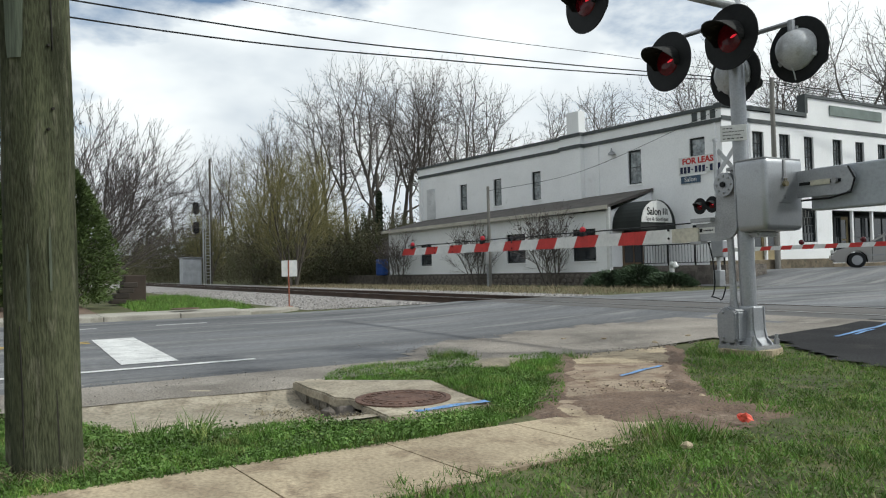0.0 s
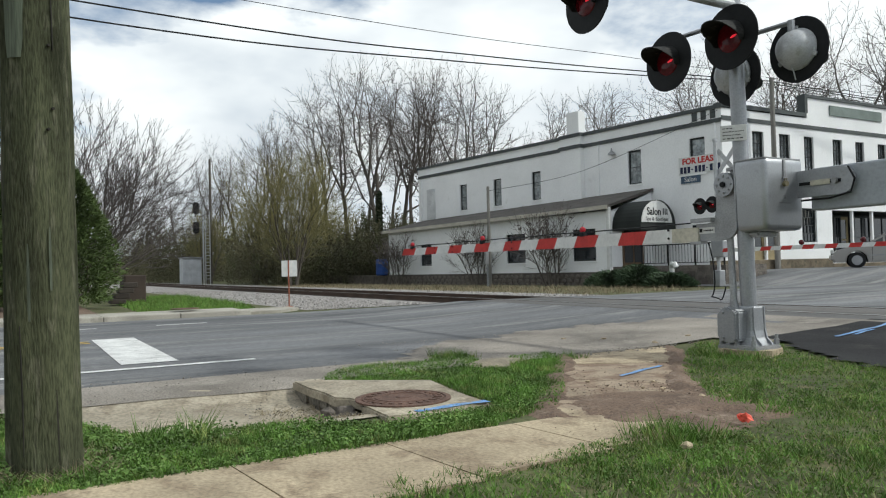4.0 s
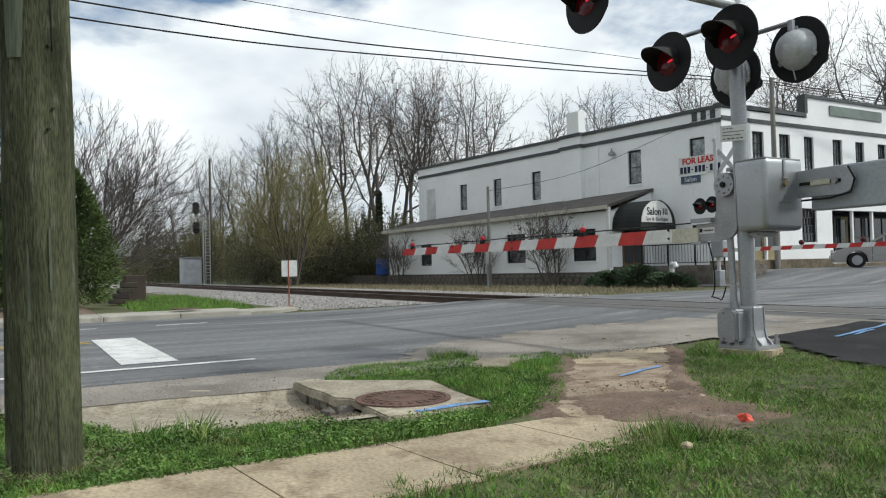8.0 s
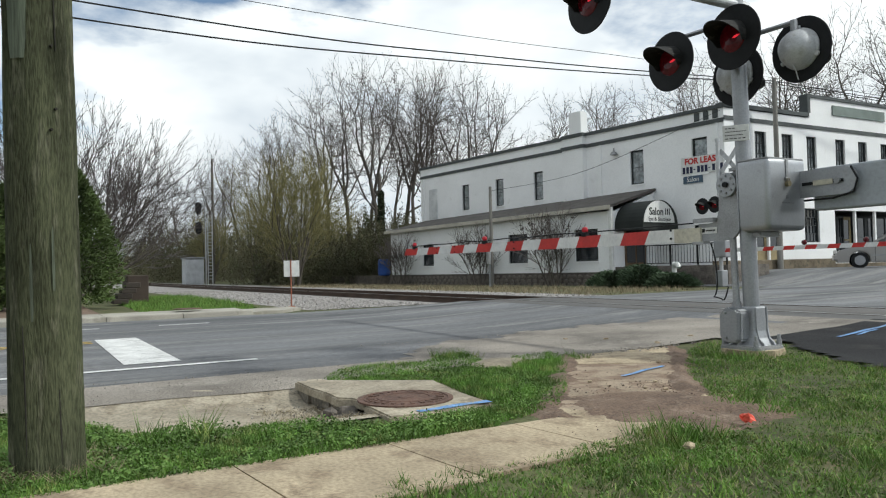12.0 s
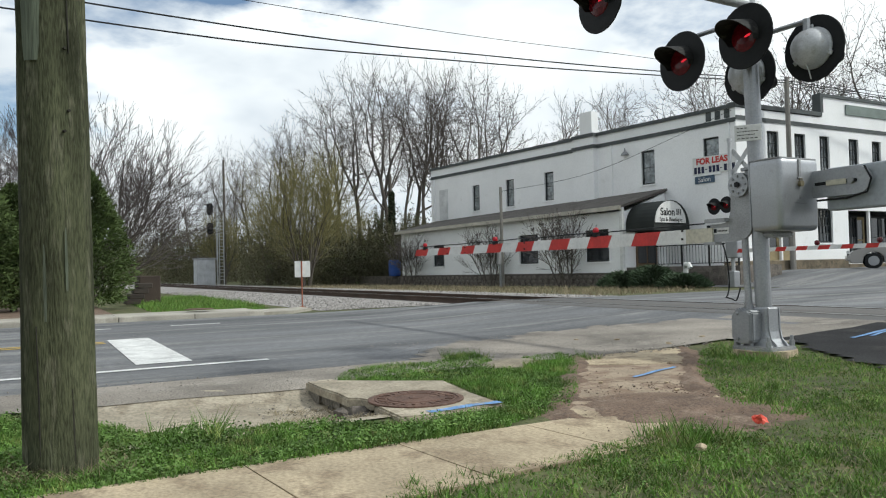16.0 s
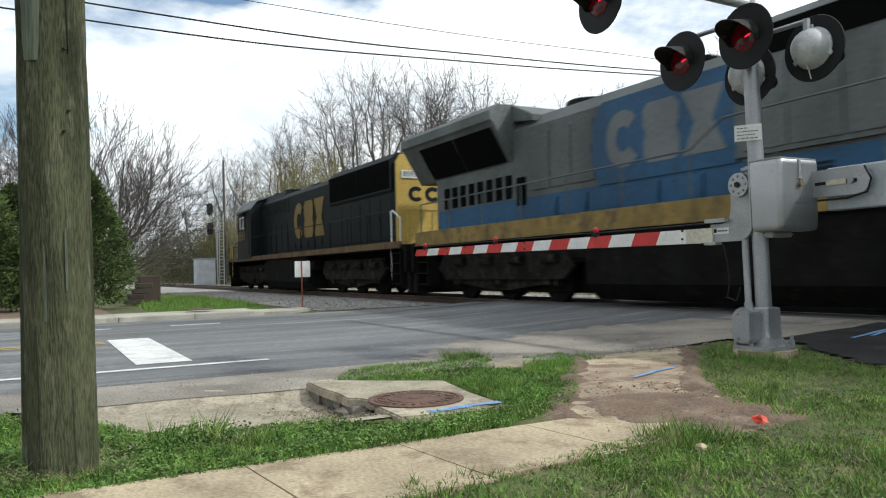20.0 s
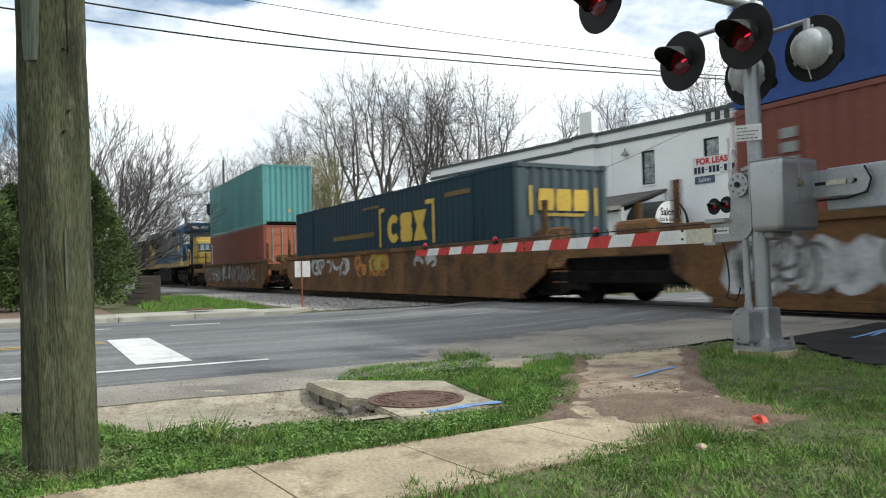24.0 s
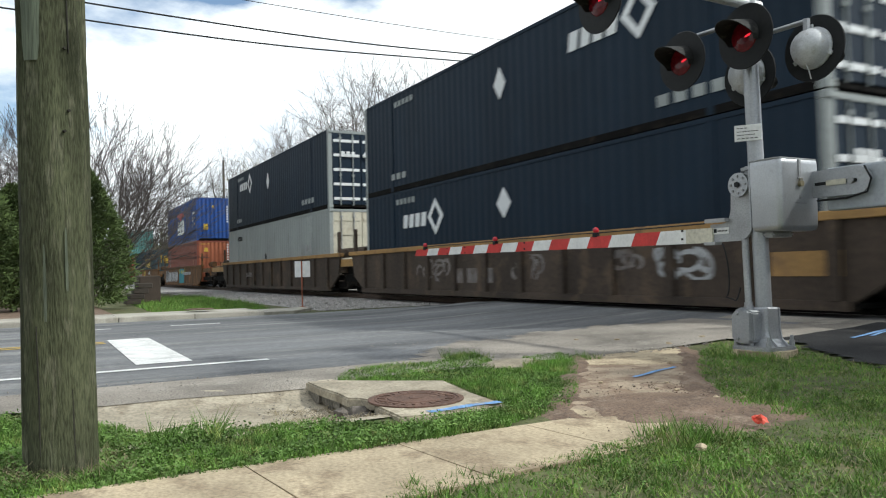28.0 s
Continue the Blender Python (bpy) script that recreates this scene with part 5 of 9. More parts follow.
# graffiti and stencils on the wells
def scrawl(car, x0, x1, z0, z1, material, n, seed, y=-1.396, thick=0.05):
    """Sprayed strokes: bent ribbons and loops of uneven width."""
    r = random.Random(seed)
    for i in range(n):
        bm = B()
        cx, cz = r.uniform(x0, x1), r.uniform(z0 + 0.25 * (z1 - z0), z1 - 0.25 * (z1 - z0))
        rx, rz = r.uniform(0.10, 0.34), min(r.uniform(0.2, 0.5) * (z1 - z0), (z1 - z0) * 0.48)
        a0, sweep, tilt = r.uniform(0, 6.28), r.uniform(2.0, 5.4), r.uniform(-0.3, 0.3)
        ts = [a0 + sweep * k / 12 for k in range(13)]
        ww = [thick * (0.6 + 0.8 * math.sin(math.pi * (k + 0.7) / 13.4)) for k in range(13)]
        mid = [(cx + rx * math.cos(t) + tilt * rz * math.sin(t), cz + rz * math.sin(t)) for t in ts]
        rows = []
        for k in range(13):
            (xa, za), (xb, zb) = mid[max(k - 1, 0)], mid[min(k + 1, 12)]
            l = math.hypot(xb - xa, zb - za) + 1e-6
            nx, nz = -(zb - za) / l * ww[k], (xb - xa) / l * ww[k]
            x, z = mid[k]
            rows.append([bm.verts.new((x + q * nx, y - 0.0006 * (i % 7), min(z1, max(z0, z + q * nz)))) for q in (-1, 1)])
        for a, b in zip(rows[:-1], rows[1:]):
            bm.faces.new((a[0], a[1], b[1], b[0]))
        part("graffiti_stroke", bm, material, car)
GRAF_W = paintmat("pale sprayed paint", (0.42, 0.43, 0.44), 0.8, 0.3, second=(0.2, 0.2, 0.2), amount=0.5, scale=3.0)
GRAF_DIM = paintmat("faded sprayed paint", (0.21, 0.19, 0.18), 0.85, 0.3, second=(0.13, 0.1, 0.08), amount=0.6, scale=3.0)
GRAF_T = paintmat("teal sprayed paint", (0.03, 0.20, 0.24), 0.8, 0.2)
GRAF_O = paintmat("orange sprayed paint", (0.42, 0.17, 0.04), 0.8, 0.3)
GRAF_K = paintmat("dark sprayed outline", (0.10, 0.10, 0.105), 0.85, 0.3)
GRAF_YL = paintmat("yellow sprayed paint", (0.42, 0.38, 0.05), 0.8, 0.3)
gr_ = random.Random(15)
for k in range(9):
    x = 5.0 + 0.62 * k
    o = [(x + 0.36 * math.cos(a) * gr_.uniform(0.85, 1.2) + 0.12 * math.sin(a), 0.70 + (0.44 - 0.01 * k) * math.sin(a) * gr_.uniform(0.85, 1.12)) for a in [2 * math.pi * i / 14 for i in range(14)]]
    flat_shape(car3, [(a, min(1.27, max(0.24, b))) for a, b in o], GRAF_W, -1.394 - 0.0005 * (k % 2), "graffiti", "pale rounded sprayed shape")
scrawl(car3, 5.0, 10.3, 0.25, 1.25, GRAF_K, 30, 1, y=-1.402, thick=0.022)
scrawl(car3, 10.8, 13.2, 0.9, 1.28, GRAF_YL, 7, 21, y=-1.404, thick=0.035)
scrawl(car1, 5.0, 9.0, 0.45, 1.25, GRAF_DIM, 26, 11, thick=0.035)
scrawl(car1, 6.4, 8.8, 0.4, 0.95, GRAF_W, 12, 12, thick=0.03)
scrawl(car1, 9.3, 11.3, 0.3, 1.3, GRAF_W, 9, 13, thick=0.06)
scrawl(car1, 11.5, 15.0, 0.35, 1.25, GRAF_DIM, 22, 14, thick=0.06)
flat_shape(car3, [(11.0, 0.24), (11.9, 0.23), (12.95, 0.26), (13.1, 0.7), (13.05, 1.22), (12.2, 1.27), (11.1, 1.26), (10.9, 0.8)], GRAF_T, -1.395, "graffiti", "teal sprayed patch")
bars(car3, 12.6, 0.82, 3.1, 0.2, 11, GRAF_W, -1.406)

scrawl(car2, 4.0, 8.3, 0.65, 1.25, GRAF_W, 14, 2)
scrawl(car2, 9.0, 11.5, 0.6, 1.3, GRAF_O, 14, 3)
scrawl(car2, 10.2, 11.6, 0.8, 1.3, GRAF_YL, 9, 5)
scrawl(car2, 13.5, 14.6, 0.8, 1.25, GRAF_W, 5, 6)
scrawl(car1, 6.0, 11.0, 0.5, 1.1, RUST_DK, 16, 7)
scrawl(car1, 11.5, 16.5, 0.45, 1.2, GRAF_DIM, 18, 9)
bars(car5, 8.5, 0.42, 2.1, 0.36, 3, GRAF_DIM, -1.40)
scrawl(car5, 6.6, 8.2, 0.45, 1.05, GRAF_DIM, 9, 31, thick=0.03)
scrawl(car5, 11.3, 12.3, 0.5, 1.05, GRAF_DIM, 7, 32, thick=0.03)
scrawl(car5, 15.7, 16.8, 0.5, 1.05, GRAF_W, 8, 33, thick=0.035)
scrawl(car5, 14.2, 15.2, 0.6, 1.05, GRAF_DIM, 7, 34, thick=0.03)
flat_shape(car5, [(17.9, 0.55), (19.0, 0.55), (19.0, 0.9), (17.9, 0.9)], OCHRE, -1.40, "patch", "ochre painted patch")
bars(car4, 9.2, 0.62, 1.2, 0.22, 5, GRAF_DIM, -1.47)


# ---- locomotives ----
def handrail(parent, pts, posts, z0, z1, material=None, r=0.018):
    """Walkway rail with its stanchions, each a part."""
    bm = B()
    tube(bm, pts, r, 6)
    part("handrail", bm, material or SILVER_D, parent)
    for x, y in posts:
        bm = B()
        rod(bm, (x, y, z0), (x, y, z1), r, n=6)
        part("stanchion", bm, material or SILVER_D, parent)


def fan(parent, x, z, r=0.6):
    bm = B()
    lathe(bm, [(r, -0.02), (r, 0.14), (r - 0.05, 0.17), (r - 0.09, 0.12), (0.12, 0.12), (0.1, 0.15)], Matrix.Translation((x, 0, z)), 20)
    part("roof_fan", bm, LOCO_D, parent)


def hood(parent, name, x0, x1, w, z0, z1, paint, chamfer=0.18, label=""):
    bm = B()
    prism(bm, [(-w, z0), (w, z0), (w, z1 - chamfer), (w - chamfer, z1), (-w + chamfer, z1), (-w, z1 - chamfer)], "x", x0, x1)
    return part(name, bm, paint, parent, label)


def panel_lines(parent, xs, y, z0, z1, material):
    """Raised door panels along a hood, one part each."""
    for a, b in zip(xs[:-1], xs[1:]):
        bm = B()
        box(bm, a + 0.03, b - 0.03, y - 0.018, y + 0.01, z0, z1, 0.006)
        d = part("hood_door", bm, material, parent)
        bm = B()
        box(bm, b - 0.14, b - 0.09, y - 0.035, y - 0.016, (z0 + z1) / 2 - 0.08, (z0 + z1) / 2 + 0.08)
        part("latch", bm, material, d)


def loco_base(loco, x0, x1, sill, tank, trucks, sill_top=1.62):
    bm = B()
    box(bm, x0, x1, -1.52, 1.52, 1.40, 1.52, 0.01)
    part("deck", bm, BLACK_U, loco)
    for s in (-1, 1):
        bm = B()
        box(bm, x0 + 0.2, x1 - 0.2, min(s * 1.53, s * 1.46), max(s * 1.53, s * 1.46), 1.42, sill_top, 0.01)
        part("side_sill", bm, sill, loco)
    bm = B()
    prism(bm, [(-1.45, 0.42), (-1.15, 0.12), (1.15, 0.12), (1.45, 0.42), (1.45, 1.42), (-1.45, 1.42)], "x", tank[0] - 0.5, tank[1] + 0.5)
    t = part("fuel_tank", bm, BLACK_U, loco, "black fuel tank")
    for xa in (tank[0] - 1.1, tank[1] + 0.15):
        bm = B()
        rod(bm, (xa, -1.2, 1.05), (xa + 0.95, -1.2, 1.05), 0.2, n=12)
        part("air_tank", bm, BLACK_U, t)
    # deep box added so that no bright ground shows beneath the deck
    bm = B()
    box(bm, x0, x1, -0.6, 0.6, 0.2, 1.42)
    part("centre_sill", bm, BLACK_U, loco)
    for cx in trucks:
        t = truck(loco, cx, 3, 1.9, True)
        for s in (-1, 1):
            bm = B()
            prism(bm, [(cx - 2.9, 0.78), (cx - 2.6, 1.18), (cx + 2.6, 1.18), (cx + 2.9, 0.78), (cx + 2.5, 0.5), (cx - 2.5, 0.5)], "y", s * 1.12 - 0.06, s * 1.12 + 0.06)
            part("frame_plate", bm, TRUCK_G, t)
            for k in range(4):
                bm = B()
                rod(bm, (cx - 1.9 + 1.27 * k, s * 1.22, 0.95), (cx - 1.4 + 1.27 * k, s * 1.22, 0.95), 0.11, n=10)
                part("brake_cylinder", bm, TRUCK_G, t)
    for xe, s in ((x0, -1), (x1, 1)):
        bm = B()
        box(bm, min(xe, xe + s * 0.12), max(xe, xe + s * 0.12), -1.5, 1.5, 0.72, 1.5, 0.02)
        prism(bm, [(xe, 0.12), (xe + s * 0.25, 0.14), (xe + s * 0.12, 0.72), (xe, 0.72)], "y", -1.4, 1.4)
        part("pilot", bm, BLACK_U, loco, "black end pilot")
        bm = B()
        box(bm, min(xe + s * 0.1, xe + s * 0.6), max(xe + s * 0.1, xe + s * 0.6), -0.13, 0.13, 0.68, 0.96, 0.04)
        part("coupler", bm, BLACK_U, loco)
        for yy in (-1.5, 1.12):
            for k in range(4):
                bm = B()
                box(bm, xe - s * 0.55 - 0.268, xe - s * 0.55 + 0.268, yy, yy + 0.38, 0.36 + 0.3 * k, 0.39 + 0.3 * k)
                part("step_tread", bm, BLACK_U, loco)
            for q in (-0.3, 0.27):
                bm = B()
                box(bm, xe - s * 0.55 + q, xe - s * 0.55 + q + 0.03, yy, yy + 0.38, 0.34, 1.45)
                part("step_side", bm, BLACK_U, loco)


SILL_Y = paintmat("dirty yellow sill", (0.25, 0.17, 0.045), 0.7, 0.3, second=(0.13, 0.09, 0.04), amount=0.6, scale=2.0)
GREY_BL = paintmat("pale blue grey paint", (0.30, 0.36, 0.40), 0.65, 0.2)
# leading unit, dark blue with yellow rear end
lead = rolling("locomotive", "dark blue black diesel locomotive with yellow rear end", "locomotive", -84.25)
SILL_D = paintmat("grimy brown sill", (0.14, 0.085, 0.035), 0.8, 0.3, second=(0.06, 0.045, 0.03), amount=0.6, scale=2.0)
loco_base(lead, 1.35, 23.2, SILL_D, (8.9, 13.9), (4.9, 18.3))
bm = B()
prism(bm, [(2.25, 1.52), (3.6, 1.52), (3.6, 3.12), (2.5, 3.05), (2.3, 2.9)], "y", -1.22, 1.22)
bmesh.ops.bevel(bm, geom=[e for e in bm.edges if abs(e.verts[0].co.y - e.verts[1].co.y) < 0.01 and abs(e.verts[0].co.y) > 1], offset=0.12, segments=3, affect="EDGES")
nose1 = part("nose", bm, LOCO_D, lead, "dark wide nose")
bm = B()
box(bm, 2.18, 2.26, -0.45, 0.45, 1.55, 2.9, 0.01)
part("nose_door", bm, LOCO_D, nose1)
for y in (-1.0, 1.0):
    bm = B()
    lathe(bm, [(0.10, 0), (0.10, 0.05), (0.075, 0.06)], Matrix.Translation((2.27, y, 1.75)) @ Matrix.Rotation(radians(-90), 4, "Y"), 12)
    part("ditch_light", bm, SILVER, nose1)
bm = B()
prism(bm, [(-1.55, 1.52), (1.55, 1.52), (1.55, 3.92), (1.2, 4.32), (0.6, 4.5), (-0.6, 4.5), (-1.2, 4.32), (-1.55, 3.92)], "x", 3.5, 6.2)
cab1 = part("cab", bm, LOCO_D, lead, "dark blue cab")
bm = B()
prism(bm, [(-1.6, 3.88), (-1.24, 4.33), (-0.62, 4.52), (0.62, 4.52), (1.24, 4.33), (1.6, 3.88), (1.6, 3.96), (1.26, 4.41), (0.64, 4.61), (-0.64, 4.61), (-1.26, 4.41), (-1.6, 3.96)], "x", 3.38, 6.35)
part("cab_roof", bm, LOCO_GL, cab1, "pale grey cab roof")
for a, b in ((3.95, 4.45), (4.52, 5.05)):
    bm = B()
    box(bm, a, b, -1.575, -1.545, 3.0, 3.65)
    w1 = part("side_window", bm, CAB_GLASS, cab1)
    # pale panel painted in for bright sky seen through the cab
    bm = B()
    box(bm, a + 0.1, b - 0.08, -1.579, -1.574, 3.12, 3.56)
    part("sky_panel", bm, CURTAIN, w1, "pale panel standing for sky seen through the cab window")
    bm = B()
    for q in ((a - 0.05, a, 2.95, 3.7), (b, b + 0.05, 2.95, 3.7), (a, b, 2.95, 3.0), (a, b, 3.65, 3.7)):
        box(bm, q[0], q[1], -1.59, -1.55, q[2], q[3])
    part("window_frame", bm, BLACK_P, cab1)
bm = B()
prism(bm, [(-1.55, 3.86), (-1.92, 3.70), (-1.92, 3.73), (-1.55, 3.90)], "x", 3.85, 5.2)
part("sunshade", bm, LOCO_D, cab1)
bm = B()
box(bm, 5.42, 5.9, -1.57, -1.545, 1.7, 3.6, 0.01)
part("cab_door", bm, LOCO_D, cab1)
for y0, y1 in ((-1.35, -0.75), (-0.6, -0.05), (0.05, 0.6), (0.75, 1.35)):
    bm = B()
    box(bm, 3.47, 3.505, y0, y1, 3.05, 3.75)
    part("windshield", bm, CAB_GLASS, cab1)
text_mesh("8593", 0.72, LOGO_DULL, cab1, facing((4.42, -1.556, 2.68), (1, 0, 0)), "cab_number", "yellow road number", wide=0.9, bold=0.02)
long1 = hood(lead, "long_hood", 6.2, 21.7, 1.0, 1.52, 4.32, LOCO_D, 0.22)
panel_lines(long1, [6.2 + 0.85 * i for i in range(6)], -1.0, 1.75, 3.0, LOCO_D)
panel_lines(long1, [16.3 + 0.85 * i for i in range(7)], -1.0, 1.75, 3.1, LOCO_D)
for a, b in ((6.35, 8.4), (8.5, 10.6)):
    bm = B()
    box(bm, a, b, -1.02, -0.99, 3.42, 4.06)
    for i in range(14):
        box(bm, a + 0.05 + (b - a - 0.1) * i / 14, a + 0.08 + (b - a - 0.1) * i / 14, -1.035, -1.015, 3.46, 4.02)
    part("intake_grille", bm, BLACK_P, long1, "black intake grille")
panel_lines(long1, [10.75 + 0.85 * i for i in range(7)], -1.0, 1.75, 2.1, LOCO_D)
bm = B()
prism(bm, [(-1.0, 3.2), (-1.06, 3.28), (-1.06, 4.25), (-0.85, 4.45), (0.85, 4.45), (1.06, 4.25), (1.06, 3.28), (1.0, 3.2)], "x", 15.85, 21.5)
rad1 = part("radiator_housing", bm, LOCO_D, lead)
for a, b in ((16.0, 18.62), (18.68, 21.35)):
    bm = B()
    box(bm, a, b, -1.075, -1.05, 3.34, 4.22)
    for i in range(14):
        z = 3.40 + 0.056 * i
        box(bm, a + 0.05, b - 0.05, -1.088, -1.07, z, z + 0.02)
    part("radiator_grille", bm, SOOT, rad1, "black louvred grille")
bm = B()
prism(bm, [(-0.95, 4.1), (-0.75, 4.5), (0.75, 4.5), (0.95, 4.1)], "x", 6.2, 9.6)
part("dynamic_brake_housing", bm, LOCO_D, lead)
for x in (17.0, 18.6, 20.2):
    fan(lead, x, 4.38)
for x in (7.0, 8.6):
    fan(lead, x, 4.48, 0.55)
bm = B()
box(bm, 11.6, 12.6, -0.3, 0.3, 4.3, 4.55, 0.03)
part("exhaust_stack", bm, BLACK_U, lead)
bm = B()
rod(bm, (6.4, -0.3, 4.5), (7.0, -0.3, 4.5), 0.06, n=8)
part("horn", bm, BLACK_U, lead)
block_mark(lead, 11.45, 15.25, 2.2, 3.7, LOGO_DULL, -1.022)
bm = B()
prism(bm, [(-1.02, 1.53), (1.02, 1.53), (1.02, 4.12), (0.86, 4.37), (-0.86, 4.37), (-1.02, 4.12)], "x", 21.7, 21.8)
rear1 = part("rear_end", bm, LOCO_Y, lead, "yellow rear end plate")
for y in (-0.12, 0.12):
    bm = B()
    lathe(bm, [(0.12, 0), (0.12, 0.05), (0.09, 0.06)], Matrix.Translation((21.86, y, 3.98)) @ Matrix.Rotation(radians(90), 4, "Y"), 14)
    part("headlight", bm, SILVER, rear1)
bm = B()
box(bm, 21.79, 21.84, -0.85, -0.3, 3.62, 3.86)
part("number_board", bm, WHITE_L, rear1)
bm = B()
box(bm, 21.79, 21.84, 0.3, 0.85, 3.62, 3.86)
part("number_board", bm, WHITE_L, rear1)
text_mesh("8593", 0.24, BLACK_P, rear1, facing((21.846, -0.575, 3.74), (0, 1, 0)), "board_number")
text_mesh("8593", 0.24, BLACK_P, rear1, facing((21.846, 0.575, 3.74), (0, 1, 0)), "board_number")
for cy in (-0.36, 0.22):
    arc = [radians(40 + 280 * i / 14) for i in range(15)]
    flat_shape(rear1, [(cy + 0.27 * math.cos(a), 3.13 + 0.24 * math.sin(a)) for a in arc] + [(cy + 0.13 * math.cos(a), 3.13 + 0.11 * math.sin(a)) for a in arc[::-1]], LOCO_D, x_end=21.805)
bm = B()
box(bm, 21.79, 21.87, -0.24, 0.24, 3.86, 4.1, 0.03)
part("light_box", bm, BLACK_P, rear1)
bm = B()
for k in range(5):
    rod(bm, (21.9, 0.35, 1.7 + 0.32 * k), (21.9, 0.75, 1.7 + 0.32 * k), 0.015, n=6)
part("ladder", bm, LOCO_Y, rear1)
handrail(lead, [(5.2, -1.48, 2.55), (22.2, -1.48, 2.55)], [(5.2 + 1.7 * i, -1.48) for i in range(11)], 1.5, 2.55, LOCO_D)
handrail(lead, [(22.9, -1.45, 1.0), (22.9, -1.45, 2.3), (22.4, -1.46, 2.55)], [(22.3, -1.46)], 0.5, 2.55, WHITE_L, 0.022)
handrail(lead, [(1.5, -1.45, 0.8), (1.5, -1.45, 2.0), (1.75, -1.46, 2.3)], [(1.95, -1.46)], 0.6, 2.2, LOCO_Y, 0.02)
handrail(lead, [(1.42, -1.3, 2.25), (1.42, 1.3, 2.25)], [(1.42, y) for y in (-1.3, -0.5, 0.5, 1.3)], 1.5, 2.25, LOCO_D)
handrail(lead, [(23.1, -1.3, 2.5), (23.1, 1.3, 2.5)], [(23.1, y) for y in (-1.3, -0.5, 0.5, 1.3)], 1.5, 2.5, LOCO_Y)

# second unit, grey and blue, cab towards the cars
second = rolling("locomotive", "dirty grey and blue diesel locomotive with yellow nose and sill", "locomotive", -60.95)
loco_base(second, 0.5, 22.2, SILL_Y, (8.4, 13.4), (4.3, 18.0), 1.80)
h2 = hood(second, "long_hood", 0.9, 16.5, 0.9, 1.52, 4.25, LOCO_G, 0.3)
bm = B()
box(bm, 1.0, 16.5, -0.912, -0.88, 1.55, 2.36)
part("blue_band", bm, LOCO_B, h2, "blue lower band")
panel_lines(h2, [5.4 + 0.74 * i for i in range(4)], -0.905, 2.5, 3.75, LOCO_G)
panel_lines(h2, [5.4 + 1.0 * i for i in range(7)], -0.925, 1.7, 2.28, LOCO_B)
bm = B()
prism(bm, [(-0.88, 3.22), (-1.44, 4.16), (-1.52, 4.22), (-1.52, 4.44), (-1.3, 4.60), (1.3, 4.60), (1.52, 4.44), (1.52, 4.22), (1.44, 4.16), (0.88, 3.22)], "x", -0.1, 4.7)
wing = part("radiator_wing", bm, LOCO_G, second, "overhanging grey radiator wings")
bm = B()
prism(bm, [(4.7, 4.2), (4.7, 4.60), (5.5, 4.24), (5.5, 4.1)], "y", -0.9, 0.9)
part("wing_fairing", bm, LOCO_G, wing)
for a, b in ((0.85, 2.65), (2.72, 4.5)):
    bm = B()
    prism(bm, [(-0.93, 3.28), (-1.40, 4.07), (-1.42, 4.06), (-0.95, 3.27)], "x", a, b)
    part("radiator_grille", bm, SOOT, wing, "black radiator screen")
for i in range(8):
    bm = B()
    box(bm, 1.38 + 0.43 * i, 1.62 + 0.43 * i, -0.945, -0.905, 2.40, 2.95, 0.01)
    part("louvre", bm, SOOT, h2, "black louvre opening")
bm = B()
box(bm, 4.86, 5.2, -0.945, -0.905, 2.2, 2.85, 0.01)
part("louvre", bm, SOOT, h2, "black louvre opening")
bm = B()
prism(bm, [(7.75, 2.36), (11.1, 2.36), (11.1, 3.98), (7.9, 3.98), (7.6, 3.6), (7.55, 2.8)], "y", -0.94, -0.9)
part("blue_patch", bm, LOCO_B, h2, "blue patch behind the grey mark")
block_mark(second, 8.0, 10.9, 2.62, 3.72, LOCO_GL, -0.946)
br = hood(second, "upper_hood", 11.1, 16.5, 0.98, 2.42, 4.52, LOCO_G, 0.14, "taller grey hood section")
bm = B()
box(bm, 11.55, 13.8, -1.0, -0.96, 3.92, 4.36)
part("brake_grille", bm, SOOT, br, "black brake grille")
panel_lines(br, [11.2 + 0.88 * i for i in range(7)], -0.985, 2.5, 3.8, LOCO_G)
for x in (12.1, 14.2):
    bm = B()
    for i in range(5):
        box(bm, x, x + 0.6, -0.945, -0.925, 1.85 + 0.075 * i, 1.88 + 0.075 * i)
    part("sill_louvre", bm, BLACK_P, h2)
fan(second, 6.4, 4.25, 0.5)
for x in (9.5, 10.4):
    bm = B()
    box(bm, x, x + 0.5, -0.25, 0.25, 4.2, 4.5, 0.04)
    part("exhaust_stack", bm, BLACK_U, second)
bm = B()
prism(bm, [(-1.5, 1.52), (1.5, 1.52), (1.5, 4.1), (1.1, 4.46), (-1.1, 4.46), (-1.5, 4.1)], "x", 16.5, 19.15)
cab2 = part("cab", bm, LOCO_B, second, "blue cab")
bm = B()
prism(bm, [(-1.55, 4.1), (-1.14, 4.47), (1.14, 4.47), (1.55, 4.1), (1.55, 4.18), (1.16, 4.55), (-1.16, 4.55), (-1.55, 4.18)], "x", 16.45, 19.38)
part("cab_roof", bm, LOCO_B, cab2)
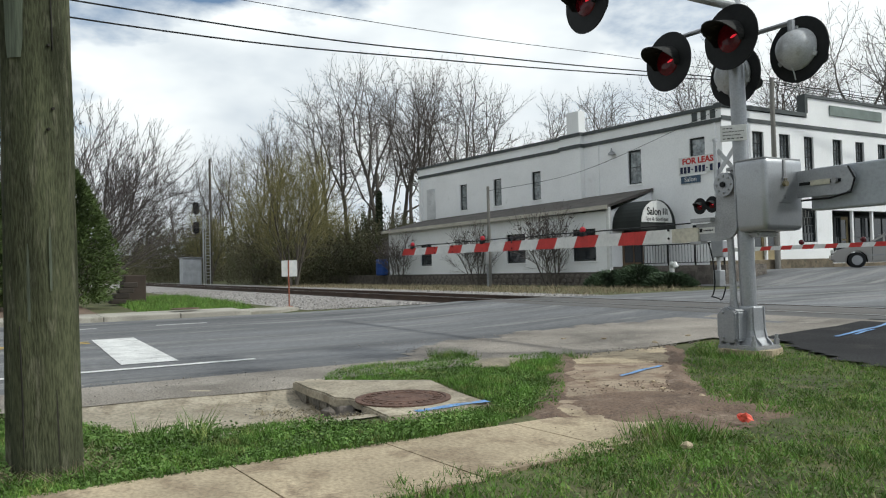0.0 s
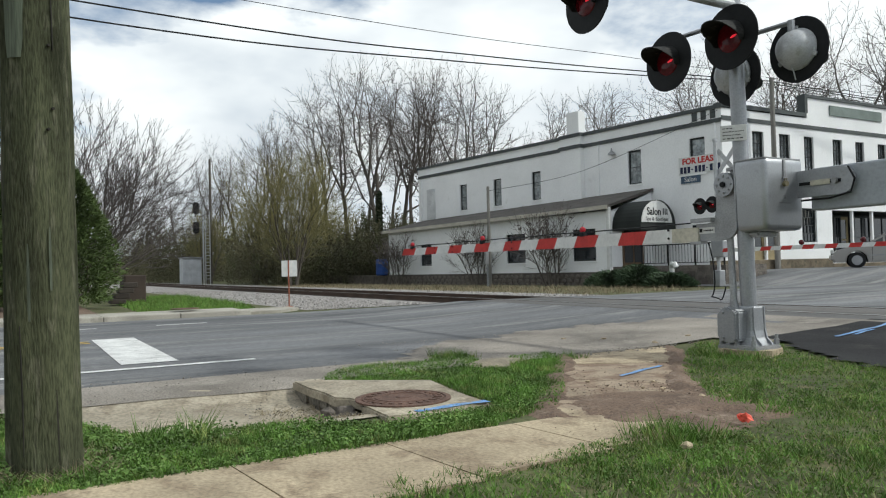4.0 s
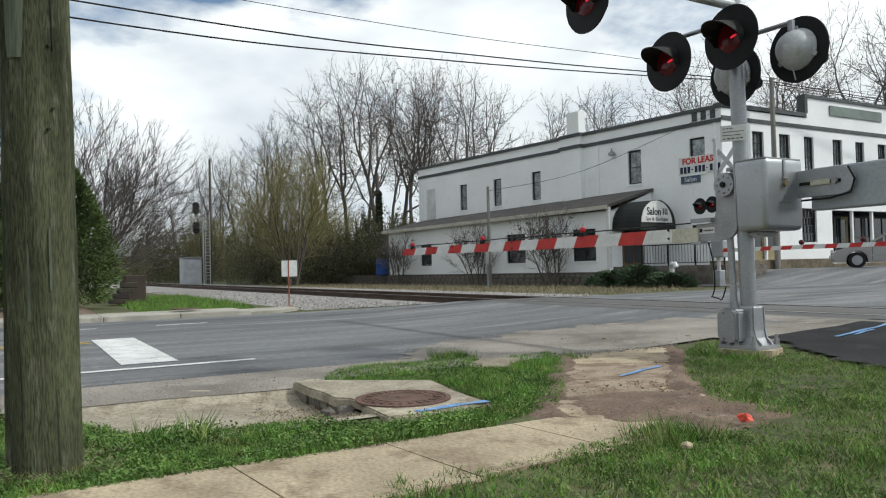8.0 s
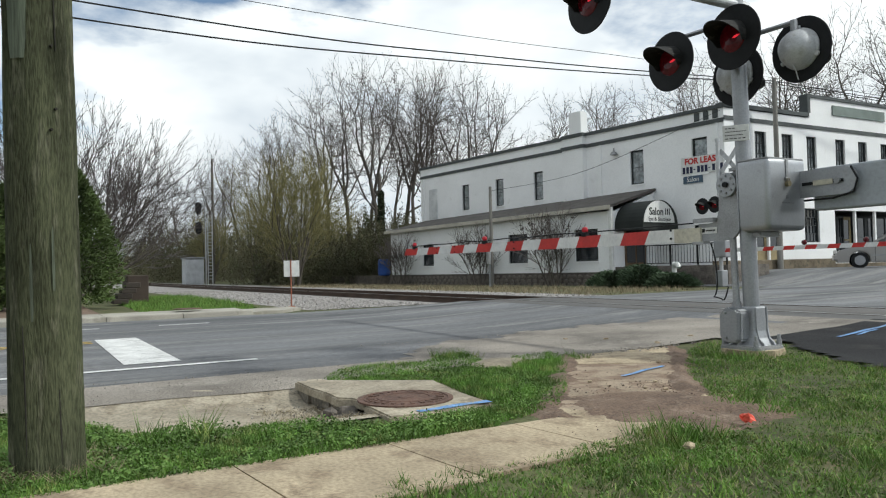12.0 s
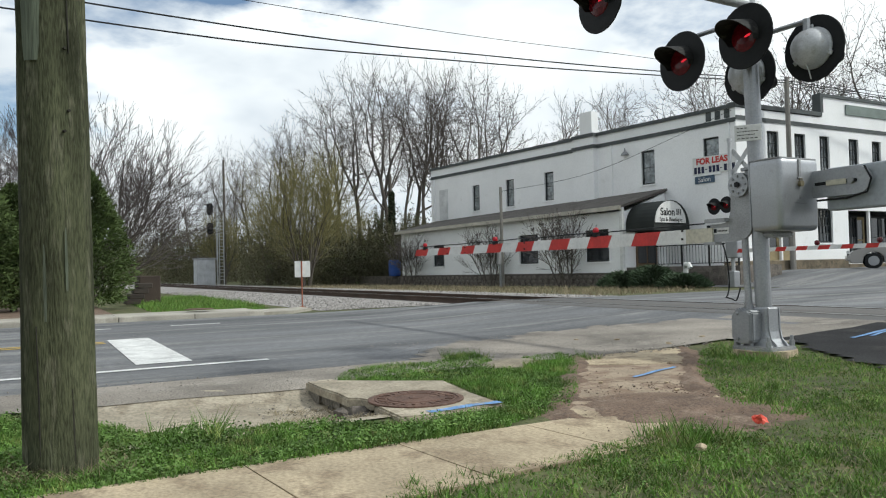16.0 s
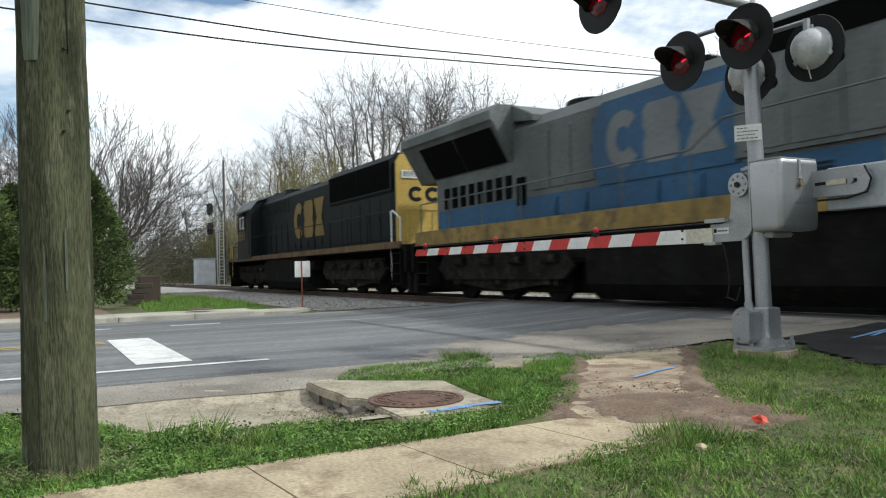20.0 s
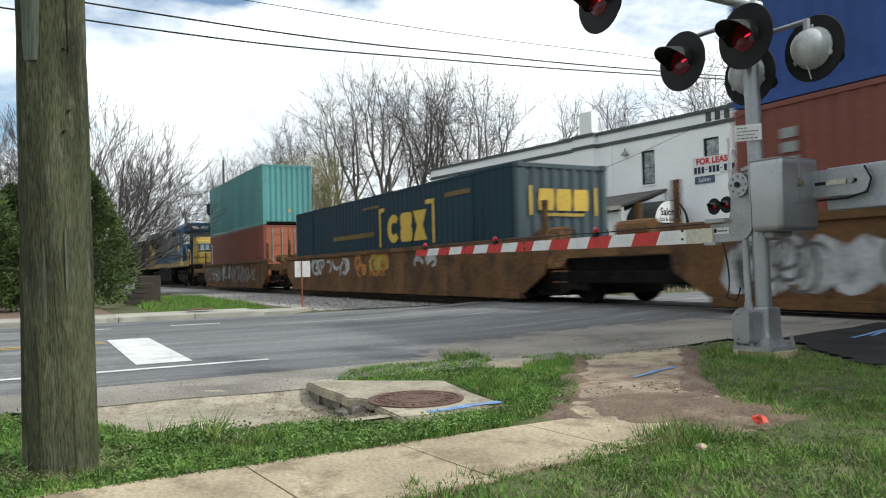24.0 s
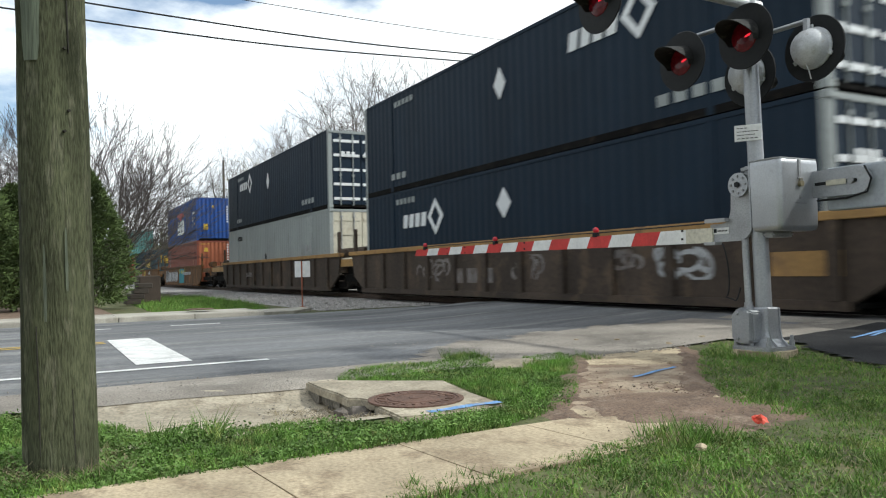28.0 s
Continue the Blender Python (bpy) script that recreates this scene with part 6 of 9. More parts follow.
for a, b in ((17.25, 18.1),):
    bm = B()
    box(bm, a, b, -1.525, -1.495, 3.1, 3.8)
    w2 = part("side_window", bm, CAB_GLASS, cab2)
    bm = B()
    box(bm, a + 0.42, b - 0.05, -1.535, -1.52, 3.15, 3.72)
    part("sliding_pane", bm, CURTAIN, w2, "pale sliding pane")
    bm = B()
    for q in ((a - 0.07, a, 3.03, 3.87), (b, b + 0.07, 3.03, 3.87), (a, b, 3.03, 3.1), (a, b, 3.8, 3.87)):
        box(bm, q[0], q[1], -1.545, -1.5, q[2], q[3])
    part("window_frame", bm, BLACK_P, cab2)
    bm = B()
    prism(bm, [(-1.5, 4.06), (-1.9, 3.9), (-1.9, 3.93), (-1.5, 4.1)], "x", a - 0.5, b + 0.15)
    part("sunshade", bm, LOCO_B, cab2)
text_mesh("7586", 0.60, LOGO_Y, cab2, facing((17.56, -1.512, 2.76), (1, 0, 0)), "cab_number", "yellow road number", wide=0.95, bold=0.018)
for y0, y1 in ((-1.3, -0.55), (-0.45, 0.45), (0.55, 1.3)):
    bm = B()
    box(bm, 19.13, 19.17, y0, y1, 3.15, 3.85)
    part("windshield", bm, CAB_GLASS, cab2)
bm = B()
prism(bm, [(-1.15, 4.0), (1.15, 4.0), (1.0, 4.4), (-1.0, 4.4)], "x", 19.15, 19.37)
brow = part("brow", bm, LOCO_B, cab2, "blue brow over the windscreens")
for y0, y1 in ((-0.95, -0.32), (0.32, 0.95)):
    bm = B()
    box(bm, 19.35, 19.41, y0, y1, 4.08, 4.32)
    nb2 = part("number_board", bm, BLACK_P, brow)
    text_mesh("7586", 0.25, WHITE_L, nb2, facing((19.413, (y0 + y1) / 2, 4.2), (0, 1, 0)), "board_number")
for y in (-0.12, 0.12):
    bm = B()
    lathe(bm, [(0.11, 0), (0.11, 0.06), (0.08, 0.07)], Matrix.Translation((19.37, y, 4.2)) @ Matrix.Rotation(radians(90), 4, "Y"), 14)
    part("headlight", bm, SILVER, brow)
bm = B()
prism(bm, [(19.17, 1.52), (20.5, 1.52), (20.62, 2.4), (20.55, 3.25), (20.35, 3.48), (19.17, 3.55)], "y", -0.78, 0.78)
bmesh.ops.bevel(bm, geom=bm.edges[:], offset=0.08, segments=2, affect="EDGES")
nose2 = part("nose", bm, LOCO_Y, second, "yellow blunt nose")
flat_shape(nose2, [(-0.66, 2.45), (0.66, 2.45), (0.66, 3.0), (-0.66, 3.0)], LOCO_B, x_end=20.64)
bars(nose2, -0.52, 2.52, 1.04, 0.4, 3, GREY_C, x_end=20.65)
bm = B()
prism(bm, [(18.35, 1.5), (19.9, 1.5), (19.9, 1.62), (19.2, 1.7), (19.2, 2.4)], "y", -1.535, -1.5)
part("step_guard", bm, LOCO_Y, second)
bm = B()
prism(bm, [(15.9, 1.82), (18.5, 1.82), (19.15, 2.40), (16.3, 2.42)], "y", -1.506, -0.95)
part("cab_skirt", bm, LOCO_DB, cab2, "grimy dark blue panel below the cab")
bm = B()
box(bm, 19.14, 19.18, -1.44, -0.98, 3.0, 3.75, 0.02)
part("corner_window", bm, CURTAIN, cab2, "pale corner window frame")
bm = B()
tube(bm, [(19.3, -1.3, 2.9), (19.9, -1.3, 2.3), (19.95, -1.3, 1.6)], 0.02, 6)
tube(bm, [(20.66, -0.5, 1.7), (20.68, -0.5, 2.55), (20.68, 0.5, 2.55), (20.66, 0.5, 1.7)], 0.02, 6)
part("nose_rail", bm, SILVER_D, nose2)
handrail(second, [(1.0, -1.48, 2.55), (10.6, -1.48, 2.6), (11.3, -1.48, 3.0), (15.6, -1.48, 3.05)], [(1.0 + 1.6 * i, -1.48) for i in range(10)], 1.5, 2.55, LOCO_G)
handrail(second, [(22.0, -1.45, 0.9), (22.0, -1.45, 2.3), (21.3, -1.46, 2.6)], [(21.2, -1.46)], 0.6, 2.6, LOCO_Y, 0.022)
handrail(second, [(22.2, -1.3, 2.5), (22.2, 1.3, 2.5)], [(22.2, y) for y in (-1.3, -0.6, 0.6, 1.3)], 1.5, 2.5, LOCO_Y)


# ---- crossing signal and gate beside the camera ----
MAST = (-5.0, 6.34)


SHELL = mat("pale weathered aluminium", (0.52, 0.53, 0.54), 0.5, 0.35, var=0.14, scale=5, fine=60, bump=0.1, second=(0.40, 0.39, 0.37), amount=0.4)


HOOD = mat("faded black visor paint", (0.022, 0.022, 0.021), 0.75, var=0.4, scale=7, bump=0.1, second=(0.085, 0.08, 0.07), amount=0.4, spec=0.3, stretch=(1, 0.4, 1))


def lamp_unit(parent, x, y, z, face, lit):
    """Flasher lamp: background disc, hood, lens, housing bowl. face: +1 looks to -Y, -1 to +Y."""
    m = Matrix.Translation((x, y, z)) @ Matrix.Rotation(radians(90 if face > 0 else -90), 4, "X")
    bm = B()
    lathe(bm, [(0.10, 0.0), (0.312, 0.0), (0.317, 0.01), (0.312, 0.018), (0.155, 0.02)], m, 40)
    disc = part("background_disc", bm, BLACK_P, parent, "round black background disc")
    bm = B()
    lathe(bm, [(0.20, 0.0), (0.20, -0.018), (0.188, -0.028), (0.186, -0.05), (0.172, -0.10), (0.145, -0.145), (0.10, -0.18), (0.05, -0.198), (0.0, -0.203)], m, 32)
    bmesh.ops.recalc_face_normals(bm, faces=bm.faces[:])
    part("housing", bm, SHELL if face < 0 else BLACK_P, disc, "silver lamp housing" if face < 0 else "", smooth=True)
    if face < 0:
        for a in (25, 150, 270):
            bm = B()
            box(bm, 0.175, 0.225, -0.022, 0.022, -0.034, -0.012, 0.006, m @ Matrix.Rotation(radians(a), 4, "Z"))
            part("clip", bm, SHELL, disc)
        bm = B()
        tube(bm, [m @ Vector((0.0, 0.30, -0.05)), m @ Vector((0.0, 0.22, -0.08)), m @ Vector((0.0, 0.17, -0.12))], 0.006, 6)
        part("lead_wire", bm, SHELL, disc)
    bm = B()
    lathe(bm, [(0.15, 0.02), (0.14, 0.03), (0.08, 0.045), (0.02, 0.05)], m, 28)
    part("lens", bm, RED_LENS, disc, "red round lens")
    if lit:
        bm = B()
        lathe(bm, [(0.035, 0.045), (0.028, 0.055), (0.008, 0.058)], m @ Matrix.Translation((0.06, -0.01, 0)) @ Matrix.Rotation(radians(15), 4, "Z") @ Matrix.Diagonal((1.15, 0.32, 1, 1)), 16)
        part("filament_glow", bm, RED_GLOW, disc, "bright red glow in the lens")
    bm = B()
    n = 24
    inner, outer = [], []
    for i in range(n + 1):
        a = radians(-25 + 230 * i / n)
        reach = 0.34 * (0.36 + 0.64 * max(0, math.sin(a)) ** 0.7) if math.sin(a) > 0 else 0.12 + 0.1 * math.sin(a)
        for lst, r in ((inner, 0.157), (outer, 0.165)):
            lst.append((bm.verts.new(m @ Vector((r * math.cos(a), r * math.sin(a), 0.015))), bm.verts.new(m @ Vector((r * 1.02 * math.cos(a), r * 1.02 * math.sin(a) - 0.055 * max(0, math.sin(a)), reach)))))
    for i in range(n):
        bm.faces.new((inner[i][0], inner[i + 1][0], inner[i + 1][1], inner[i][1]))
        bm.faces.new((outer[i][0], outer[i][1], outer[i + 1][1], outer[i + 1][0]))
        bm.faces.new((inner[i][1], inner[i + 1][1], outer[i + 1][1], outer[i][1]))
    part("hood", bm, HOOD, disc, "weathered black visor hood")
    return disc


signal = thing("crossing_signal", "silver railway crossing signal mast with red flashers and gate mechanism", "crossing signal")
bm = B()
rod(bm, (*MAST, 0.45), (MAST[0] - 0.03, MAST[1] - 0.055, 3.62), 0.078, 0.074, 24)
part("mast", bm, SILVER, signal, smooth=False)
bm = B()
rod(bm, (MAST[0] - 0.105, MAST[1] - 0.09, 0.5), (MAST[0] - 0.15, MAST[1] - 0.06, 1.25), 0.034, n=14)
part("conduit", bm, SILVER_D, signal, "grey conduit pipe")
bm = B()
rings = []
for z, w in ((0.10, 0.165), (0.125, 0.14), (0.17, 0.118), (0.24, 0.105), (0.46, 0.097), (0.475, 0.09)):
    rings.append([bm.verts.new((MAST[0] + 0.01 + x, MAST[1] + 0.005 + y, z)) for x, y in rounded(-w, w, -w, w, (0.04, 0.04, 0.04, 0.04), 4)])
for lo_, hi_ in zip(rings[:-1], rings[1:]):
    for i in range(len(lo_)):
        bm.faces.new((lo_[i], lo_[(i + 1) % len(lo_)], hi_[(i + 1) % len(lo_)], hi_[i]))
bm.faces.new(rings[-1])
jb = part("junction_box_base", bm, SILVER, signal, "cast silver junction box base")
for y in (-0.085, 0.068):
    bm = B()
    prism(bm, [(MAST[0] + 0.105, 0.10), (MAST[0] + 0.20, 0.10), (MAST[0] + 0.19, 0.125), (MAST[0] + 0.14, 0.17), (MAST[0] + 0.12, 0.26), (MAST[0] + 0.115, 0.47), (MAST[0] + 0.10, 0.47), (MAST[0] + 0.10, 0.12)], "y", MAST[1] + y, MAST[1] + y + 0.018)
    part("base_rib", bm, SILVER, jb)
FACE_M = Matrix.Translation((MAST[0] - 0.085, MAST[1] - 0.10, 0.0)) @ Matrix.Rotation(radians(-6), 4, "Z")
bm = B()
body_o = [(-0.135, 0.17), (-0.10, 0.12), (0.09, 0.12), (0.125, 0.15), (0.125, 0.425), (0.10, 0.45), (0.02, 0.45), (-0.03, 0.48), (-0.075, 0.455), (-0.11, 0.425), (-0.135, 0.40)]
prism(bm, body_o, "y", -0.10, 0.08, FACE_M)
bmesh.ops.bevel(bm, geom=bm.edges[:], offset=0.012, segments=2, affect="EDGES")
part("junction_box", bm, SILVER, jb, "silver cast terminal box", smooth=False)
bm = B()
prism(bm, [(x * 0.93 - 0.004, 0.30 + (z - 0.30) * 0.94) for x, z in body_o], "y", -0.122, -0.098, FACE_M)
bmesh.ops.bevel(bm, geom=bm.edges[:], offset=0.008, segments=2, affect="EDGES")
part("box_cover", bm, SILVER, jb)
for x, z in ((-0.04, 0.165), (-0.045, 0.415)):
    bm = B()
    rod(bm, FACE_M @ Vector((x, -0.115, z)), FACE_M @ Vector((x, -0.142, z)), 0.017, 0.012, n=10)
    part("cover_bolt", bm, SILVER_D, jb)
for x, z in ((-0.10, 0.115), (0.075, 0.11)):
    bm = B()
    box(bm, x - 0.018, x + 0.018, -0.09, -0.05, z - 0.03, z + 0.02, 0.006, FACE_M)
    part("hinge_lug", bm, SILVER_D, jb)
bm = B()
rod(bm, (MAST[0] - 0.10, MAST[1] - 0.09, 0.44), (MAST[0] - 0.105, MAST[1] - 0.09, 0.485), 0.05, n=16)
rod(bm, (MAST[0] - 0.105, MAST[1] - 0.09, 0.485), (MAST[0] - 0.108, MAST[1] - 0.09, 0.525), 0.042, n=8)
part("conduit_hub", bm, SILVER_D, jb, "threaded conduit hub")
bm = B()
prism(bm, rounded(MAST[0] - 0.235, MAST[0] + 0.22, MAST[1] - 0.22, MAST[1] + 0.20, (0.05, 0.05, 0.05, 0.05)), "z", 0.06, 0.10)
bmesh.ops.bevel(bm, geom=[e for e in bm.edges if min(v.co.z for v in e.verts) > 0.09], offset=0.012, segments=2, affect="EDGES")
part("base_flange", bm, SILVER_D, signal)
for x in (-0.195, 0.18):
    for y in (-0.18, 0.16):
        bm = B()
        rod(bm, (MAST[0] + x, MAST[1] + y, 0.09), (MAST[0] + x, MAST[1] + y, 0.20), 0.016, n=10)
        rod(bm, (MAST[0] + x, MAST[1] + y, 0.10), (MAST[0] + x, MAST[1] + y, 0.155), 0.028, 0.026, n=6)
        part("anchor_bolt", bm, SILVER_D, signal)
bm = B()
prism(bm, [(MAST[0] + 0.30 * math.cos(2 * math.pi * i / 24) * (1 + 0.06 * math.sin(5 * i)), MAST[1] + 0.29 * math.sin(2 * math.pi * i / 24) * (1 + 0.06 * math.cos(3 * i))) for i in range(24)], "z", -0.2, 0.062)
part("footing", bm, CONCRETE, signal, "rough concrete footing")
# crossarms and lamps
bm = B()
rod(bm, (-5.78, 6.24, 3.36), (-4.9, 6.26, 3.34), 0.024, n=10)
rod(bm, (-5.74, 6.22, 3.36), (-5.74, 6.19, 3.15), 0.028, n=8)
rod(bm, (-4.91, 6.22, 3.34), (-4.91, 6.19, 3.15), 0.028, n=8)
part("front_crossarm", bm, SILVER, signal)
bm = B()
rod(bm, (-5.25, 6.42, 3.20), (-4.50, 6.46, 3.20), 0.024, n=10)
rod(bm, (-4.51, 6.46, 3.22), (-4.51, 6.46, 3.0), 0.034, n=8)
rod(bm, (-5.25, 6.44, 3.22), (-5.25, 6.46, 2.9), 0.028, n=8)
part("back_crossarm", bm, SILVER, signal)
lamp_unit(signal, -5.74, 6.12, 3.09, 1, True)
lamp_unit(signal, -4.91, 6.10, 3.12, 1, True)
lamp_unit(signal, -5.25, 6.55, 2.87, -1, False)
lamp_unit(signal, -4.51, 6.55, 2.95, -1, False)
bm = B()
rod(bm, (MAST[0] - 0.02, MAST[1] + 0.1, 3.50), (MAST[0] - 0.02, 4.75, 3.52), 0.055, n=16)
part("bracket_arm", bm, SHELL, signal, "pale bracket arm")
bm = B()
rod(bm, (-5.75, 4.98, 3.75), (-4.3, 4.98, 3.75), 0.026, n=10)
lathe(bm, [(0.09, -0.12), (0.09, 0.12), (0.06, 0.14)], Matrix.Translation((-5.02, 5.0, 3.58)), 14)
part("upper_crossarm", bm, SILVER, signal)
lamp_unit(signal, -5.62, 4.90, 3.52, 1, True)
lamp_unit(signal, -4.4, 4.90, 3.52, 1, False)
# sign plate
bm = B()
pm = Matrix.Translation((MAST[0] + 0.0, MAST[1] - 0.145, 2.20)) @ Matrix.Rotation(radians(35), 4, "Z")
box(bm, -0.125, 0.125, -0.006, 0.006, -0.08, 0.08, 0.004, pm)
plate = part("sign_plate", bm, WHITE_R, signal, "small white notice plate")
for k, (n_, w_) in enumerate(((3, 0.1), (14, 0.2), (12, 0.17), (5, 0.2))):
    bm = B()
    for i in range(n_):
        x = -0.10 + w_ * i / n_
        box(bm, x, x + w_ / n_ * 0.7, -0.009, -0.005, 0.044 - 0.034 * k, 0.052 - 0.034 * k, 0, pm)
    part("printed_line", bm, BLACK_P, plate)
# mechanism housing
bm = B()
levels = [(1.215, 0.045), (1.222, 0.02), (1.24, 0.006), (1.27, 0.0), (1.85, -0.006), (1.895, -0.004), (1.903, 0.004)]
rings = []
for z, d in levels:
    rings.append([bm.verts.new((x, y, z)) for x, y in rounded(-4.985 + d, -4.652 - d, 6.185 + d, 6.745 - d, (0.012, 0.055, 0.03, 0.012))])
for lo_, hi_ in zip(rings[:-1], rings[1:]):
    for i in range(len(lo_)):
        bm.faces.new((lo_[i], lo_[(i + 1) % len(lo_)], hi_[(i + 1) % len(lo_)], hi_[i]))
bm.faces.new(rings[0][::-1])
bm.faces.new(rings[-1])
MECH = mat("smooth aluminium casting", (0.40, 0.41, 0.425), 0.36, 0.75, var=0.08, scale=3, fine=70, bump=0.05, second=(0.34, 0.345, 0.35), amount=0.3)
mech = part("mechanism_box", bm, MECH, signal, "grey metal gate mechanism box", smooth=True)
bm = B()
prism(bm, rounded(-5.0, -4.655, 6.18, 6.75, (0.012, 0.05, 0.03, 0.012)), "z", 1.905, 1.917)
part("box_lid", bm, SILVER_D, mech)
bm = B()
box(bm, -5.004, -4.984, 6.176, 6.196, 1.23, 1.91, 0.006)
part("hinge_edge", bm, SILVER, mech, "bright hinge edge")
bm = B()
prism(bm, [(-5.14, 6.24), (-4.99, 6.18), (-4.99, 6.30), (-5.12, 6.30)], "z", 1.835, 1.868)
part("top_bracket", bm, SILVER_D, mech)
bm = B()
prism(bm, [(-5.04, 6.30), (-4.82, 6.28), (-4.78, 6.55), (-4.98, 6.56)], "z", 1.16, 1.215)
bmesh.ops.bevel(bm, geom=bm.edges[:], offset=0.02, segments=2, affect="EDGES")
part("mechanism_clamp", bm, SILVER_D, mech, "dark clamp below the box")
bm = B()
box(bm, -4.66, -4.636, 6.445, 6.48, 1.73, 1.90, 0.004)
box(bm, -4.66, -4.632, 6.43, 6.495, 1.71, 1.73, 0.004)
hasp = part("hasp", bm, SILVER_D, mech, "steel hasp")
bm = B()
rod(bm, (-4.65, 6.462, 1.665), (-4.615, 6.462, 1.665), 0.028, n=14)
tube(bm, [(-4.63, 6.446, 1.67), (-4.63, 6.446, 1.715), (-4.63, 6.478, 1.715), (-4.63, 6.478, 1.67)], 0.005, 6)
part("padlock", bm, mat("dull brass", (0.30, 0.26, 0.17), 0.45, 0.7), hasp, "round padlock")
bm = B()
for i in range(14):
    box(bm, -4.654, -4.646, 6.385 + 0.0125 * i, 6.393 + 0.0125 * i, 1.476, 1.484)
box(bm, -4.654, -4.646, 6.45, 6.48, 1.52, 1.555)
part("printed_line", bm, SILVER_D, mech)
bm = B()
box(bm, -5.10, -4.98, 6.24, 6.30, 1.28, 1.88, 0.01)
part("mount_plate", bm, SILVER_D, mech)
bm = B()
rod(bm, (-5.18, 6.22, 1.70), (-4.9, 6.45, 1.70), 0.06, n=14)
part("main_shaft", bm, SILVER_D, mech)
# gate arm bracket: disc, bent plate, arm
bm = B()
rod(bm, (-5.14, 6.19, 1.70), (-5.14, 6.235, 1.70), 0.12, n=28)
hub = part("pivot_disc", bm, SILVER, signal, "bolted silver pivot disc")
for i in range(8):
    a = 2 * math.pi * i / 8
    bm = B()
    rod(bm, (-5.14 + 0.085 * math.cos(a), 6.19, 1.70 + 0.085 * math.sin(a)), (-5.14 + 0.085 * math.cos(a), 6.178, 1.70 + 0.085 * math.sin(a)), 0.013, n=6)
    part("disc_bolt", bm, SILVER_D, hub)
bm = B()
rod(bm, (-5.14, 6.19, 1.70), (-5.14, 6.165, 1.70), 0.028, n=10)
part("pivot_bolt", bm, BLACK_P, hub)
bm = B()
jay = [(-5.14 + 0.125 * math.cos(radians(a)), 1.70 + 0.125 * math.sin(radians(a))) for a in range(0, 181, 15)]
jay += [(-5.275, 1.45), (-5.30, 1.375), (-5.345, 1.335), (-5.40, 1.325), (-5.54, 1.325), (-5.54, 1.14), (-5.22, 1.14)]
jay += [(-5.19 + 0.17 * math.cos(radians(a)), 1.30 + 0.16 * math.sin(radians(a))) for a in range(-80, 1, 16)]
prism(bm, jay, "y", 6.235, 6.265)
part("gate_bracket", bm, SILVER_D, signal, "bent grey gate bracket")
bm = B()
box(bm, -5.56, -5.30, 6.17, 6.235, 1.34, 1.38)
part("clamp", bm, SILVER_D, signal)
bm = B()
box(bm, -5.55, -5.40, 6.14, 6.235, 1.11, 1.14)
part("clamp", bm, SILVER_D, signal)
bm = B()
box(bm, -5.50, -5.30, 6.228, 6.234, 1.22, 1.285)
dec = part("decal", bm, WHITE_R, signal, "white maker's decal")
bm = B()
for i in range(7):
    box(bm, -5.44 + 0.018 * i, -5.43 + 0.018 * i, 6.224, 6.228, 1.245, 1.26)
box(bm, -5.49, -5.455, 6.224, 6.228, 1.235, 1.275)
part("printed_line", bm, BLACK_P, dec)
arm_y0, arm_y1 = 6.21, 6.235
edges = [-5.5, -5.86, -6.27] + [-6.27 - 0.405 * i for i in range(1, 16)]
edges[-1] = -12.42
gate = thing("gate_arm", "lowered red and white striped crossing gate arm", "gate arm")
for k, (a, b) in enumerate(zip(edges[:-1], edges[1:])):
    hgt = lambda x: 0.078 - 0.02 * (-5.5 - x) / 6.9
    mid = lambda x: 1.212 + 0.0042 * (-5.5 - x)
    sl = 0.08
    sa, sb_ = (0 if k < 2 else sl), (0 if k < 1 else sl)
    ha, hb = hgt(a), hgt(b)
    bm = B()
    prism(bm, [(a - sa * 0.5, mid(a) - ha), (a + sa * 0.5, mid(a) + ha), (b + sb_ * 0.5, mid(b) + hb), (b - sb_ * 0.5, mid(b) - hb)], "y", arm_y0 - 0.001 * (k % 2), arm_y1)
    part("stripe", bm, mat("cream fibreglass", (0.55, 0.52, 0.42), 0.6) if k == 0 else WHITE_R if k % 2 else RED_R, gate, ("cream butt end" if k == 0 else "white stripe" if k % 2 else "red stripe"))
for x in (-7.35, -9.7, -12.05):
    bm = B()
    bmesh.ops.create_uvsphere(bm, u_segments=12, v_segments=8, radius=0.04, matrix=Matrix.Translation((x, 6.22, 1.37)))
    al = part("arm_lamp", bm, mat("arm lamp red", (0.40, 0.02, 0.03), 0.2, emit=0.10), gate, "red lamp on the arm")
    bm = B()
    box(bm, x - 0.04, x + 0.04, 6.19, 6.25, 1.285, 1.34, 0.01)
    part("lamp_base", bm, BLACK_P, al)
for x in (-5.9, -8.9, -10.6, -11.2):
    bm = B()
    for z in (1.19, 1.28):
        rod(bm, (x, 6.205, z), (x, 6.195, z), 0.014, n=6)
    part("bolt", bm, BLACK_P, gate)
bm = B()
pts = [(-5.6, 6.22, 1.34)] + [(-7.3 - 0.6 * i, 6.22, 1.335 + 0.01 * (i % 2)) for i in range(9)]
tube(bm, pts, 0.008, 5)
part("lamp_cable", bm, BLACK_P, gate)
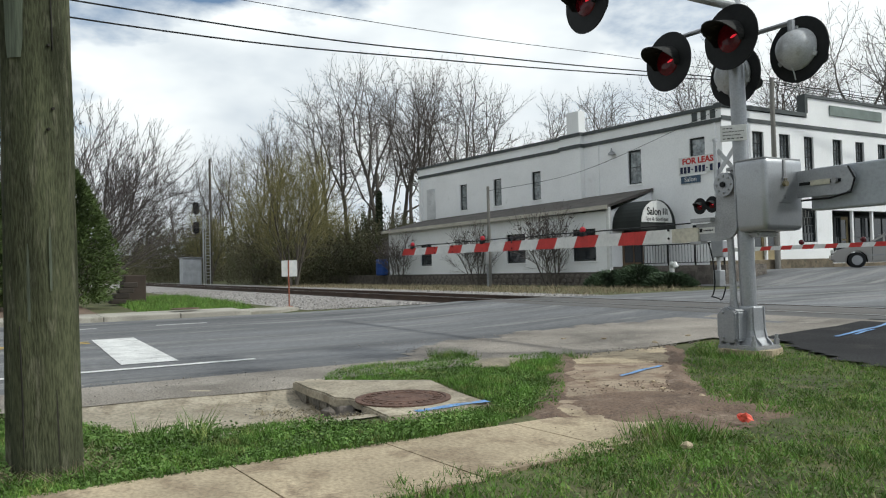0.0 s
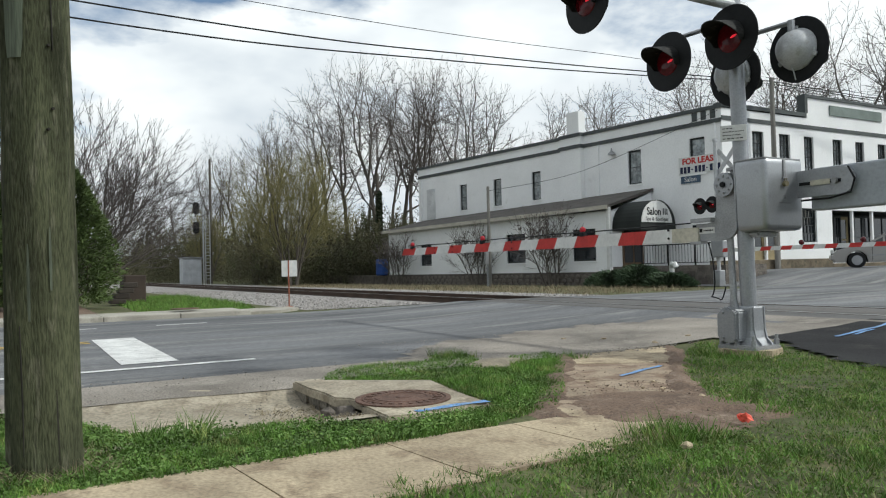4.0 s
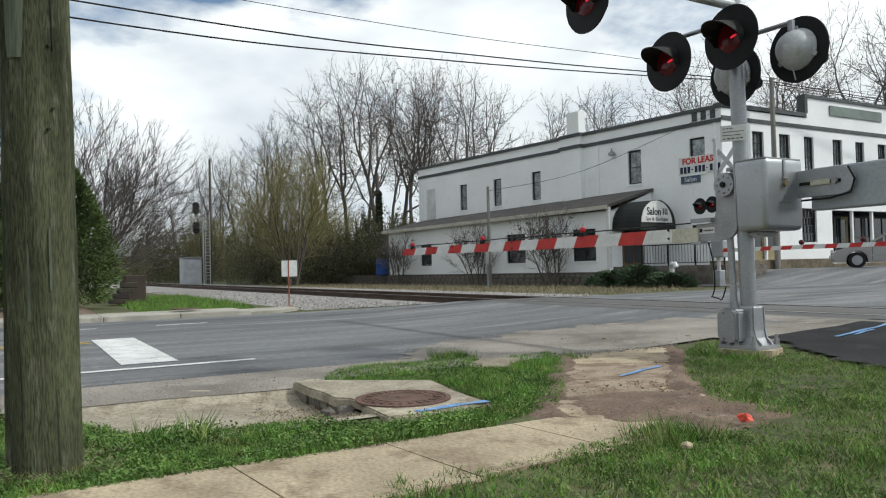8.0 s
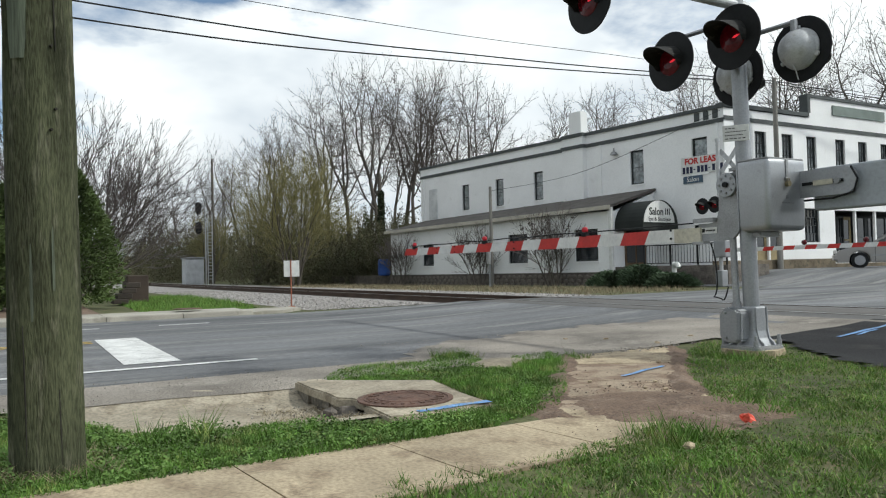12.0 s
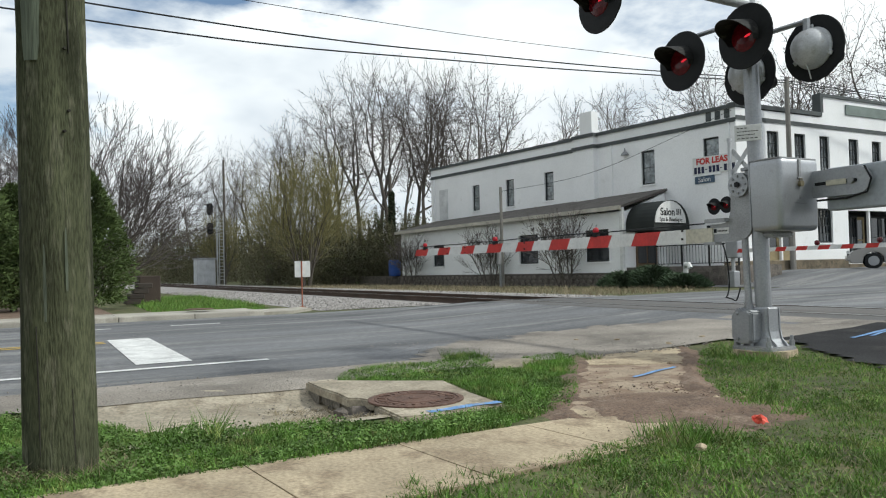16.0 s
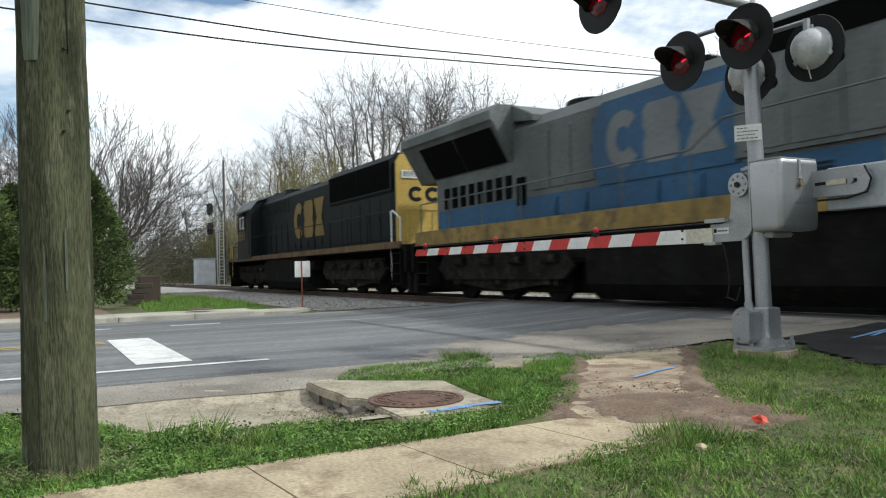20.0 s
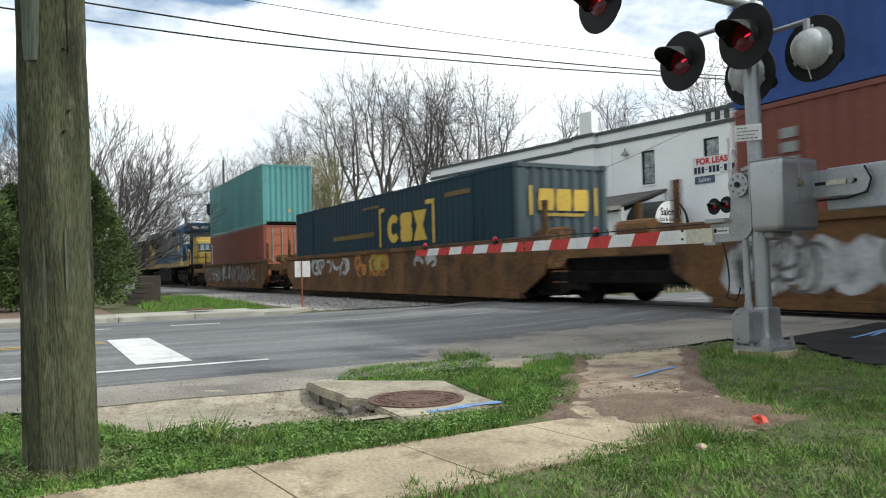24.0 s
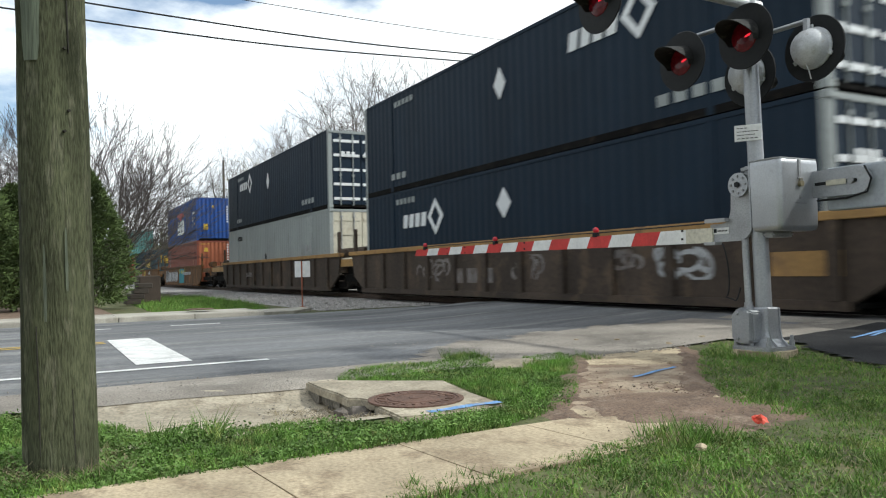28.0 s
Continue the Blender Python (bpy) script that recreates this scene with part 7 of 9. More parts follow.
# counterweight
CREAM_P = mat("cream fibreglass", (0.55, 0.52, 0.42), 0.6)
cw = thing("counterweight", "grey steel counterweight plates on the gate's tail arm", "counterweight")
bm = B()
prism(bm, [(-4.75, 1.53)] + [(-4.20 + 0.125 * math.cos(radians(a)), 1.66 + 0.13 * math.sin(radians(a))) for a in range(-90, 91, 15)] + [(-4.75, 1.79)], "y", 6.66, 6.70)
part("tail_arm", bm, SILVER, cw)
bm = B()
box(bm, -4.62, -4.20, 6.652, 6.661, 1.645, 1.675)
part("slot", bm, BLACK_P, cw)
bm = B()
box(bm, -4.55, -3.2, 6.72, 6.86, 1.40, 1.81, 0.02)
part("weight_plate", bm, mat("blue grey plate paint", (0.36, 0.385, 0.42), 0.5, var=0.12, second=(0.36, 0.385, 0.42)), cw, "large grey weight plate")
bm = B()
box(bm, -4.50, -4.30, 6.646, 6.653, 1.635, 1.685)
part("slot_plate", bm, CREAM_P, cw, "pale plate behind the slot")
bm = B()
tube(bm, [(-4.60, 6.65, 1.50), (-4.30, 6.65, 1.50), (-4.10, 6.65, 1.54), (-4.06, 6.65, 1.66), (-4.12, 6.65, 1.78)], 0.010, 6)
part("cable", bm, BLACK_P, cw)
bm = B()
rod(bm, (-4.25, 6.63, 1.66), (-4.25, 6.72, 1.66), 0.03, n=10)
part("clamp_bolt", bm, SILVER_D, cw)
bm = B()
cable = [(-5.36 + 0.06 * math.sin(math.pi * f), 6.2 + 0.02 * f, 1.12 - 0.55 * math.sin(math.pi * f * 0.5) ** 1.3) for f in np.linspace(0, 1, 8)]
cable += [(-5.30 + 0.11 * f, 6.24, 0.57 - 0.08 * math.sin(math.pi * f) + 0.1 * f) for f in np.linspace(0.15, 1, 6)]
tube(bm, cable, 0.007, 6)
part("drop_cable", bm, BLACK_P, signal, "hanging black cable")

# ---- far gate across the track ----
far = thing("crossing_signal", "distant crossing signal mast with crossbuck and flashers", "crossing signal")
FX, FY = -19.5, 23.1
bm = B()
rod(bm, (FX, FY, 0.1), (FX, FY, 5.55), 0.07, n=10)
part("mast", bm, SHELL, far)
bm = B()
rod(bm, (FX, FY, 5.5), (FX, FY, 5.62), 0.09, n=10)
part("mast_cap", bm, SHELL, far)
bm = B()
box(bm, FX - 0.16, FX + 0.16, FY - 0.16, FY + 0.16, 0.0, 0.62, 0.03)
part("junction_box_base", bm, SILVER, far)
for s in (1, -1):
    bm = B()
    m = Matrix.Translation((FX + 0.42, FY + 0.1 + 0.02 * s, 4.72)) @ Matrix.Rotation(radians(48 * s), 4, "Y")
    box(bm, -0.62, 0.62, -0.008, 0.008, -0.09, 0.09, 0, m)
    part("crossbuck_blade", bm, SHELL, far, "white crossbuck blade")
bm = B()
rod(bm, (FX - 0.75, FY, 3.1), (FX + 0.75, FY, 3.1), 0.03, n=8)
part("crossarm", bm, SILVER, far)
lamp_unit(far, FX - 0.7, FY - 0.12, 3.1, 1, True)
lamp_unit(far, FX - 0.1, FY - 0.14, 3.12, 1, True)
bm = B()
box(bm, FX - 0.1, FX + 0.45, FY - 0.3, FY + 0.2, 1.1, 1.75, 0.04)
part("mechanism_box", bm, SILVER, far)
fgate = thing("gate_arm", "lowered red and white striped gate arm beyond the track", "gate arm")
for k in range(16):
    bm = B()
    a, b = FX + 0.5 + 0.405 * k, FX + 0.905 + 0.405 * k
    prism(bm, [(a - 0.04, 1.29), (b - 0.04, 1.29), (b + 0.04, 1.43), (a + 0.04, 1.43)], "y", FY - 0.35, FY - 0.32)
    part("stripe", bm, WHITE_R if k % 2 else RED_R, fgate)
for k in range(3):
    bm = B()
    bmesh.ops.create_uvsphere(bm, u_segments=8, v_segments=6, radius=0.09, matrix=Matrix.Translation((FX + 1.6 + 2.1 * k, FY - 0.34, 1.52)))
    part("arm_lamp", bm, RED_LENS, fgate)


# ---- wooden pole by the footpath, far poles, wires ----
pole = thing("utility_pole", "weathered greenish wooden utility pole with splits and scars", "utility pole")
bm = B()
rs = random.Random(4)
n, rings = 40, []
for k in range(46):
    z = -0.1 + 0.2 * k
    r0 = 0.164 - 0.006 * z
    cx, cy = -4.10 - 0.006 * z, 0.115 - 0.0175 * z
    rings.append([bm.verts.new((cx + (r0 + 0.006 * math.sin(7 * a + 0.3 * k) + rs.uniform(-0.0025, 0.0025) + 0.004 * math.sin(17 * a + 1.7)) * math.cos(a),
                                cy + (r0 + 0.006 * math.sin(7 * a + 0.3 * k) + rs.uniform(-0.0025, 0.0025) + 0.004 * math.sin(17 * a + 1.7)) * math.sin(a), z)) for a in [2 * math.pi * i / n for i in range(n)]])
for a, b in zip(rings[:-1], rings[1:]):
    for i in range(n):
        bm.faces.new((a[i], a[(i + 1) % n], b[(i + 1) % n], b[i]))
bm.faces.new(rings[-1])
part("shaft", bm, POLE_W, pole, smooth=True)


def on_pole(ang, z):
    r0 = 0.164 - 0.006 * z + 0.006
    return Vector((-4.10 - 0.006 * z + r0 * math.cos(ang), 0.115 - 0.0175 * z + r0 * math.sin(ang), z))


CRACK = mat("dark split", (0.03, 0.028, 0.022), 0.95)
SCAR = mat("pale grey green scar", (0.118, 0.138, 0.098), 0.9, var=0.3, scale=3, fine=25, bump=0.6, stretch=(4, 4, 0.3))
for ang, z0, z1 in ((-0.62, 0.1, 0.7), (0.45, 2.0, 2.3), (0.3, 0.05, 0.4)):
    bm = B()
    steps = 14
    prev = None
    for i in range(steps + 1):
        z = z0 + (z1 - z0) * i / steps
        a = ang + 0.02 * math.sin(5 * z + ang * 9)
        w = 0.0022 * math.sin(math.pi * i / steps) + 0.0008
        o = on_pole(a, z)
        t = Vector((-math.sin(a), math.cos(a), 0))
        cur = (bm.verts.new(o - t * w + Vector((math.cos(a), math.sin(a), 0)) * 0.0005), bm.verts.new(o + t * w + Vector((math.cos(a), math.sin(a), 0)) * 0.0005), bm.verts.new(o - Vector((math.cos(a), math.sin(a), 0)) * 0.012))
        if prev:
            bm.faces.new((prev[0], prev[2], cur[2], cur[0]))
            bm.faces.new((prev[2], prev[1], cur[1], cur[2]))
            bm.faces.new((prev[0], cur[0], cur[1], prev[1]))
        prev = cur
    part("split", bm, CRACK, pole, "dark drying split")
for ang, z0, z1, w in ((-0.60, 1.95, 3.1, 0.060), (-0.35, 0.72, 1.08, 0.008), (0.22, 0.86, 1.16, 0.007)):
    bm = B()
    prev = None
    for i in range(13):
        z = z0 + (z1 - z0) * i / 12
        ww = w * (0.3 + 0.7 * math.sin(math.pi * min(1, 0.15 + i / 12 * 0.85)) ** 0.7) * (0.85 + 0.3 * rs.random())
        o = [on_pole(ang + q, z) + Vector((math.cos(ang), math.sin(ang), 0)) * 0.003 for q in (-ww / 0.18, -ww / 0.36, 0, ww / 0.36, ww / 0.18)]
        cur = [bm.verts.new(v) for v in o]
        if prev:
            for k in range(4):
                bm.faces.new((prev[k], prev[k + 1], cur[k + 1], cur[k]))
        prev = cur
    part("scar", bm, SCAR, pole, "pale peeled scar")
for ang, z in ((0.35, 2.02), (0.28, 1.62), (0.42, 1.72)):
    bm = B()
    o = on_pole(ang, z)
    d = Vector((math.cos(ang), math.sin(ang), 0))
    rod(bm, o - d * 0.02, o + d * 0.008, 0.007, n=8)
    part("nail", bm, CRACK, pole, "rusty nail head")


def wood_pole(x, y, z0, h, r, label, lean=0.0, wood=None):
    p = thing("utility_pole", label, "utility pole")
    bm = B()
    rod(bm, (x, y, z0 - 0.2), (x + lean, y, z0 + h), r, r * 0.7, 10)
    part("shaft", bm, wood or POLE_G, p)
    return p


POLE_G = mat("grey pole wood", (0.22, 0.21, 0.19), 0.95, var=0.25, stretch=(4, 4, 0.4))
fp = wood_pole(-21.3, 29.0, 0.1, 8.9, 0.13, "grey wooden utility pole before the white building")
wood_pole(-76.0, 16.7, 0.0, 12.4, 0.15, "dark wooden pole among the bare trees", wood=BARK)
wood_pole(-30.9, 20.2, 0.0, 4.92, 0.10, "thin grey service pole beside the lean-to")
bm = B()
box(bm, -30.98, -30.80, 19.93, 20.1, 1.1, 1.75, 0.02)
box(bm, -30.93, -30.84, 20.02, 20.1, 0.0, 1.1, 0.01)
meter = part("meter_box", bm, SILVER_D)
tagged(meter, "grey meter box on the service pole", "meter box")


def wire(pts, r, label):
    """A cable through the given points, smoothed."""
    c = np.array(pts)
    t = np.linspace(0, len(pts) - 1, 40)
    out_pts = []
    for u in t:
        i = min(int(u), len(pts) - 2)
        f = u - i
        p0, p1, p2, p3 = c[max(i - 1, 0)], c[i], c[i + 1], c[min(i + 2, len(pts) - 1)]
        out_pts.append(tuple(0.5 * (2 * p1 + (p2 - p0) * f + (2 * p0 - 5 * p1 + 4 * p2 - p3) * f * f + (3 * p1 - p0 - 3 * p2 + p3) * f ** 3)))
    bm = B()
    tube(bm, out_pts, r, 5)
    return tagged(part("overhead_wire", bm, BLACK_P), label, "wire", "overhead wires")


wire([(-20, -30, 8.6), (-20, -0.6, 7.26), (-20, 12, 7.42), (-21.3, 29.0, 8.75)], 0.022, "thick black overhead cable")
wire([(-20, -30, 9.0), (-20, 1.3, 7.64), (-20, 14, 7.74), (-21.3, 29.0, 8.85)], 0.022, "thick black overhead cable")
wire([(-20, -30, 9.3), (-20, 5.3, 8.3), (-20, 19.5, 8.42), (-21.3, 29.0, 9.0)], 0.010, "thin black overhead wire")
for dz, r in ((8.85, 0.02), (8.75, 0.02), (9.0, 0.012), (8.6, 0.012)):
    wire([(-21.3, 29.0, dz), (-20.0, 40, dz - 0.55), (-19.8, 52, dz - 0.6), (-19.5, 70, dz)], r, "black overhead cable along the street")
wire([(-30.9, 20.2, 4.7), (-27, 23.0, 5.35), (-22.1, 26.4, 7.5)], 0.010, "thin service wire to the building")


# ---- trees and brush ----
def grow(seed, height, trunk_r, shares, sides, fork, clear=0.5, tilt=34, up=0.10, wiggle=0.10, stems=((0.0, 0.0, 1.0),), least=0.009, fine=2):
    """Bare tree as two vertex lists, trunk and crown. shares: length of each order of branch over the height;
    sides: side branches of each order; fork: branches at the tip; stems: (lean, direction, size) at the foot."""
    r = random.Random(seed)
    woods = {"trunk": ([], []), "crown": ([], [])}
    last = len(shares) - 1

    def strip(key, pts, radii, n):
        V, F = woods[key]
        prev = None
        for i, (p, rad) in enumerate(zip(pts, radii)):
            d = (pts[min(i + 1, len(pts) - 1)] - pts[max(i - 1, 0)]).normalized()
            a = d.orthogonal().normalized()
            b = d.cross(a)
            k = len(V)
            for j in range(n):
                ang = 2 * math.pi * j / n
                V.append(tuple(p + (a * math.cos(ang) + b * math.sin(ang)) * rad))
            if prev is not None:
                for j in range(n):
                    F.append((prev + j, prev + (j + 1) % n, k + (j + 1) % n, k + j))
            prev = k

    def branch(p, d, length, rad, level):
        segs = (7, 6, 4, 3, 2, 2, 2)[level] if level < last else 2
        pts, radii = [p], [rad]
        tip = max(least, rad * (0.62 if level == 0 else 0.45))
        for i in range(segs):
            w = wiggle * (0.4 if level == 0 else 1.0)
            d = (d + Vector((r.gauss(0, 1), r.gauss(0, 1), r.gauss(0, 0.6))) * w + Vector((0, 0, up * (0.0, 1.0, 0.45, 0.1, 0.0, 0.0)[level]))).normalized()
            pts.append(pts[-1] + d * (length / segs))
            radii.append(rad + (tip - rad) * (i + 1) / segs)
        strip("trunk" if level < fine else "crown", pts, radii, 8 if level == 0 else 5 if level == 1 else 3)
        if level == last:
            return
        along = [(1.0, True)] * fork[level]
        lo = clear if level == 0 else 0.2
        along += [(lo + (0.97 - lo) * (k + r.random()) / max(1, sides[level]), False) for k in range(sides[level])]
        turn = r.random() * 6.28
        for k, (f, end) in enumerate(along):
            i = min(int(f * segs), segs - 1)
            q = pts[i].lerp(pts[i + 1], min(1.0, f * segs - i))
            dd = (pts[i + 1] - pts[i]).normalized()
            turn += 2.4 + r.uniform(-0.5, 0.5)
            ax = Matrix.Rotation(turn, 3, dd) @ dd.orthogonal().normalized()
            nd = Matrix.Rotation(radians(tilt * (r.uniform(0.35, 0.8) if end else r.uniform(0.9, 1.5))), 3, ax) @ dd
            if nd.z < -0.1:
                nd.z *= 0.3
            size = r.uniform(0.85, 1.1) * (1.0 if end else 0.92 - 0.35 * f * (level > 0))
            branch(q, nd.normalized(), height * shares[level + 1] * size, max(least, radii[i] * (0.74 if end else 0.55)), level + 1)

    for lean, turned, size in stems:
        a, l = radians(turned), radians(lean)
        foot = Vector((0.2 * math.cos(a), 0.2 * math.sin(a), -0.2)) if len(stems) > 1 else Vector((0, 0, -0.2))
        branch(foot, Vector((math.sin(l) * math.cos(a), math.sin(l) * math.sin(a), math.cos(l))), height * shares[0] * size, trunk_r * size, 0)
    return woods


def tree(name, label, woods, bark, twig, at, category="tree", group=""):
    t = thing(name, label, category, group, at=at)
    for key, m in (("trunk", bark), ("crown", twig)):
        ob = sheet(key, *woods[key], m, t)
        for p in ob.data.polygons:
            p.use_smooth = True
    return t


def planted(first, m):
    """Another tree like the first, at m."""
    c = copy_thing(first, m)
    c.matrix_basis = m
    return c


def far_at(px_dir, dist, z=0.0):
    """Ground place in a direction (degrees from +Y, towards -X positive) at a distance."""
    a = radians(px_dir)
    return Vector((-dist * math.sin(a), dist * math.cos(a), z))


def top_of(woods):
    return max(v[2] for v in woods["crown"][0])


TALL = "tall bare hardwood tree with grey trunk and fine twigs"
protos = [grow(11, 16.0, 0.21, (0.46, 0.27, 0.16, 0.09, 0.045), (2, 3, 4, 4), (3, 2, 2, 2), clear=0.6, tilt=40, up=0.10, wiggle=0.13, least=0.010),
          grow(12, 16.0, 0.17, (0.54, 0.24, 0.14, 0.08, 0.045), (3, 3, 4, 3), (2, 2, 2, 2), clear=0.62, tilt=42, up=0.12, wiggle=0.13, least=0.010),
          grow(13, 16.0, 0.20, (0.40, 0.30, 0.17, 0.09, 0.045), (2, 3, 4, 4), (3, 2, 2, 2), clear=0.6, tilt=44, up=0.14, wiggle=0.13, least=0.010)]
tops = [top_of(w) for w in protos]
spots = [  # direction, distance, kind, height
    (73.7, 66, 1, 14.8), (72.3, 72, 0, 16.4), (70.6, 70, 2, 16.4), (68.9, 72, 0, 17.8), (67.5, 66, 2, 18.0), (66.4, 70, 1, 19.5), (65.2, 64, 0, 18.2),
    (63.6, 74, 2, 20.2), (62.6, 66, 1, 18.1), (61.2, 70, 0, 19.4), (59.9, 66, 2, 18.2), (58.4, 72, 1, 19.4), (57.2, 68, 0, 16.8), (64.4, 88, 1, 21.0), (60.6, 90, 1, 21.5),
    (55.2, 78, 2, 14.2), (53.8, 70, 1, 13.6), (52.1, 72, 0, 18.0), (49.2, 74, 2, 19.0), (46.6, 68, 1, 17.8), (44.0, 70, 2, 18.4), (41.0, 68, 0, 19.2), (38.6, 66, 2, 20.1),
    (36.0, 70, 0, 21.0), (33.7, 72, 2, 22.4), (31.6, 66, 1, 20.5), (29.0, 70, 0, 21.7),
    (79.6, 96, 1, 14.8), (78.2, 90, 1, 15.4), (76.9, 100, 2, 16.6), (75.6, 90, 1, 17.2), (74.6, 84, 0, 17.0), (81.6, 110, 1, 13.6), (77.4, 122, 1, 17.5)]
first_trees = {}
for k, (a, d, i, h) in enumerate(spots):
    place = Matrix.Translation(far_at(a, d)) @ Matrix.Rotation(2.4 * k, 4, "Z") @ Matrix.Diagonal((h / tops[i], h / tops[i], h / tops[i] * (1.1 if 57 < a < 69 else 1.0), 1))
    if i in first_trees:
        planted(first_trees[i], place)
    else:
        first_trees[i] = tree("bare_tree", TALL, protos[i], BARK, TWIG, place, group="bare trees behind the track")
# ivy round one leaning trunk beside the lean-to
ivy_r = np.random.RandomState(77)
ivy_n = 5200
ivy_z, ivy_a = 7.5 * ivy_r.rand(ivy_n) ** 1.2, ivy_r.rand(ivy_n) * 6.283
ivy_d = (0.14 + 0.18 * ivy_r.rand(ivy_n)) * (1.15 - 0.07 * ivy_z)
ivy_c = np.stack([ivy_d * np.cos(ivy_a), ivy_d * np.sin(ivy_a), ivy_z], -1) + np.array(far_at(65.2, 62.5))
ivy_u, ivy_w = ivy_r.randn(ivy_n, 3) * 0.09, ivy_r.randn(ivy_n, 3) * 0.07
IVY = mat("dark ivy leaves", (0.045, 0.06, 0.028), 0.7, var=0.4, scale=1.5, fine=9, bump=0.0)
ivy_tree = thing("ivy_trunk", "thick trunk wrapped in dark ivy at the wood's edge", "tree")
bm = B()
rod(bm, tuple(far_at(65.2, 62.5, -0.1)), tuple(far_at(65.3, 62.5, 9.0)), 0.24, 0.14, 8)
part("trunk", bm, BARK, ivy_tree)
ivy = sheet("ivy", np.stack([ivy_c - ivy_u, ivy_c + ivy_w, ivy_c + ivy_u, ivy_c - ivy_w], 1).reshape(-1, 3).tolist(), np.arange(4 * ivy_n).reshape(-1, 4).tolist(), IVY, ivy_tree)
ivy["label"] = "dark ivy leaves"

fans = ((3, 20, 1.0), (9, 75, 0.98), (10, 190, 0.95), (13, 300, 0.95), (17, 130, 0.9), (16, 250, 0.92), (19, 10, 0.85))
bud = grow(21, 11.0, 0.085, (0.46, 0.24, 0.17, 0.11, 0.06), (4, 4, 3, 2), (2, 2, 2, 1), clear=0.25, tilt=25, up=0.10, wiggle=0.07, stems=fans, least=0.009)
BUD_TREE = "many-stemmed tree with yellow green buds beside the track"
bud_top = top_of(bud)
tb = tree("budding_tree", BUD_TREE, bud, BARK, BUD, Matrix.Translation(far_at(71.7, 50)) @ Matrix.Scale(10.0 / bud_top, 4))
for a, d, h, turned in ((74.4, 64, 8.6, 1.3), (69.2, 60, 7.5, 2.3), (77.8, 78, 8.0, 3.1)):
    planted(tb, Matrix.Translation(far_at(a, d)) @ Matrix.Rotation(turned, 4, "Z") @ Matrix.Scale(h / bud_top, 4))
fans = [(l_, t_, 1.0 - 0.004 * l_) for l_, t_ in ((6, 10), (18, 100), (20, 220), (28, 330), (34, 60), (38, 150), (40, 270), (48, 20), (52, 195), (56, 100), (58, 290))]
fanw = grow(31, 9.6, 0.10, (0.44, 0.28, 0.18, 0.10, 0.05), (4, 4, 3, 3), (2, 2, 2, 2), clear=0.25, tilt=24, up=0.05, wiggle=0.05, stems=fans, least=0.008)
DARK_TWIG = mat("dark grey twig", (0.115, 0.10, 0.095), 0.95, var=0.25, scale=1, bump=0.0)
tf = tree("spreading_tree", "dark bare spreading tree with dense fine twigs", fanw, BARK, DARK_TWIG, Matrix.Translation(far_at(87.0, 42)) @ Matrix.Scale(10.4 / top_of(fanw), 4))
planted(tf, Matrix.Translation(far_at(95.0, 40)) @ Matrix.Rotation(2.0, 4, "Z") @ Matrix.Scale(9.0 / top_of(fanw), 4))
# small ornamental trees before the lean-to
crape = grow(41, 3.4, 0.035, (0.42, 0.28, 0.17, 0.11), (4, 4, 3), (2, 2, 2), clear=0.3, tilt=26, up=0.08, stems=((6, 10, 1.0), (14, 90, 0.95), (18, 200, 0.95), (22, 300, 0.9), (26, 150, 0.85)), least=0.006)
spots2 = []
for s, h, d in ((19.6, 3.3, 1.0), (12.2, 3.4, 0.9), (6.6, 3.9, 0.9)):
    pos = CORNER + U * s - W * (3.0 + d)
    spots2.append(Matrix.Translation((pos.x, pos.y, 0.1)) @ Matrix.Rotation(s, 4, "Z") @ Matrix.Scale(h / top_of(crape), 4))
ts = tree("ornamental_tree", "small bare many-stemmed tree with withered seed heads before the white wall", crape, BARK, TWIG, spots2[0], group="small trees along the wall")
pod_r = np.random.RandomState(4)
tips = np.array(crape["crown"][0])
tips = tips[tips[:, 2] > 1.4][pod_r.choice((tips[:, 2] > 1.4).sum(), 420)]
pu, pw = pod_r.randn(420, 3) * 0.030, pod_r.randn(420, 3) * 0.026
pods = sheet("seed_head", np.stack([tips - pu, tips + pw, tips + pu, tips - pw], 1).reshape(-1, 3).tolist(), np.arange(1680).reshape(-1, 4).tolist(), DARK_TWIG, ts)
pods["kind"] = "stuff"
for m in spots2[1:]:
    planted(ts, m)

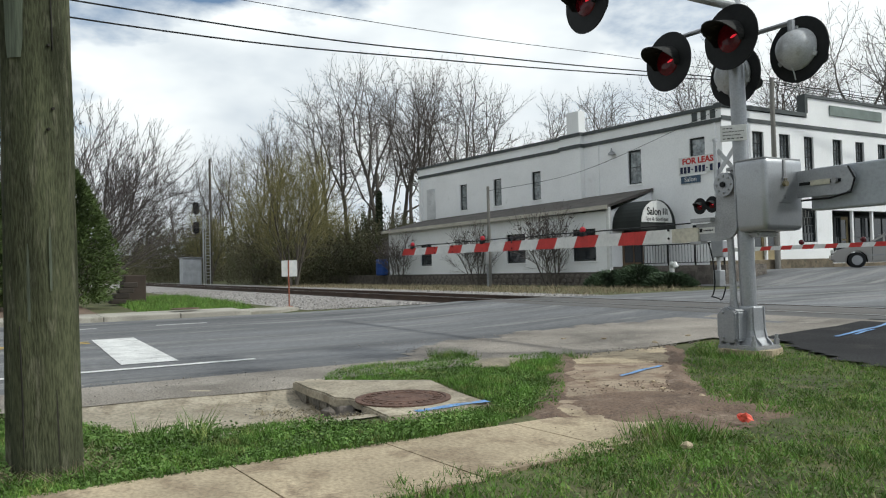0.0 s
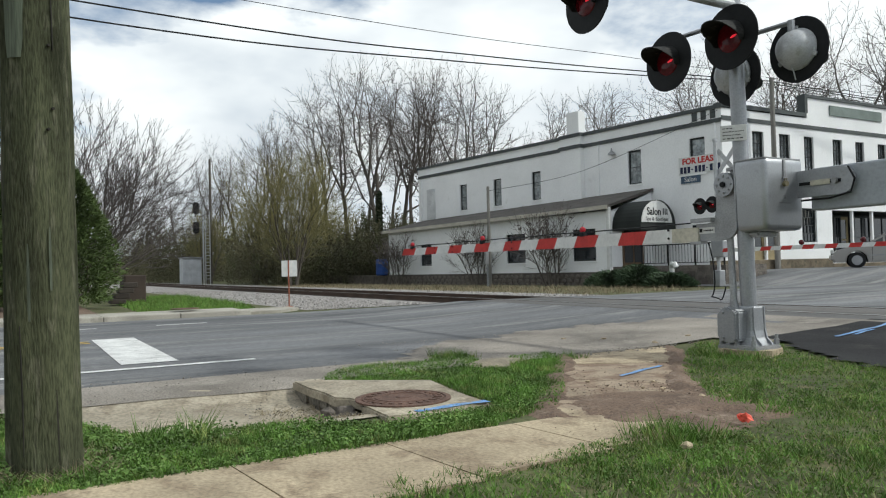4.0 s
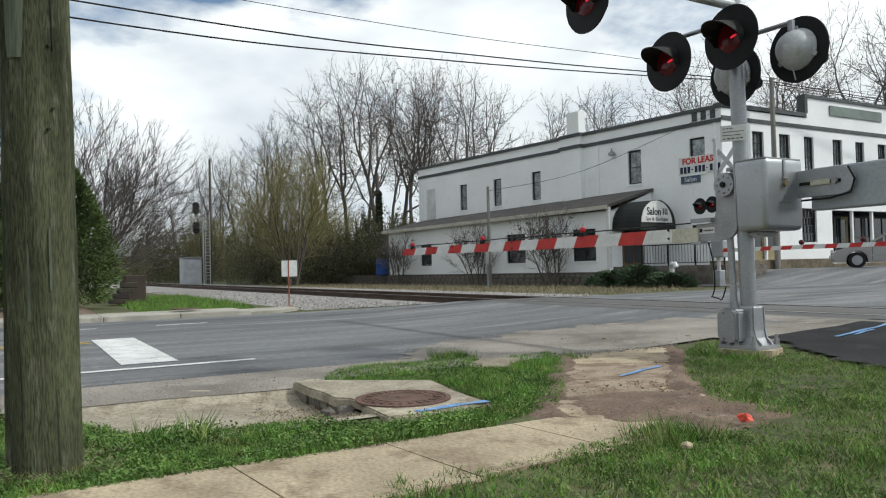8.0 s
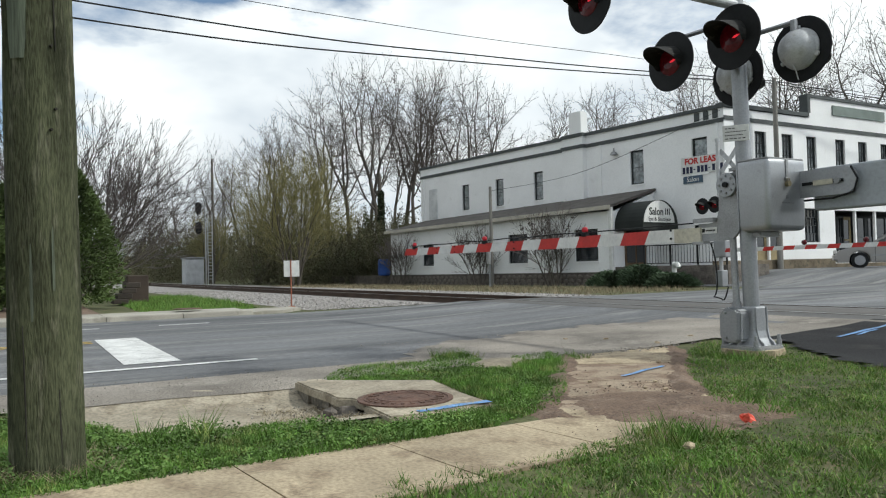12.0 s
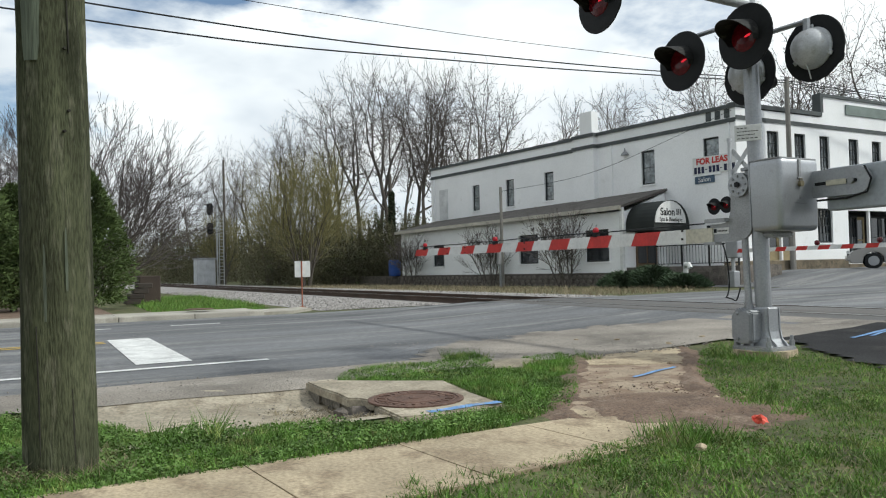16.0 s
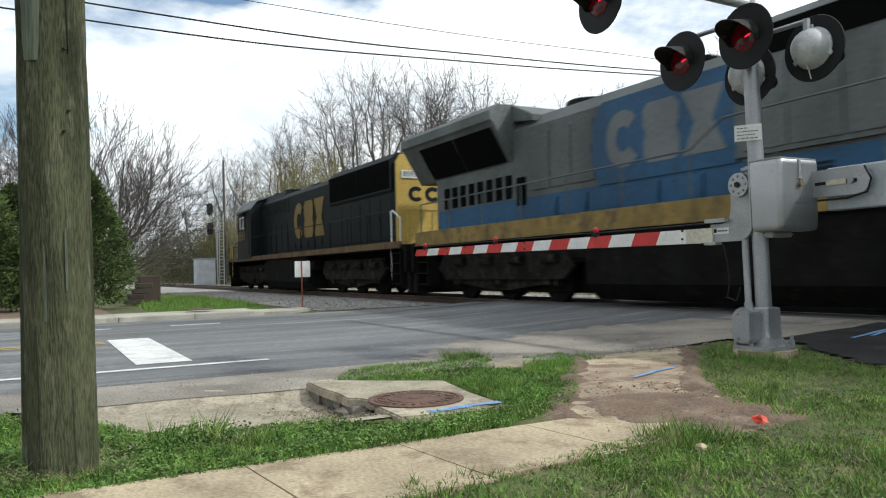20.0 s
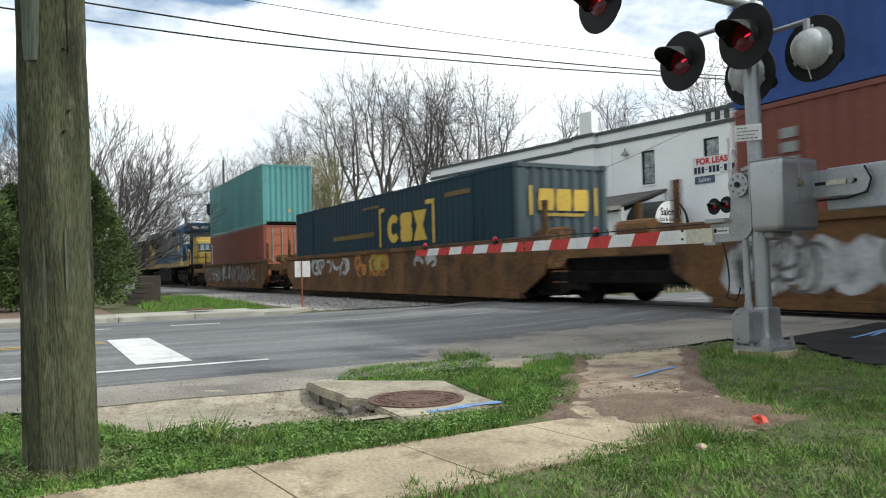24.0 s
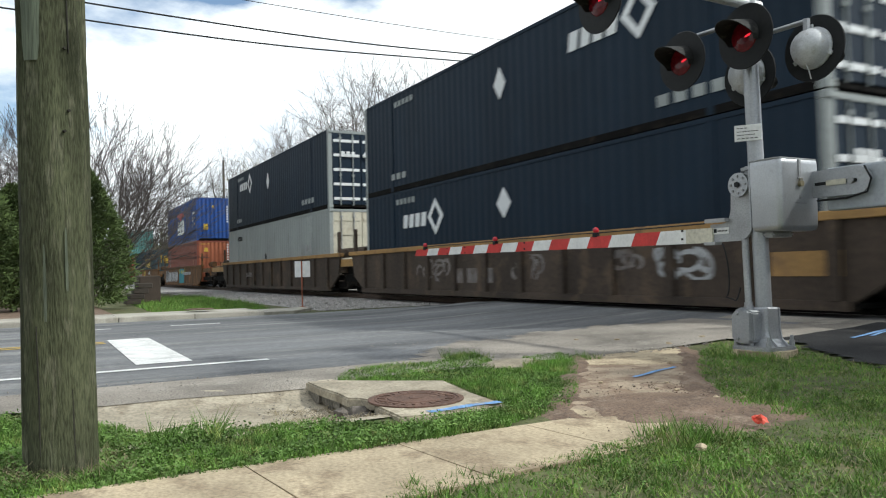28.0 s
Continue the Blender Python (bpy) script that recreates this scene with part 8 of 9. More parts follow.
# dense brush at the wood's edge: short crossing twigs and last year's leaves
def brush(name, label, boxes, n, material, size, seed, category="brush"):
    r = np.random.RandomState(seed)
    bx = np.array(boxes)[r.randint(len(boxes), size=n)]
    a, d = r.uniform(bx[:, 0], bx[:, 1]), r.uniform(bx[:, 2], bx[:, 3])
    top = bx[:, 4] * (0.68 + 0.2 * np.sin(a * 2.3) * np.cos(d * 0.5 + a) + 0.14 * np.sin(a * 9.1 + d))
    ar = np.radians(a)
    c = np.stack([-d * np.sin(ar), d * np.cos(ar), top * r.rand(n) ** 0.8], -1)
    twig = r.rand(n) < 0.5
    u = r.randn(n, 3) * np.where(twig[:, None], (0.4, 0.4, 0.9), (1, 1, 1))
    u /= np.linalg.norm(u, axis=1)[:, None]
    w = np.cross(u, r.randn(n, 3))
    w /= np.linalg.norm(w, axis=1)[:, None] + 1e-9
    u *= (size * np.where(twig, r.uniform(2.0, 6.0, n), r.uniform(0.4, 1.1, n)))[:, None]
    w *= np.where(twig, 0.012, size * 0.5)[:, None]
    V = np.stack([c - u, c + w, c + u, c - w], 1)
    return tagged(sheet(name, V.reshape(-1, 3).tolist(), np.arange(4 * n).reshape(-1, 4).tolist(), material), label, category, kind="stuff")


brush("brush", "olive brown brush at the wood's edge", [(62.5, 73, 52, 60, 4.2), (62.5, 67, 56, 62, 6.0), (66, 76.5, 58, 72, 5.6), (76, 82, 80, 100, 7.5), (79, 90, 85, 110, 8.5)], 110000, BRUSH, 0.10, 5)
brush("brush", "brown bare undergrowth behind the building", [(60, 74, 62, 76, 7.5), (72, 86, 95, 120, 9.5), (28, 60, 62, 76, 5.0)], 60000, mat("brown undergrowth", (0.145, 0.13, 0.08), 0.95, var=0.4, scale=0.4, fine=5, bump=0.0), 0.13, 6)
# low ridge of wooded ground that closes the view
for a0, a1, d, h, nm in ((20, 100, 150, 7.5, "far_woods"),):
    V, F = [], []
    for i in range(161):
        a = a0 + (a1 - a0) * i / 160
        p = far_at(a, d)
        hh = h * (0.75 + 0.25 * math.sin(a * 1.7) + 0.12 * math.sin(a * 7.1) + 0.06 * math.sin(a * 23))
        q = far_at(a, d + 14)
        V += [(p.x, p.y, -0.5), (p.x, p.y, hh * 0.6), (q.x, q.y, hh), (q.x * 1.15, q.y * 1.15, hh * 0.9)]
        if i:
            k = 4 * i
            F += [(k - 4, k, k + 1, k - 3), (k - 3, k + 1, k + 2, k - 2), (k - 2, k + 2, k + 3, k - 1)]
    tagged(sheet(nm, V, F, BRUSH), "low rise of dark winter woods in the distance", "woods", kind="structure")


def evergreen(at, h, w, seed, label):
    """Upright evergreen: trunk and a crown of many small drooping sprays."""
    r = np.random.RandomState(seed)
    t = thing("evergreen_tree", label, "evergreen", "evergreens across the road", at=Matrix.Translation(at))
    bm = B()
    rod(bm, (0, 0, -0.1), (0, 0, h * 0.8), 0.09, 0.03, 8)
    part("trunk", bm, BARK, t)
    n = 16000
    f = r.rand(n) ** 0.85
    a = r.rand(n) * 2 * math.pi
    lump = 1 + 0.20 * np.sin(3 * a + 5 * f + seed) + 0.16 * np.sin(7 * a + 11 * f + seed) + 0.10 * np.sin(13 * a - 23 * f)
    rr = w * (1 - f ** 1.6) ** 0.75 * (0.72 + 0.28 * np.minimum(1, f * 5)) * lump * (0.5 + 0.5 * r.rand(n) ** 0.35)
    c = np.stack([rr * np.cos(a), rr * np.sin(a), 0.1 + f * (h - 0.1)], -1)
    u = np.stack([np.cos(a), np.sin(a), r.uniform(-0.4, 1.1, n)], -1) + 0.5 * r.randn(n, 3)
    u *= (r.uniform(0.07, 0.2, n) / np.linalg.norm(u, axis=1))[:, None]
    s = np.cross(u, r.randn(n, 3))
    s *= (r.uniform(0.012, 0.03, n) / (np.linalg.norm(s, axis=1) + 1e-9))[:, None]
    V = np.stack([c - s, c + s, c + u + 0.3 * s, c + u - 0.3 * s], 1).reshape(-1, 3).tolist()
    F = np.arange(4 * n).reshape(-1, 4).tolist()
    sheet("crown", V, F, EVERGREEN, t)
    return t


evergreen((-24.0, 1.32, 0.05), 4.0, 1.2, 1, "dark green upright evergreen behind the kerb")
evergreen((-22.8, -1.6, 0.05), 4.3, 1.5, 2, "dark green upright evergreen in mulch")
evergreen((-23.4, -0.5, 0.05), 3.4, 1.1, 3, "dark green evergreen between two others")
evergreen((-23.0, -3.6, 0.05), 4.4, 1.3, 4, "dark green evergreen by the road")


# ---- grass ----
LAWN = [(-2.80, -6.0), (-2.83, 1.2), (-2.92, 2.0), (-3.03, 2.68), (-3.12, 3.1), (-3.35, 3.75), (-3.75, 4.3), (-4.5, 4.85), (-5.1, 5.5), (-5.6, 6.1), (-5.95, 6.7), (-5.5, 7.25), (-5.1, 7.0), (-4.55, 6.6), (-4.0, 6.3), (5.0, 6.3), (5.0, -6.0)]
STRIP = [(-3.62, -6.0), (-3.62, 1.75), (-3.66, 2.4), (-3.75, 2.5), (-4.1, 2.1), (-4.12, 1.92), (-4.45, 1.6), (-4.6, 1.0), (-4.85, 0.65), (-5.7, 0.35), (-6.0, -0.6), (-6.1, -6.0)]
ISLAND = [(-6.2, 2.26), (-6.62, 2.62), (-6.68, 3.06), (-6.6, 3.5), (-7.1, 4.1), (-6.6, 4.12), (-5.85, 3.72), (-5.62, 3.88), (-6.35, 4.36), (-6.42, 4.85), (-6.1, 4.85), (-5.3, 4.22), (-4.4, 3.5), (-3.96, 3.08), (-3.8, 2.62), (-3.72, 2.2), (-4.12, 2.1), (-4.2, 2.8), (-4.79, 2.86), (-5.36, 2.98), (-5.72, 2.56), (-5.98, 2.28)]
VERGE = [(-18.5, 2.6), (-18.5, 5.2), (-24.0, 6.0), (-34, 6.2), (-34, 3.0)]


def clumps(x, y):
    """Density of the turf, in clumps a hand or two wide."""
    q = np.sin(9.1 * x + 2.2 * np.sin(5.3 * y)) * np.cos(8.3 * y + 1.7 * np.sin(6.1 * x)) + 0.7 * np.sin(17 * x + 3 * np.sin(13 * y)) * np.cos(19 * y) + 0.8 * np.sin(3.3 * x + 1.1) * np.cos(2.9 * y + 2 * np.sin(1.7 * x))
    return np.clip(0.68 + 0.36 * q, 0.22, 1.0)


def blades(name, label, poly, n, material, h0, h1, width, seed, thin=None, lean=0.5, zbase=None):
    r = np.random.RandomState(seed)
    P = np.array(poly)
    x = r.uniform(P[:, 0].min(), P[:, 0].max(), n * 5)
    y = r.uniform(P[:, 1].min(), P[:, 1].max(), n * 5)
    ok = inside(poly, x, y)
    if thin is not None:
        ok &= thin(x, y, r)
    x, y = x[ok][:n], y[ok][:n]
    k = len(x)
    z = lift(x, y) - 0.012 if zbase is None else np.full(k, zbase)
    patch = 0.35 + 0.75 * clumps(x, y) + 0.25 * np.sin(x * 3.1 + 1.3 * np.sin(y * 2.3)) * np.cos(y * 2.7 + x)
    h = r.uniform(h0, h1, k) * np.clip(patch, 0.35, 1.3)
    a = r.uniform(0, 2 * math.pi, k)
    b = r.uniform(0, 2 * math.pi, k)
    w = width * r.uniform(0.6, 1.3, k)
    V = np.zeros((k, 3, 3))
    V[:, 0] = np.stack([x - w * np.cos(a), y - w * np.sin(a), z], -1)
    V[:, 1] = np.stack([x + w * np.cos(a), y + w * np.sin(a), z], -1)
    V[:, 2] = np.stack([x + lean * h * np.cos(b), y + lean * h * np.sin(b), z + h], -1)
    F = np.arange(3 * k).reshape(-1, 3)
    return tagged(sheet(name, V.reshape(-1, 3).tolist(), F.tolist(), material), label, "grass", kind="stuff")


def leaves(name, label, poly, n, material, h, size, seed, thin=None):
    """Clover and small weeds: little tilted leaves near the ground."""
    r = np.random.RandomState(seed)
    P = np.array(poly)
    x = r.uniform(P[:, 0].min(), P[:, 0].max(), n * 5)
    y = r.uniform(P[:, 1].min(), P[:, 1].max(), n * 5)
    ok = inside(poly, x, y)
    if thin is not None:
        ok &= thin(x, y, r)
    x, y = x[ok][:n], y[ok][:n]
    k = len(x)
    z = lift(x, y) - 0.012 + h * r.rand(k) * np.clip(0.7 + 0.5 * np.sin(x * 4 + y * 5) * np.cos(3 * y), 0.3, 1.2)
    u = r.randn(k, 3) * (1, 1, 0.5)
    u /= np.linalg.norm(u, axis=1)[:, None]
    w = np.cross(u, r.randn(k, 3) * (0.5, 0.5, 1))
    w /= np.linalg.norm(w, axis=1)[:, None] + 1e-9
    s = size * r.uniform(0.6, 1.3, k)[:, None]
    c = np.stack([x, y, z], -1)
    V = np.stack([c - u * s, c + w * s * 0.6, c + u * s, c - w * s * 0.6], 1)
    F = np.arange(4 * k).reshape(-1, 4)
    return tagged(sheet(name, V.reshape(-1, 3).tolist(), F.tolist(), material), label, "grass", kind="stuff")


near_only = lambda x, y, r: (r.rand(len(x)) < clumps(x, y)) & (r.rand(len(x)) < np.clip(24.0 / (x * x + y * y + 0.5), 0.08, 1)) & (y > -1.0) & (x < 0.3) & (y > -0.42 * x - 1.6)
bare = lambda x, y, r: ((x + 3.1) ** 2 + (y - 3.75) ** 2 > 0.35 * r.rand(len(x))) & near_only(x, y, r)
blades("lawn_grass", "green spring lawn grass with bare spots", LAWN, 160000, GRASS, 0.014, 0.046, 0.0034, 1, bare)
blades("lawn_grass", "pale yellow green lawn grass", LAWN, 60000, GRASS_P, 0.014, 0.046, 0.0032, 61, bare, 0.8)
leaves("lawn_clover", "dark clover and small weeds in the lawn", LAWN, 80000, GRASS2, 0.042, 0.0085, 2, bare)
blades("dry_grass", "dry straw among the lawn", LAWN, 20000, STRAW, 0.02, 0.05, 0.003, 3, near_only, 1.6)
blades("verge_grass", "green grass between the footpath and gutter", STRIP, 36000, GRASS, 0.02, 0.065, 0.0035, 4, lambda x, y, r: y > -1.2)
leaves("verge_clover", "dark clover between footpath and gutter", STRIP, 26000, GRASS2, 0.08, 0.011, 5, lambda x, y, r: y > -1.2)
blades("island_grass", "green grass round the drain", ISLAND, 26000, GRASS, 0.02, 0.065, 0.0035, 6, lambda x, y, r: ((x + 6.5) ** 2 + (y - 4.15) ** 2 > 0.05))
leaves("island_clover", "small weeds round the drain", ISLAND, 9000, GRASS2, 0.05, 0.010, 7)
wide = lambda x, y, r: ~near_only(x, y, np.random.RandomState(1)) & ((y <= -1.0) | (x >= 0.3) | (y <= -0.42 * x - 1.6))
blades("lawn_grass", "green lawn grass round the tripod's place", [(-2.8, -8.0), (-2.8, 7.1), (9.0, 7.1), (9.0, -8.0)], 42000, GRASS, 0.03, 0.08, 0.008, 51, wide)
blades("verge_grass", "green verge grass along the road", [(-3.65, -9.0), (-3.65, -1.1), (-6.0, -1.1), (-6.0, -9.0)], 12000, GRASS, 0.03, 0.09, 0.007, 52)
blades("far_verge_grass", "green grass patch beside the ballast", VERGE, 16000, GRASS, 0.06, 0.2, 0.010, 8, zbase=-0.03)
for cx, cy, nn, hh, sd in ((-2.88, 3.02, 420, 0.17, 1), (-4.42, 0.75, 260, 0.22, 2), (-5.95, 4.7, 300, 0.14, 3), (-6.7, 3.9, 420, 0.15, 4), (-3.2, 4.1, 250, 0.12, 5), (-5.2, 6.0, 300, 0.12, 6), (-4.9, 6.05, 300, 0.12, 7), (-2.75, 1.55, 200, 0.1, 9)):
    blades("grass_tuft", "taller tuft of green grass", [(cx - 0.2, cy - 0.2), (cx + 0.2, cy - 0.2), (cx + 0.2, cy + 0.2), (cx - 0.2, cy + 0.2)], nn, GRASS, hh * 0.4, hh, 0.004, 20 + sd, None, 0.6)
blades("pole_straw", "dry straw at the foot of the pole", [(-4.4, -0.2), (-3.85, -0.2), (-3.8, 0.4), (-4.3, 0.45)], 900, STRAW, 0.03, 0.10, 0.003, 40, None, 1.2)
blades("gutter_litter", "dry grass litter in the drain mouth", [(-5.6, 1.5), (-4.5, 1.5), (-4.4, 2.0), (-5.5, 2.0)], 1400, STRAW, 0.01, 0.05, 0.004, 41, None, 1.8)
blades("far_field_grass", "rough dry grass beyond the track", [(-50, 14.5), (-18, 15.2), (-18, 21), (-50, 19)], 9000, STRAW, 0.05, 0.22, 0.015, 42, zbase=-0.02)


# ---- small things, space by space ----
# square sign on a thin red post in the ballast
sg = thing("track_sign", "back of a small white square sign on a red post", "sign")
bm = B()
rod(bm, (-19.0, 6.15, -0.1), (-19.0, 6.15, 1.24), 0.018, n=8)
part("post", bm, mat("rust red post", (0.28, 0.09, 0.05), 0.8), sg)
bm = B()
m = Matrix.Translation((-19.0, 6.17, 1.02)) @ Matrix.Rotation(radians(70), 4, "Z")
box(bm, -0.2, 0.2, -0.006, 0.006, -0.21, 0.21, 0.004, m)
part("plate", bm, WHITE_R, sg, "white square plate")
bm = B()
bmesh.ops.create_icosphere(bm, subdivisions=2, radius=0.12, matrix=Matrix.Translation((-19.0, 6.15, -0.02)) @ Matrix.Diagonal((1.2, 1, 0.6, 1)))
part("rusty_base", bm, mat("red clay", (0.3, 0.12, 0.06), 0.95), sg)

# railway signal and cabinet up the line
rs_ = thing("railway_signal", "slim railway signal mast with two black heads and a ladder", "railway signal")
RX, RY = -69.0, 14.5
bm = B()
rod(bm, (RX, RY, 0), (RX, RY, 7.2), 0.07, n=8)
part("mast", bm, SHELL, rs_)
for s in (0.12, 0.52):
    bm = B()
    rod(bm, (RX + 0.3, RY + s, 0), (RX + 0.3, RY + s, 6.6), 0.045, n=6)
    part("ladder_rail", bm, SHELL, rs_)
for k in range(20):
    bm = B()
    rod(bm, (RX + 0.3, RY + 0.12, 0.5 + 0.3 * k), (RX + 0.3, RY + 0.52, 0.5 + 0.3 * k), 0.03, n=5)
    part("rung", bm, SHELL, rs_)
for z in (6.85, 5.1):
    bm = B()
    rod(bm, (RX, RY - 0.4, z), (RX, RY, z), 0.04, n=6)
    part("head_bracket", bm, SHELL, rs_)
    bm = B()
    prism(bm, [(RY - 0.6 + 0.27 * math.cos(a), z + (0.55 if math.sin(a) > 0 else -0.55) * 0.5 + 0.27 * math.sin(a)) for a in [2 * math.pi * i / 20 for i in range(20)]], "x", RX - 0.05, RX + 0.06)
    hd = part("signal_head", bm, BLACK_P, rs_, "black oval signal head")
    for dz in (-0.28, 0.0, 0.28):
        bm = B()
        rod(bm, (RX + 0.05, RY - 0.6, z + dz), (RX + 0.3, RY - 0.6, z + dz), 0.1, n=10)
        part("visor", bm, BLACK_P, hd)
cabn = thing("signal_cabinet", "pale grey steel equipment cabinet beside the track", "equipment cabinet")
bm = B()
box(bm, RX - 1.0, RX + 0.6, RY - 1.9, RY - 0.3, -0.05, 2.35, 0.03)
part("body", bm, mat("pale grey cabinet", (0.5, 0.52, 0.54), 0.6), cabn)
bm = B()
box(bm, RX - 1.1, RX + 0.7, RY - 2.0, RY - 0.2, 2.35, 2.45, 0.02)
part("roof", bm, SILVER, cabn)
for y in (RY - 1.85, RY - 1.08):
    bm = B()
    box(bm, RX + 0.6, RX + 0.63, y, y + 0.72, 0.1, 2.25, 0.01)
    part("door", bm, mat("pale grey cabinet door", (0.46, 0.48, 0.5), 0.6), cabn)
bm = B()
box(bm, -84.2, -83.2, 9.0, 9.4, 0.0, 0.3, 0.05)
tagged(part("white_box", bm, WHITE_R), "small white box beside the far rail", "track box")

# brown bin enclosure and steps by the evergreens
bm = B()
box(bm, -29.4, -27.9, 3.2, 3.9, 0.0, 0.95, 0.04)
tagged(part("planter_wall", bm, mat("dark brown timber", (0.06, 0.045, 0.035), 0.9)), "dark brown timber block beside the evergreens", "timber block")
for k in range(4):
    bm = B()
    box(bm, -26.6 + 0.02 * k, -25.8, 2.55 + 0.12 * k, 3.0 + 0.12 * k, 0.04 + 0.17 * k, 0.2 + 0.17 * k, 0.02)
    tagged(part("timber_step", bm, TIE), "dark stacked timber by the evergreens", "timber", "stacked timbers")
bm = B()
rod(bm, (-22.6, 0.72, 0), (-22.6, 0.72, 1.0), 0.05, n=8)
tagged(part("bollard", bm, POLE_G), "short grey wooden stake before the evergreen", "stake")
bm = B()
lathe(bm, [(0.32, 0.0), (0.32, 0.012), (0.28, 0.014)], Matrix.Translation((-17.7, 3.3, 0.148)), 20)
tagged(part("utility_cover", bm, RUST_IRON), "dark round cover in the far pavement", "cover")

# blue barrel at the lean-to's end
bm = B()
pos = A_END + SIDE * -0.55 + outw * 0.2
lathe(bm, [(0.36, 0), (0.40, 0.1), (0.40, 0.38), (0.42, 0.40), (0.40, 0.42), (0.40, 0.72), (0.42, 0.74), (0.40, 0.76), (0.38, 1.0), (0.34, 1.05)], Matrix.Translation((pos.x, pos.y, 0.58)), 20)
tagged(part("blue_barrel", bm, mat("blue plastic", (0.02, 0.07, 0.28), 0.5)), "blue plastic barrel on the stone ledge", "barrel")
bm = B()
along_box(bm, A_END, SIDE, -8.0, -0.06, -0.6, 0.1, -0.1, 0.58)
lw = part("retaining_wall", bm, STONE)
tagged(lw, "low dark fieldstone retaining wall beside the building", "stone wall", kind="structure")

# porch: round awning, door, railing, ramp
PO = A_END + SIDE * A_L
porch = thing("porch", "small railed porch with dark barrel awning at the building's entrance", "porch")
bm = B()
along_box(bm, PO, SIDE, 0.0, 5.6, -3.0, -0.1, 0.0, 0.82)
part("porch_floor", bm, STONE_P, porch)
nn = 18
mm = Matrix.Translation((PO.x, PO.y, 0)) @ Matrix((SIDE, outw, Vector((0, 0, 1)))).transposed().to_4x4()
bm = B()
prism(bm, [(-1.33 + 1.22 * math.cos(math.pi * i / nn), 2.62 + 1.12 * math.sin(math.pi * i / nn)) for i in range(nn + 1)] + [(-2.55, 2.42), (-0.11, 2.42)], "x", 0.02, 1.58, mm)
bmesh.ops.recalc_face_normals(bm, faces=bm.faces[:])
aw = part("barrel_awning", bm, mat("black awning canvas", (0.018, 0.022, 0.02), 0.8), porch, "black barrel-shaped canvas awning")
bm = B()
prism(bm, [(-1.20 + 1.05 * math.cos(math.pi * i / nn), 2.74 + 0.96 * math.sin(math.pi * i / nn)) for i in range(nn + 1)], "x", 1.585, 1.625, mm)
bmesh.ops.recalc_face_normals(bm, faces=bm.faces[:])
face = part("awning_sign", bm, WHITE_R, porch, "white half-round shop sign")
fo = PO + SIDE * 1.632 + outw * -1.20
text_mesh("Salon", 0.46, BLACK_P, face, facing((fo.x + W.x * -0.22, fo.y + W.y * -0.22, 3.2), W), "sign_lettering", "black lettering", bold=0.008)
text_mesh("Spa & Boutique", 0.25, BLACK_P, face, facing((fo.x, fo.y, 2.88), W), "sign_lettering", "black lettering")
bm = B()
for i in range(3):
    along_box(bm, PO, SIDE, 1.626, 1.636, -1.66 - 0.13 * i, -1.60 - 0.13 * i, 3.08, 3.36)
part("number_bar", bm, BLACK_P, face)
bm = B()
along_box(bm, PO, SIDE, 0.004, 0.05, -2.2, -0.75, 0.82, 2.6)
dr = part("entrance_door", bm, mat("brown door wood", (0.14, 0.085, 0.045), 0.6, var=0.25), porch, "brown glazed entrance door")
for d0, d1 in ((-1.42, -0.85), (-2.1, -1.53)):
    bm = B()
    along_box(bm, PO, SIDE, 0.05, 0.06, d0, d1, 1.0, 2.5)
    part("door_pane", bm, GLASS_D, dr)
bm = B()
along_box(bm, PO, SIDE, 2.2, 3.1, -2.97, -2.93, 2.3, 2.6)
part("porch_window", bm, GLASS_D, porch)
for s in (1.55, 2.9, 4.2, 5.5):
    bm = B()
    along_box(bm, PO, SIDE, s, s + 0.05, -0.17, -0.12, 0.82, 1.72)
    part("rail_post", bm, BLACK_P, porch)
bm = B()
along_box(bm, PO, SIDE, 1.55, 5.55, -0.165, -0.135, 1.68, 1.72)
along_box(bm, PO, SIDE, 1.55, 5.55, -0.165, -0.135, 0.92, 0.95)
part("rail", bm, BLACK_P, porch)
bb = B()
along_box(bb, PO, SIDE, 0.0, 0.014, -0.157, -0.143, 0.95, 1.68)
bal = mesh_of("baluster", bb, BLACK_P)
for i in range(26):
    v = SIDE * (1.7 + 0.145 * i)
    share("baluster", bal, porch, Matrix.Translation(v))
bm = B()
along_box(bm, PO, SIDE, -0.05, 0.12, 0.1, 0.24, 0.1, 3.5)
tagged(part("downpipe", bm, WHITE_R), "white downpipe at the lean-to's corner", "downpipe")
bm = B()
q = PO + SIDE * 3.6 + outw * 0.55
tube(bm, [(q.x, q.y, 0.2), (q.x, q.y, 0.75), (q.x + 0.1, q.y - 0.1, 0.9), (q.x + 0.3, q.y - 0.15, 0.9), (q.x + 0.38, q.y - 0.15, 0.75)], 0.1, 10)
tagged(part("vent_pipe", bm, WHITE_R), "white bent vent pipe by the porch", "pipe")

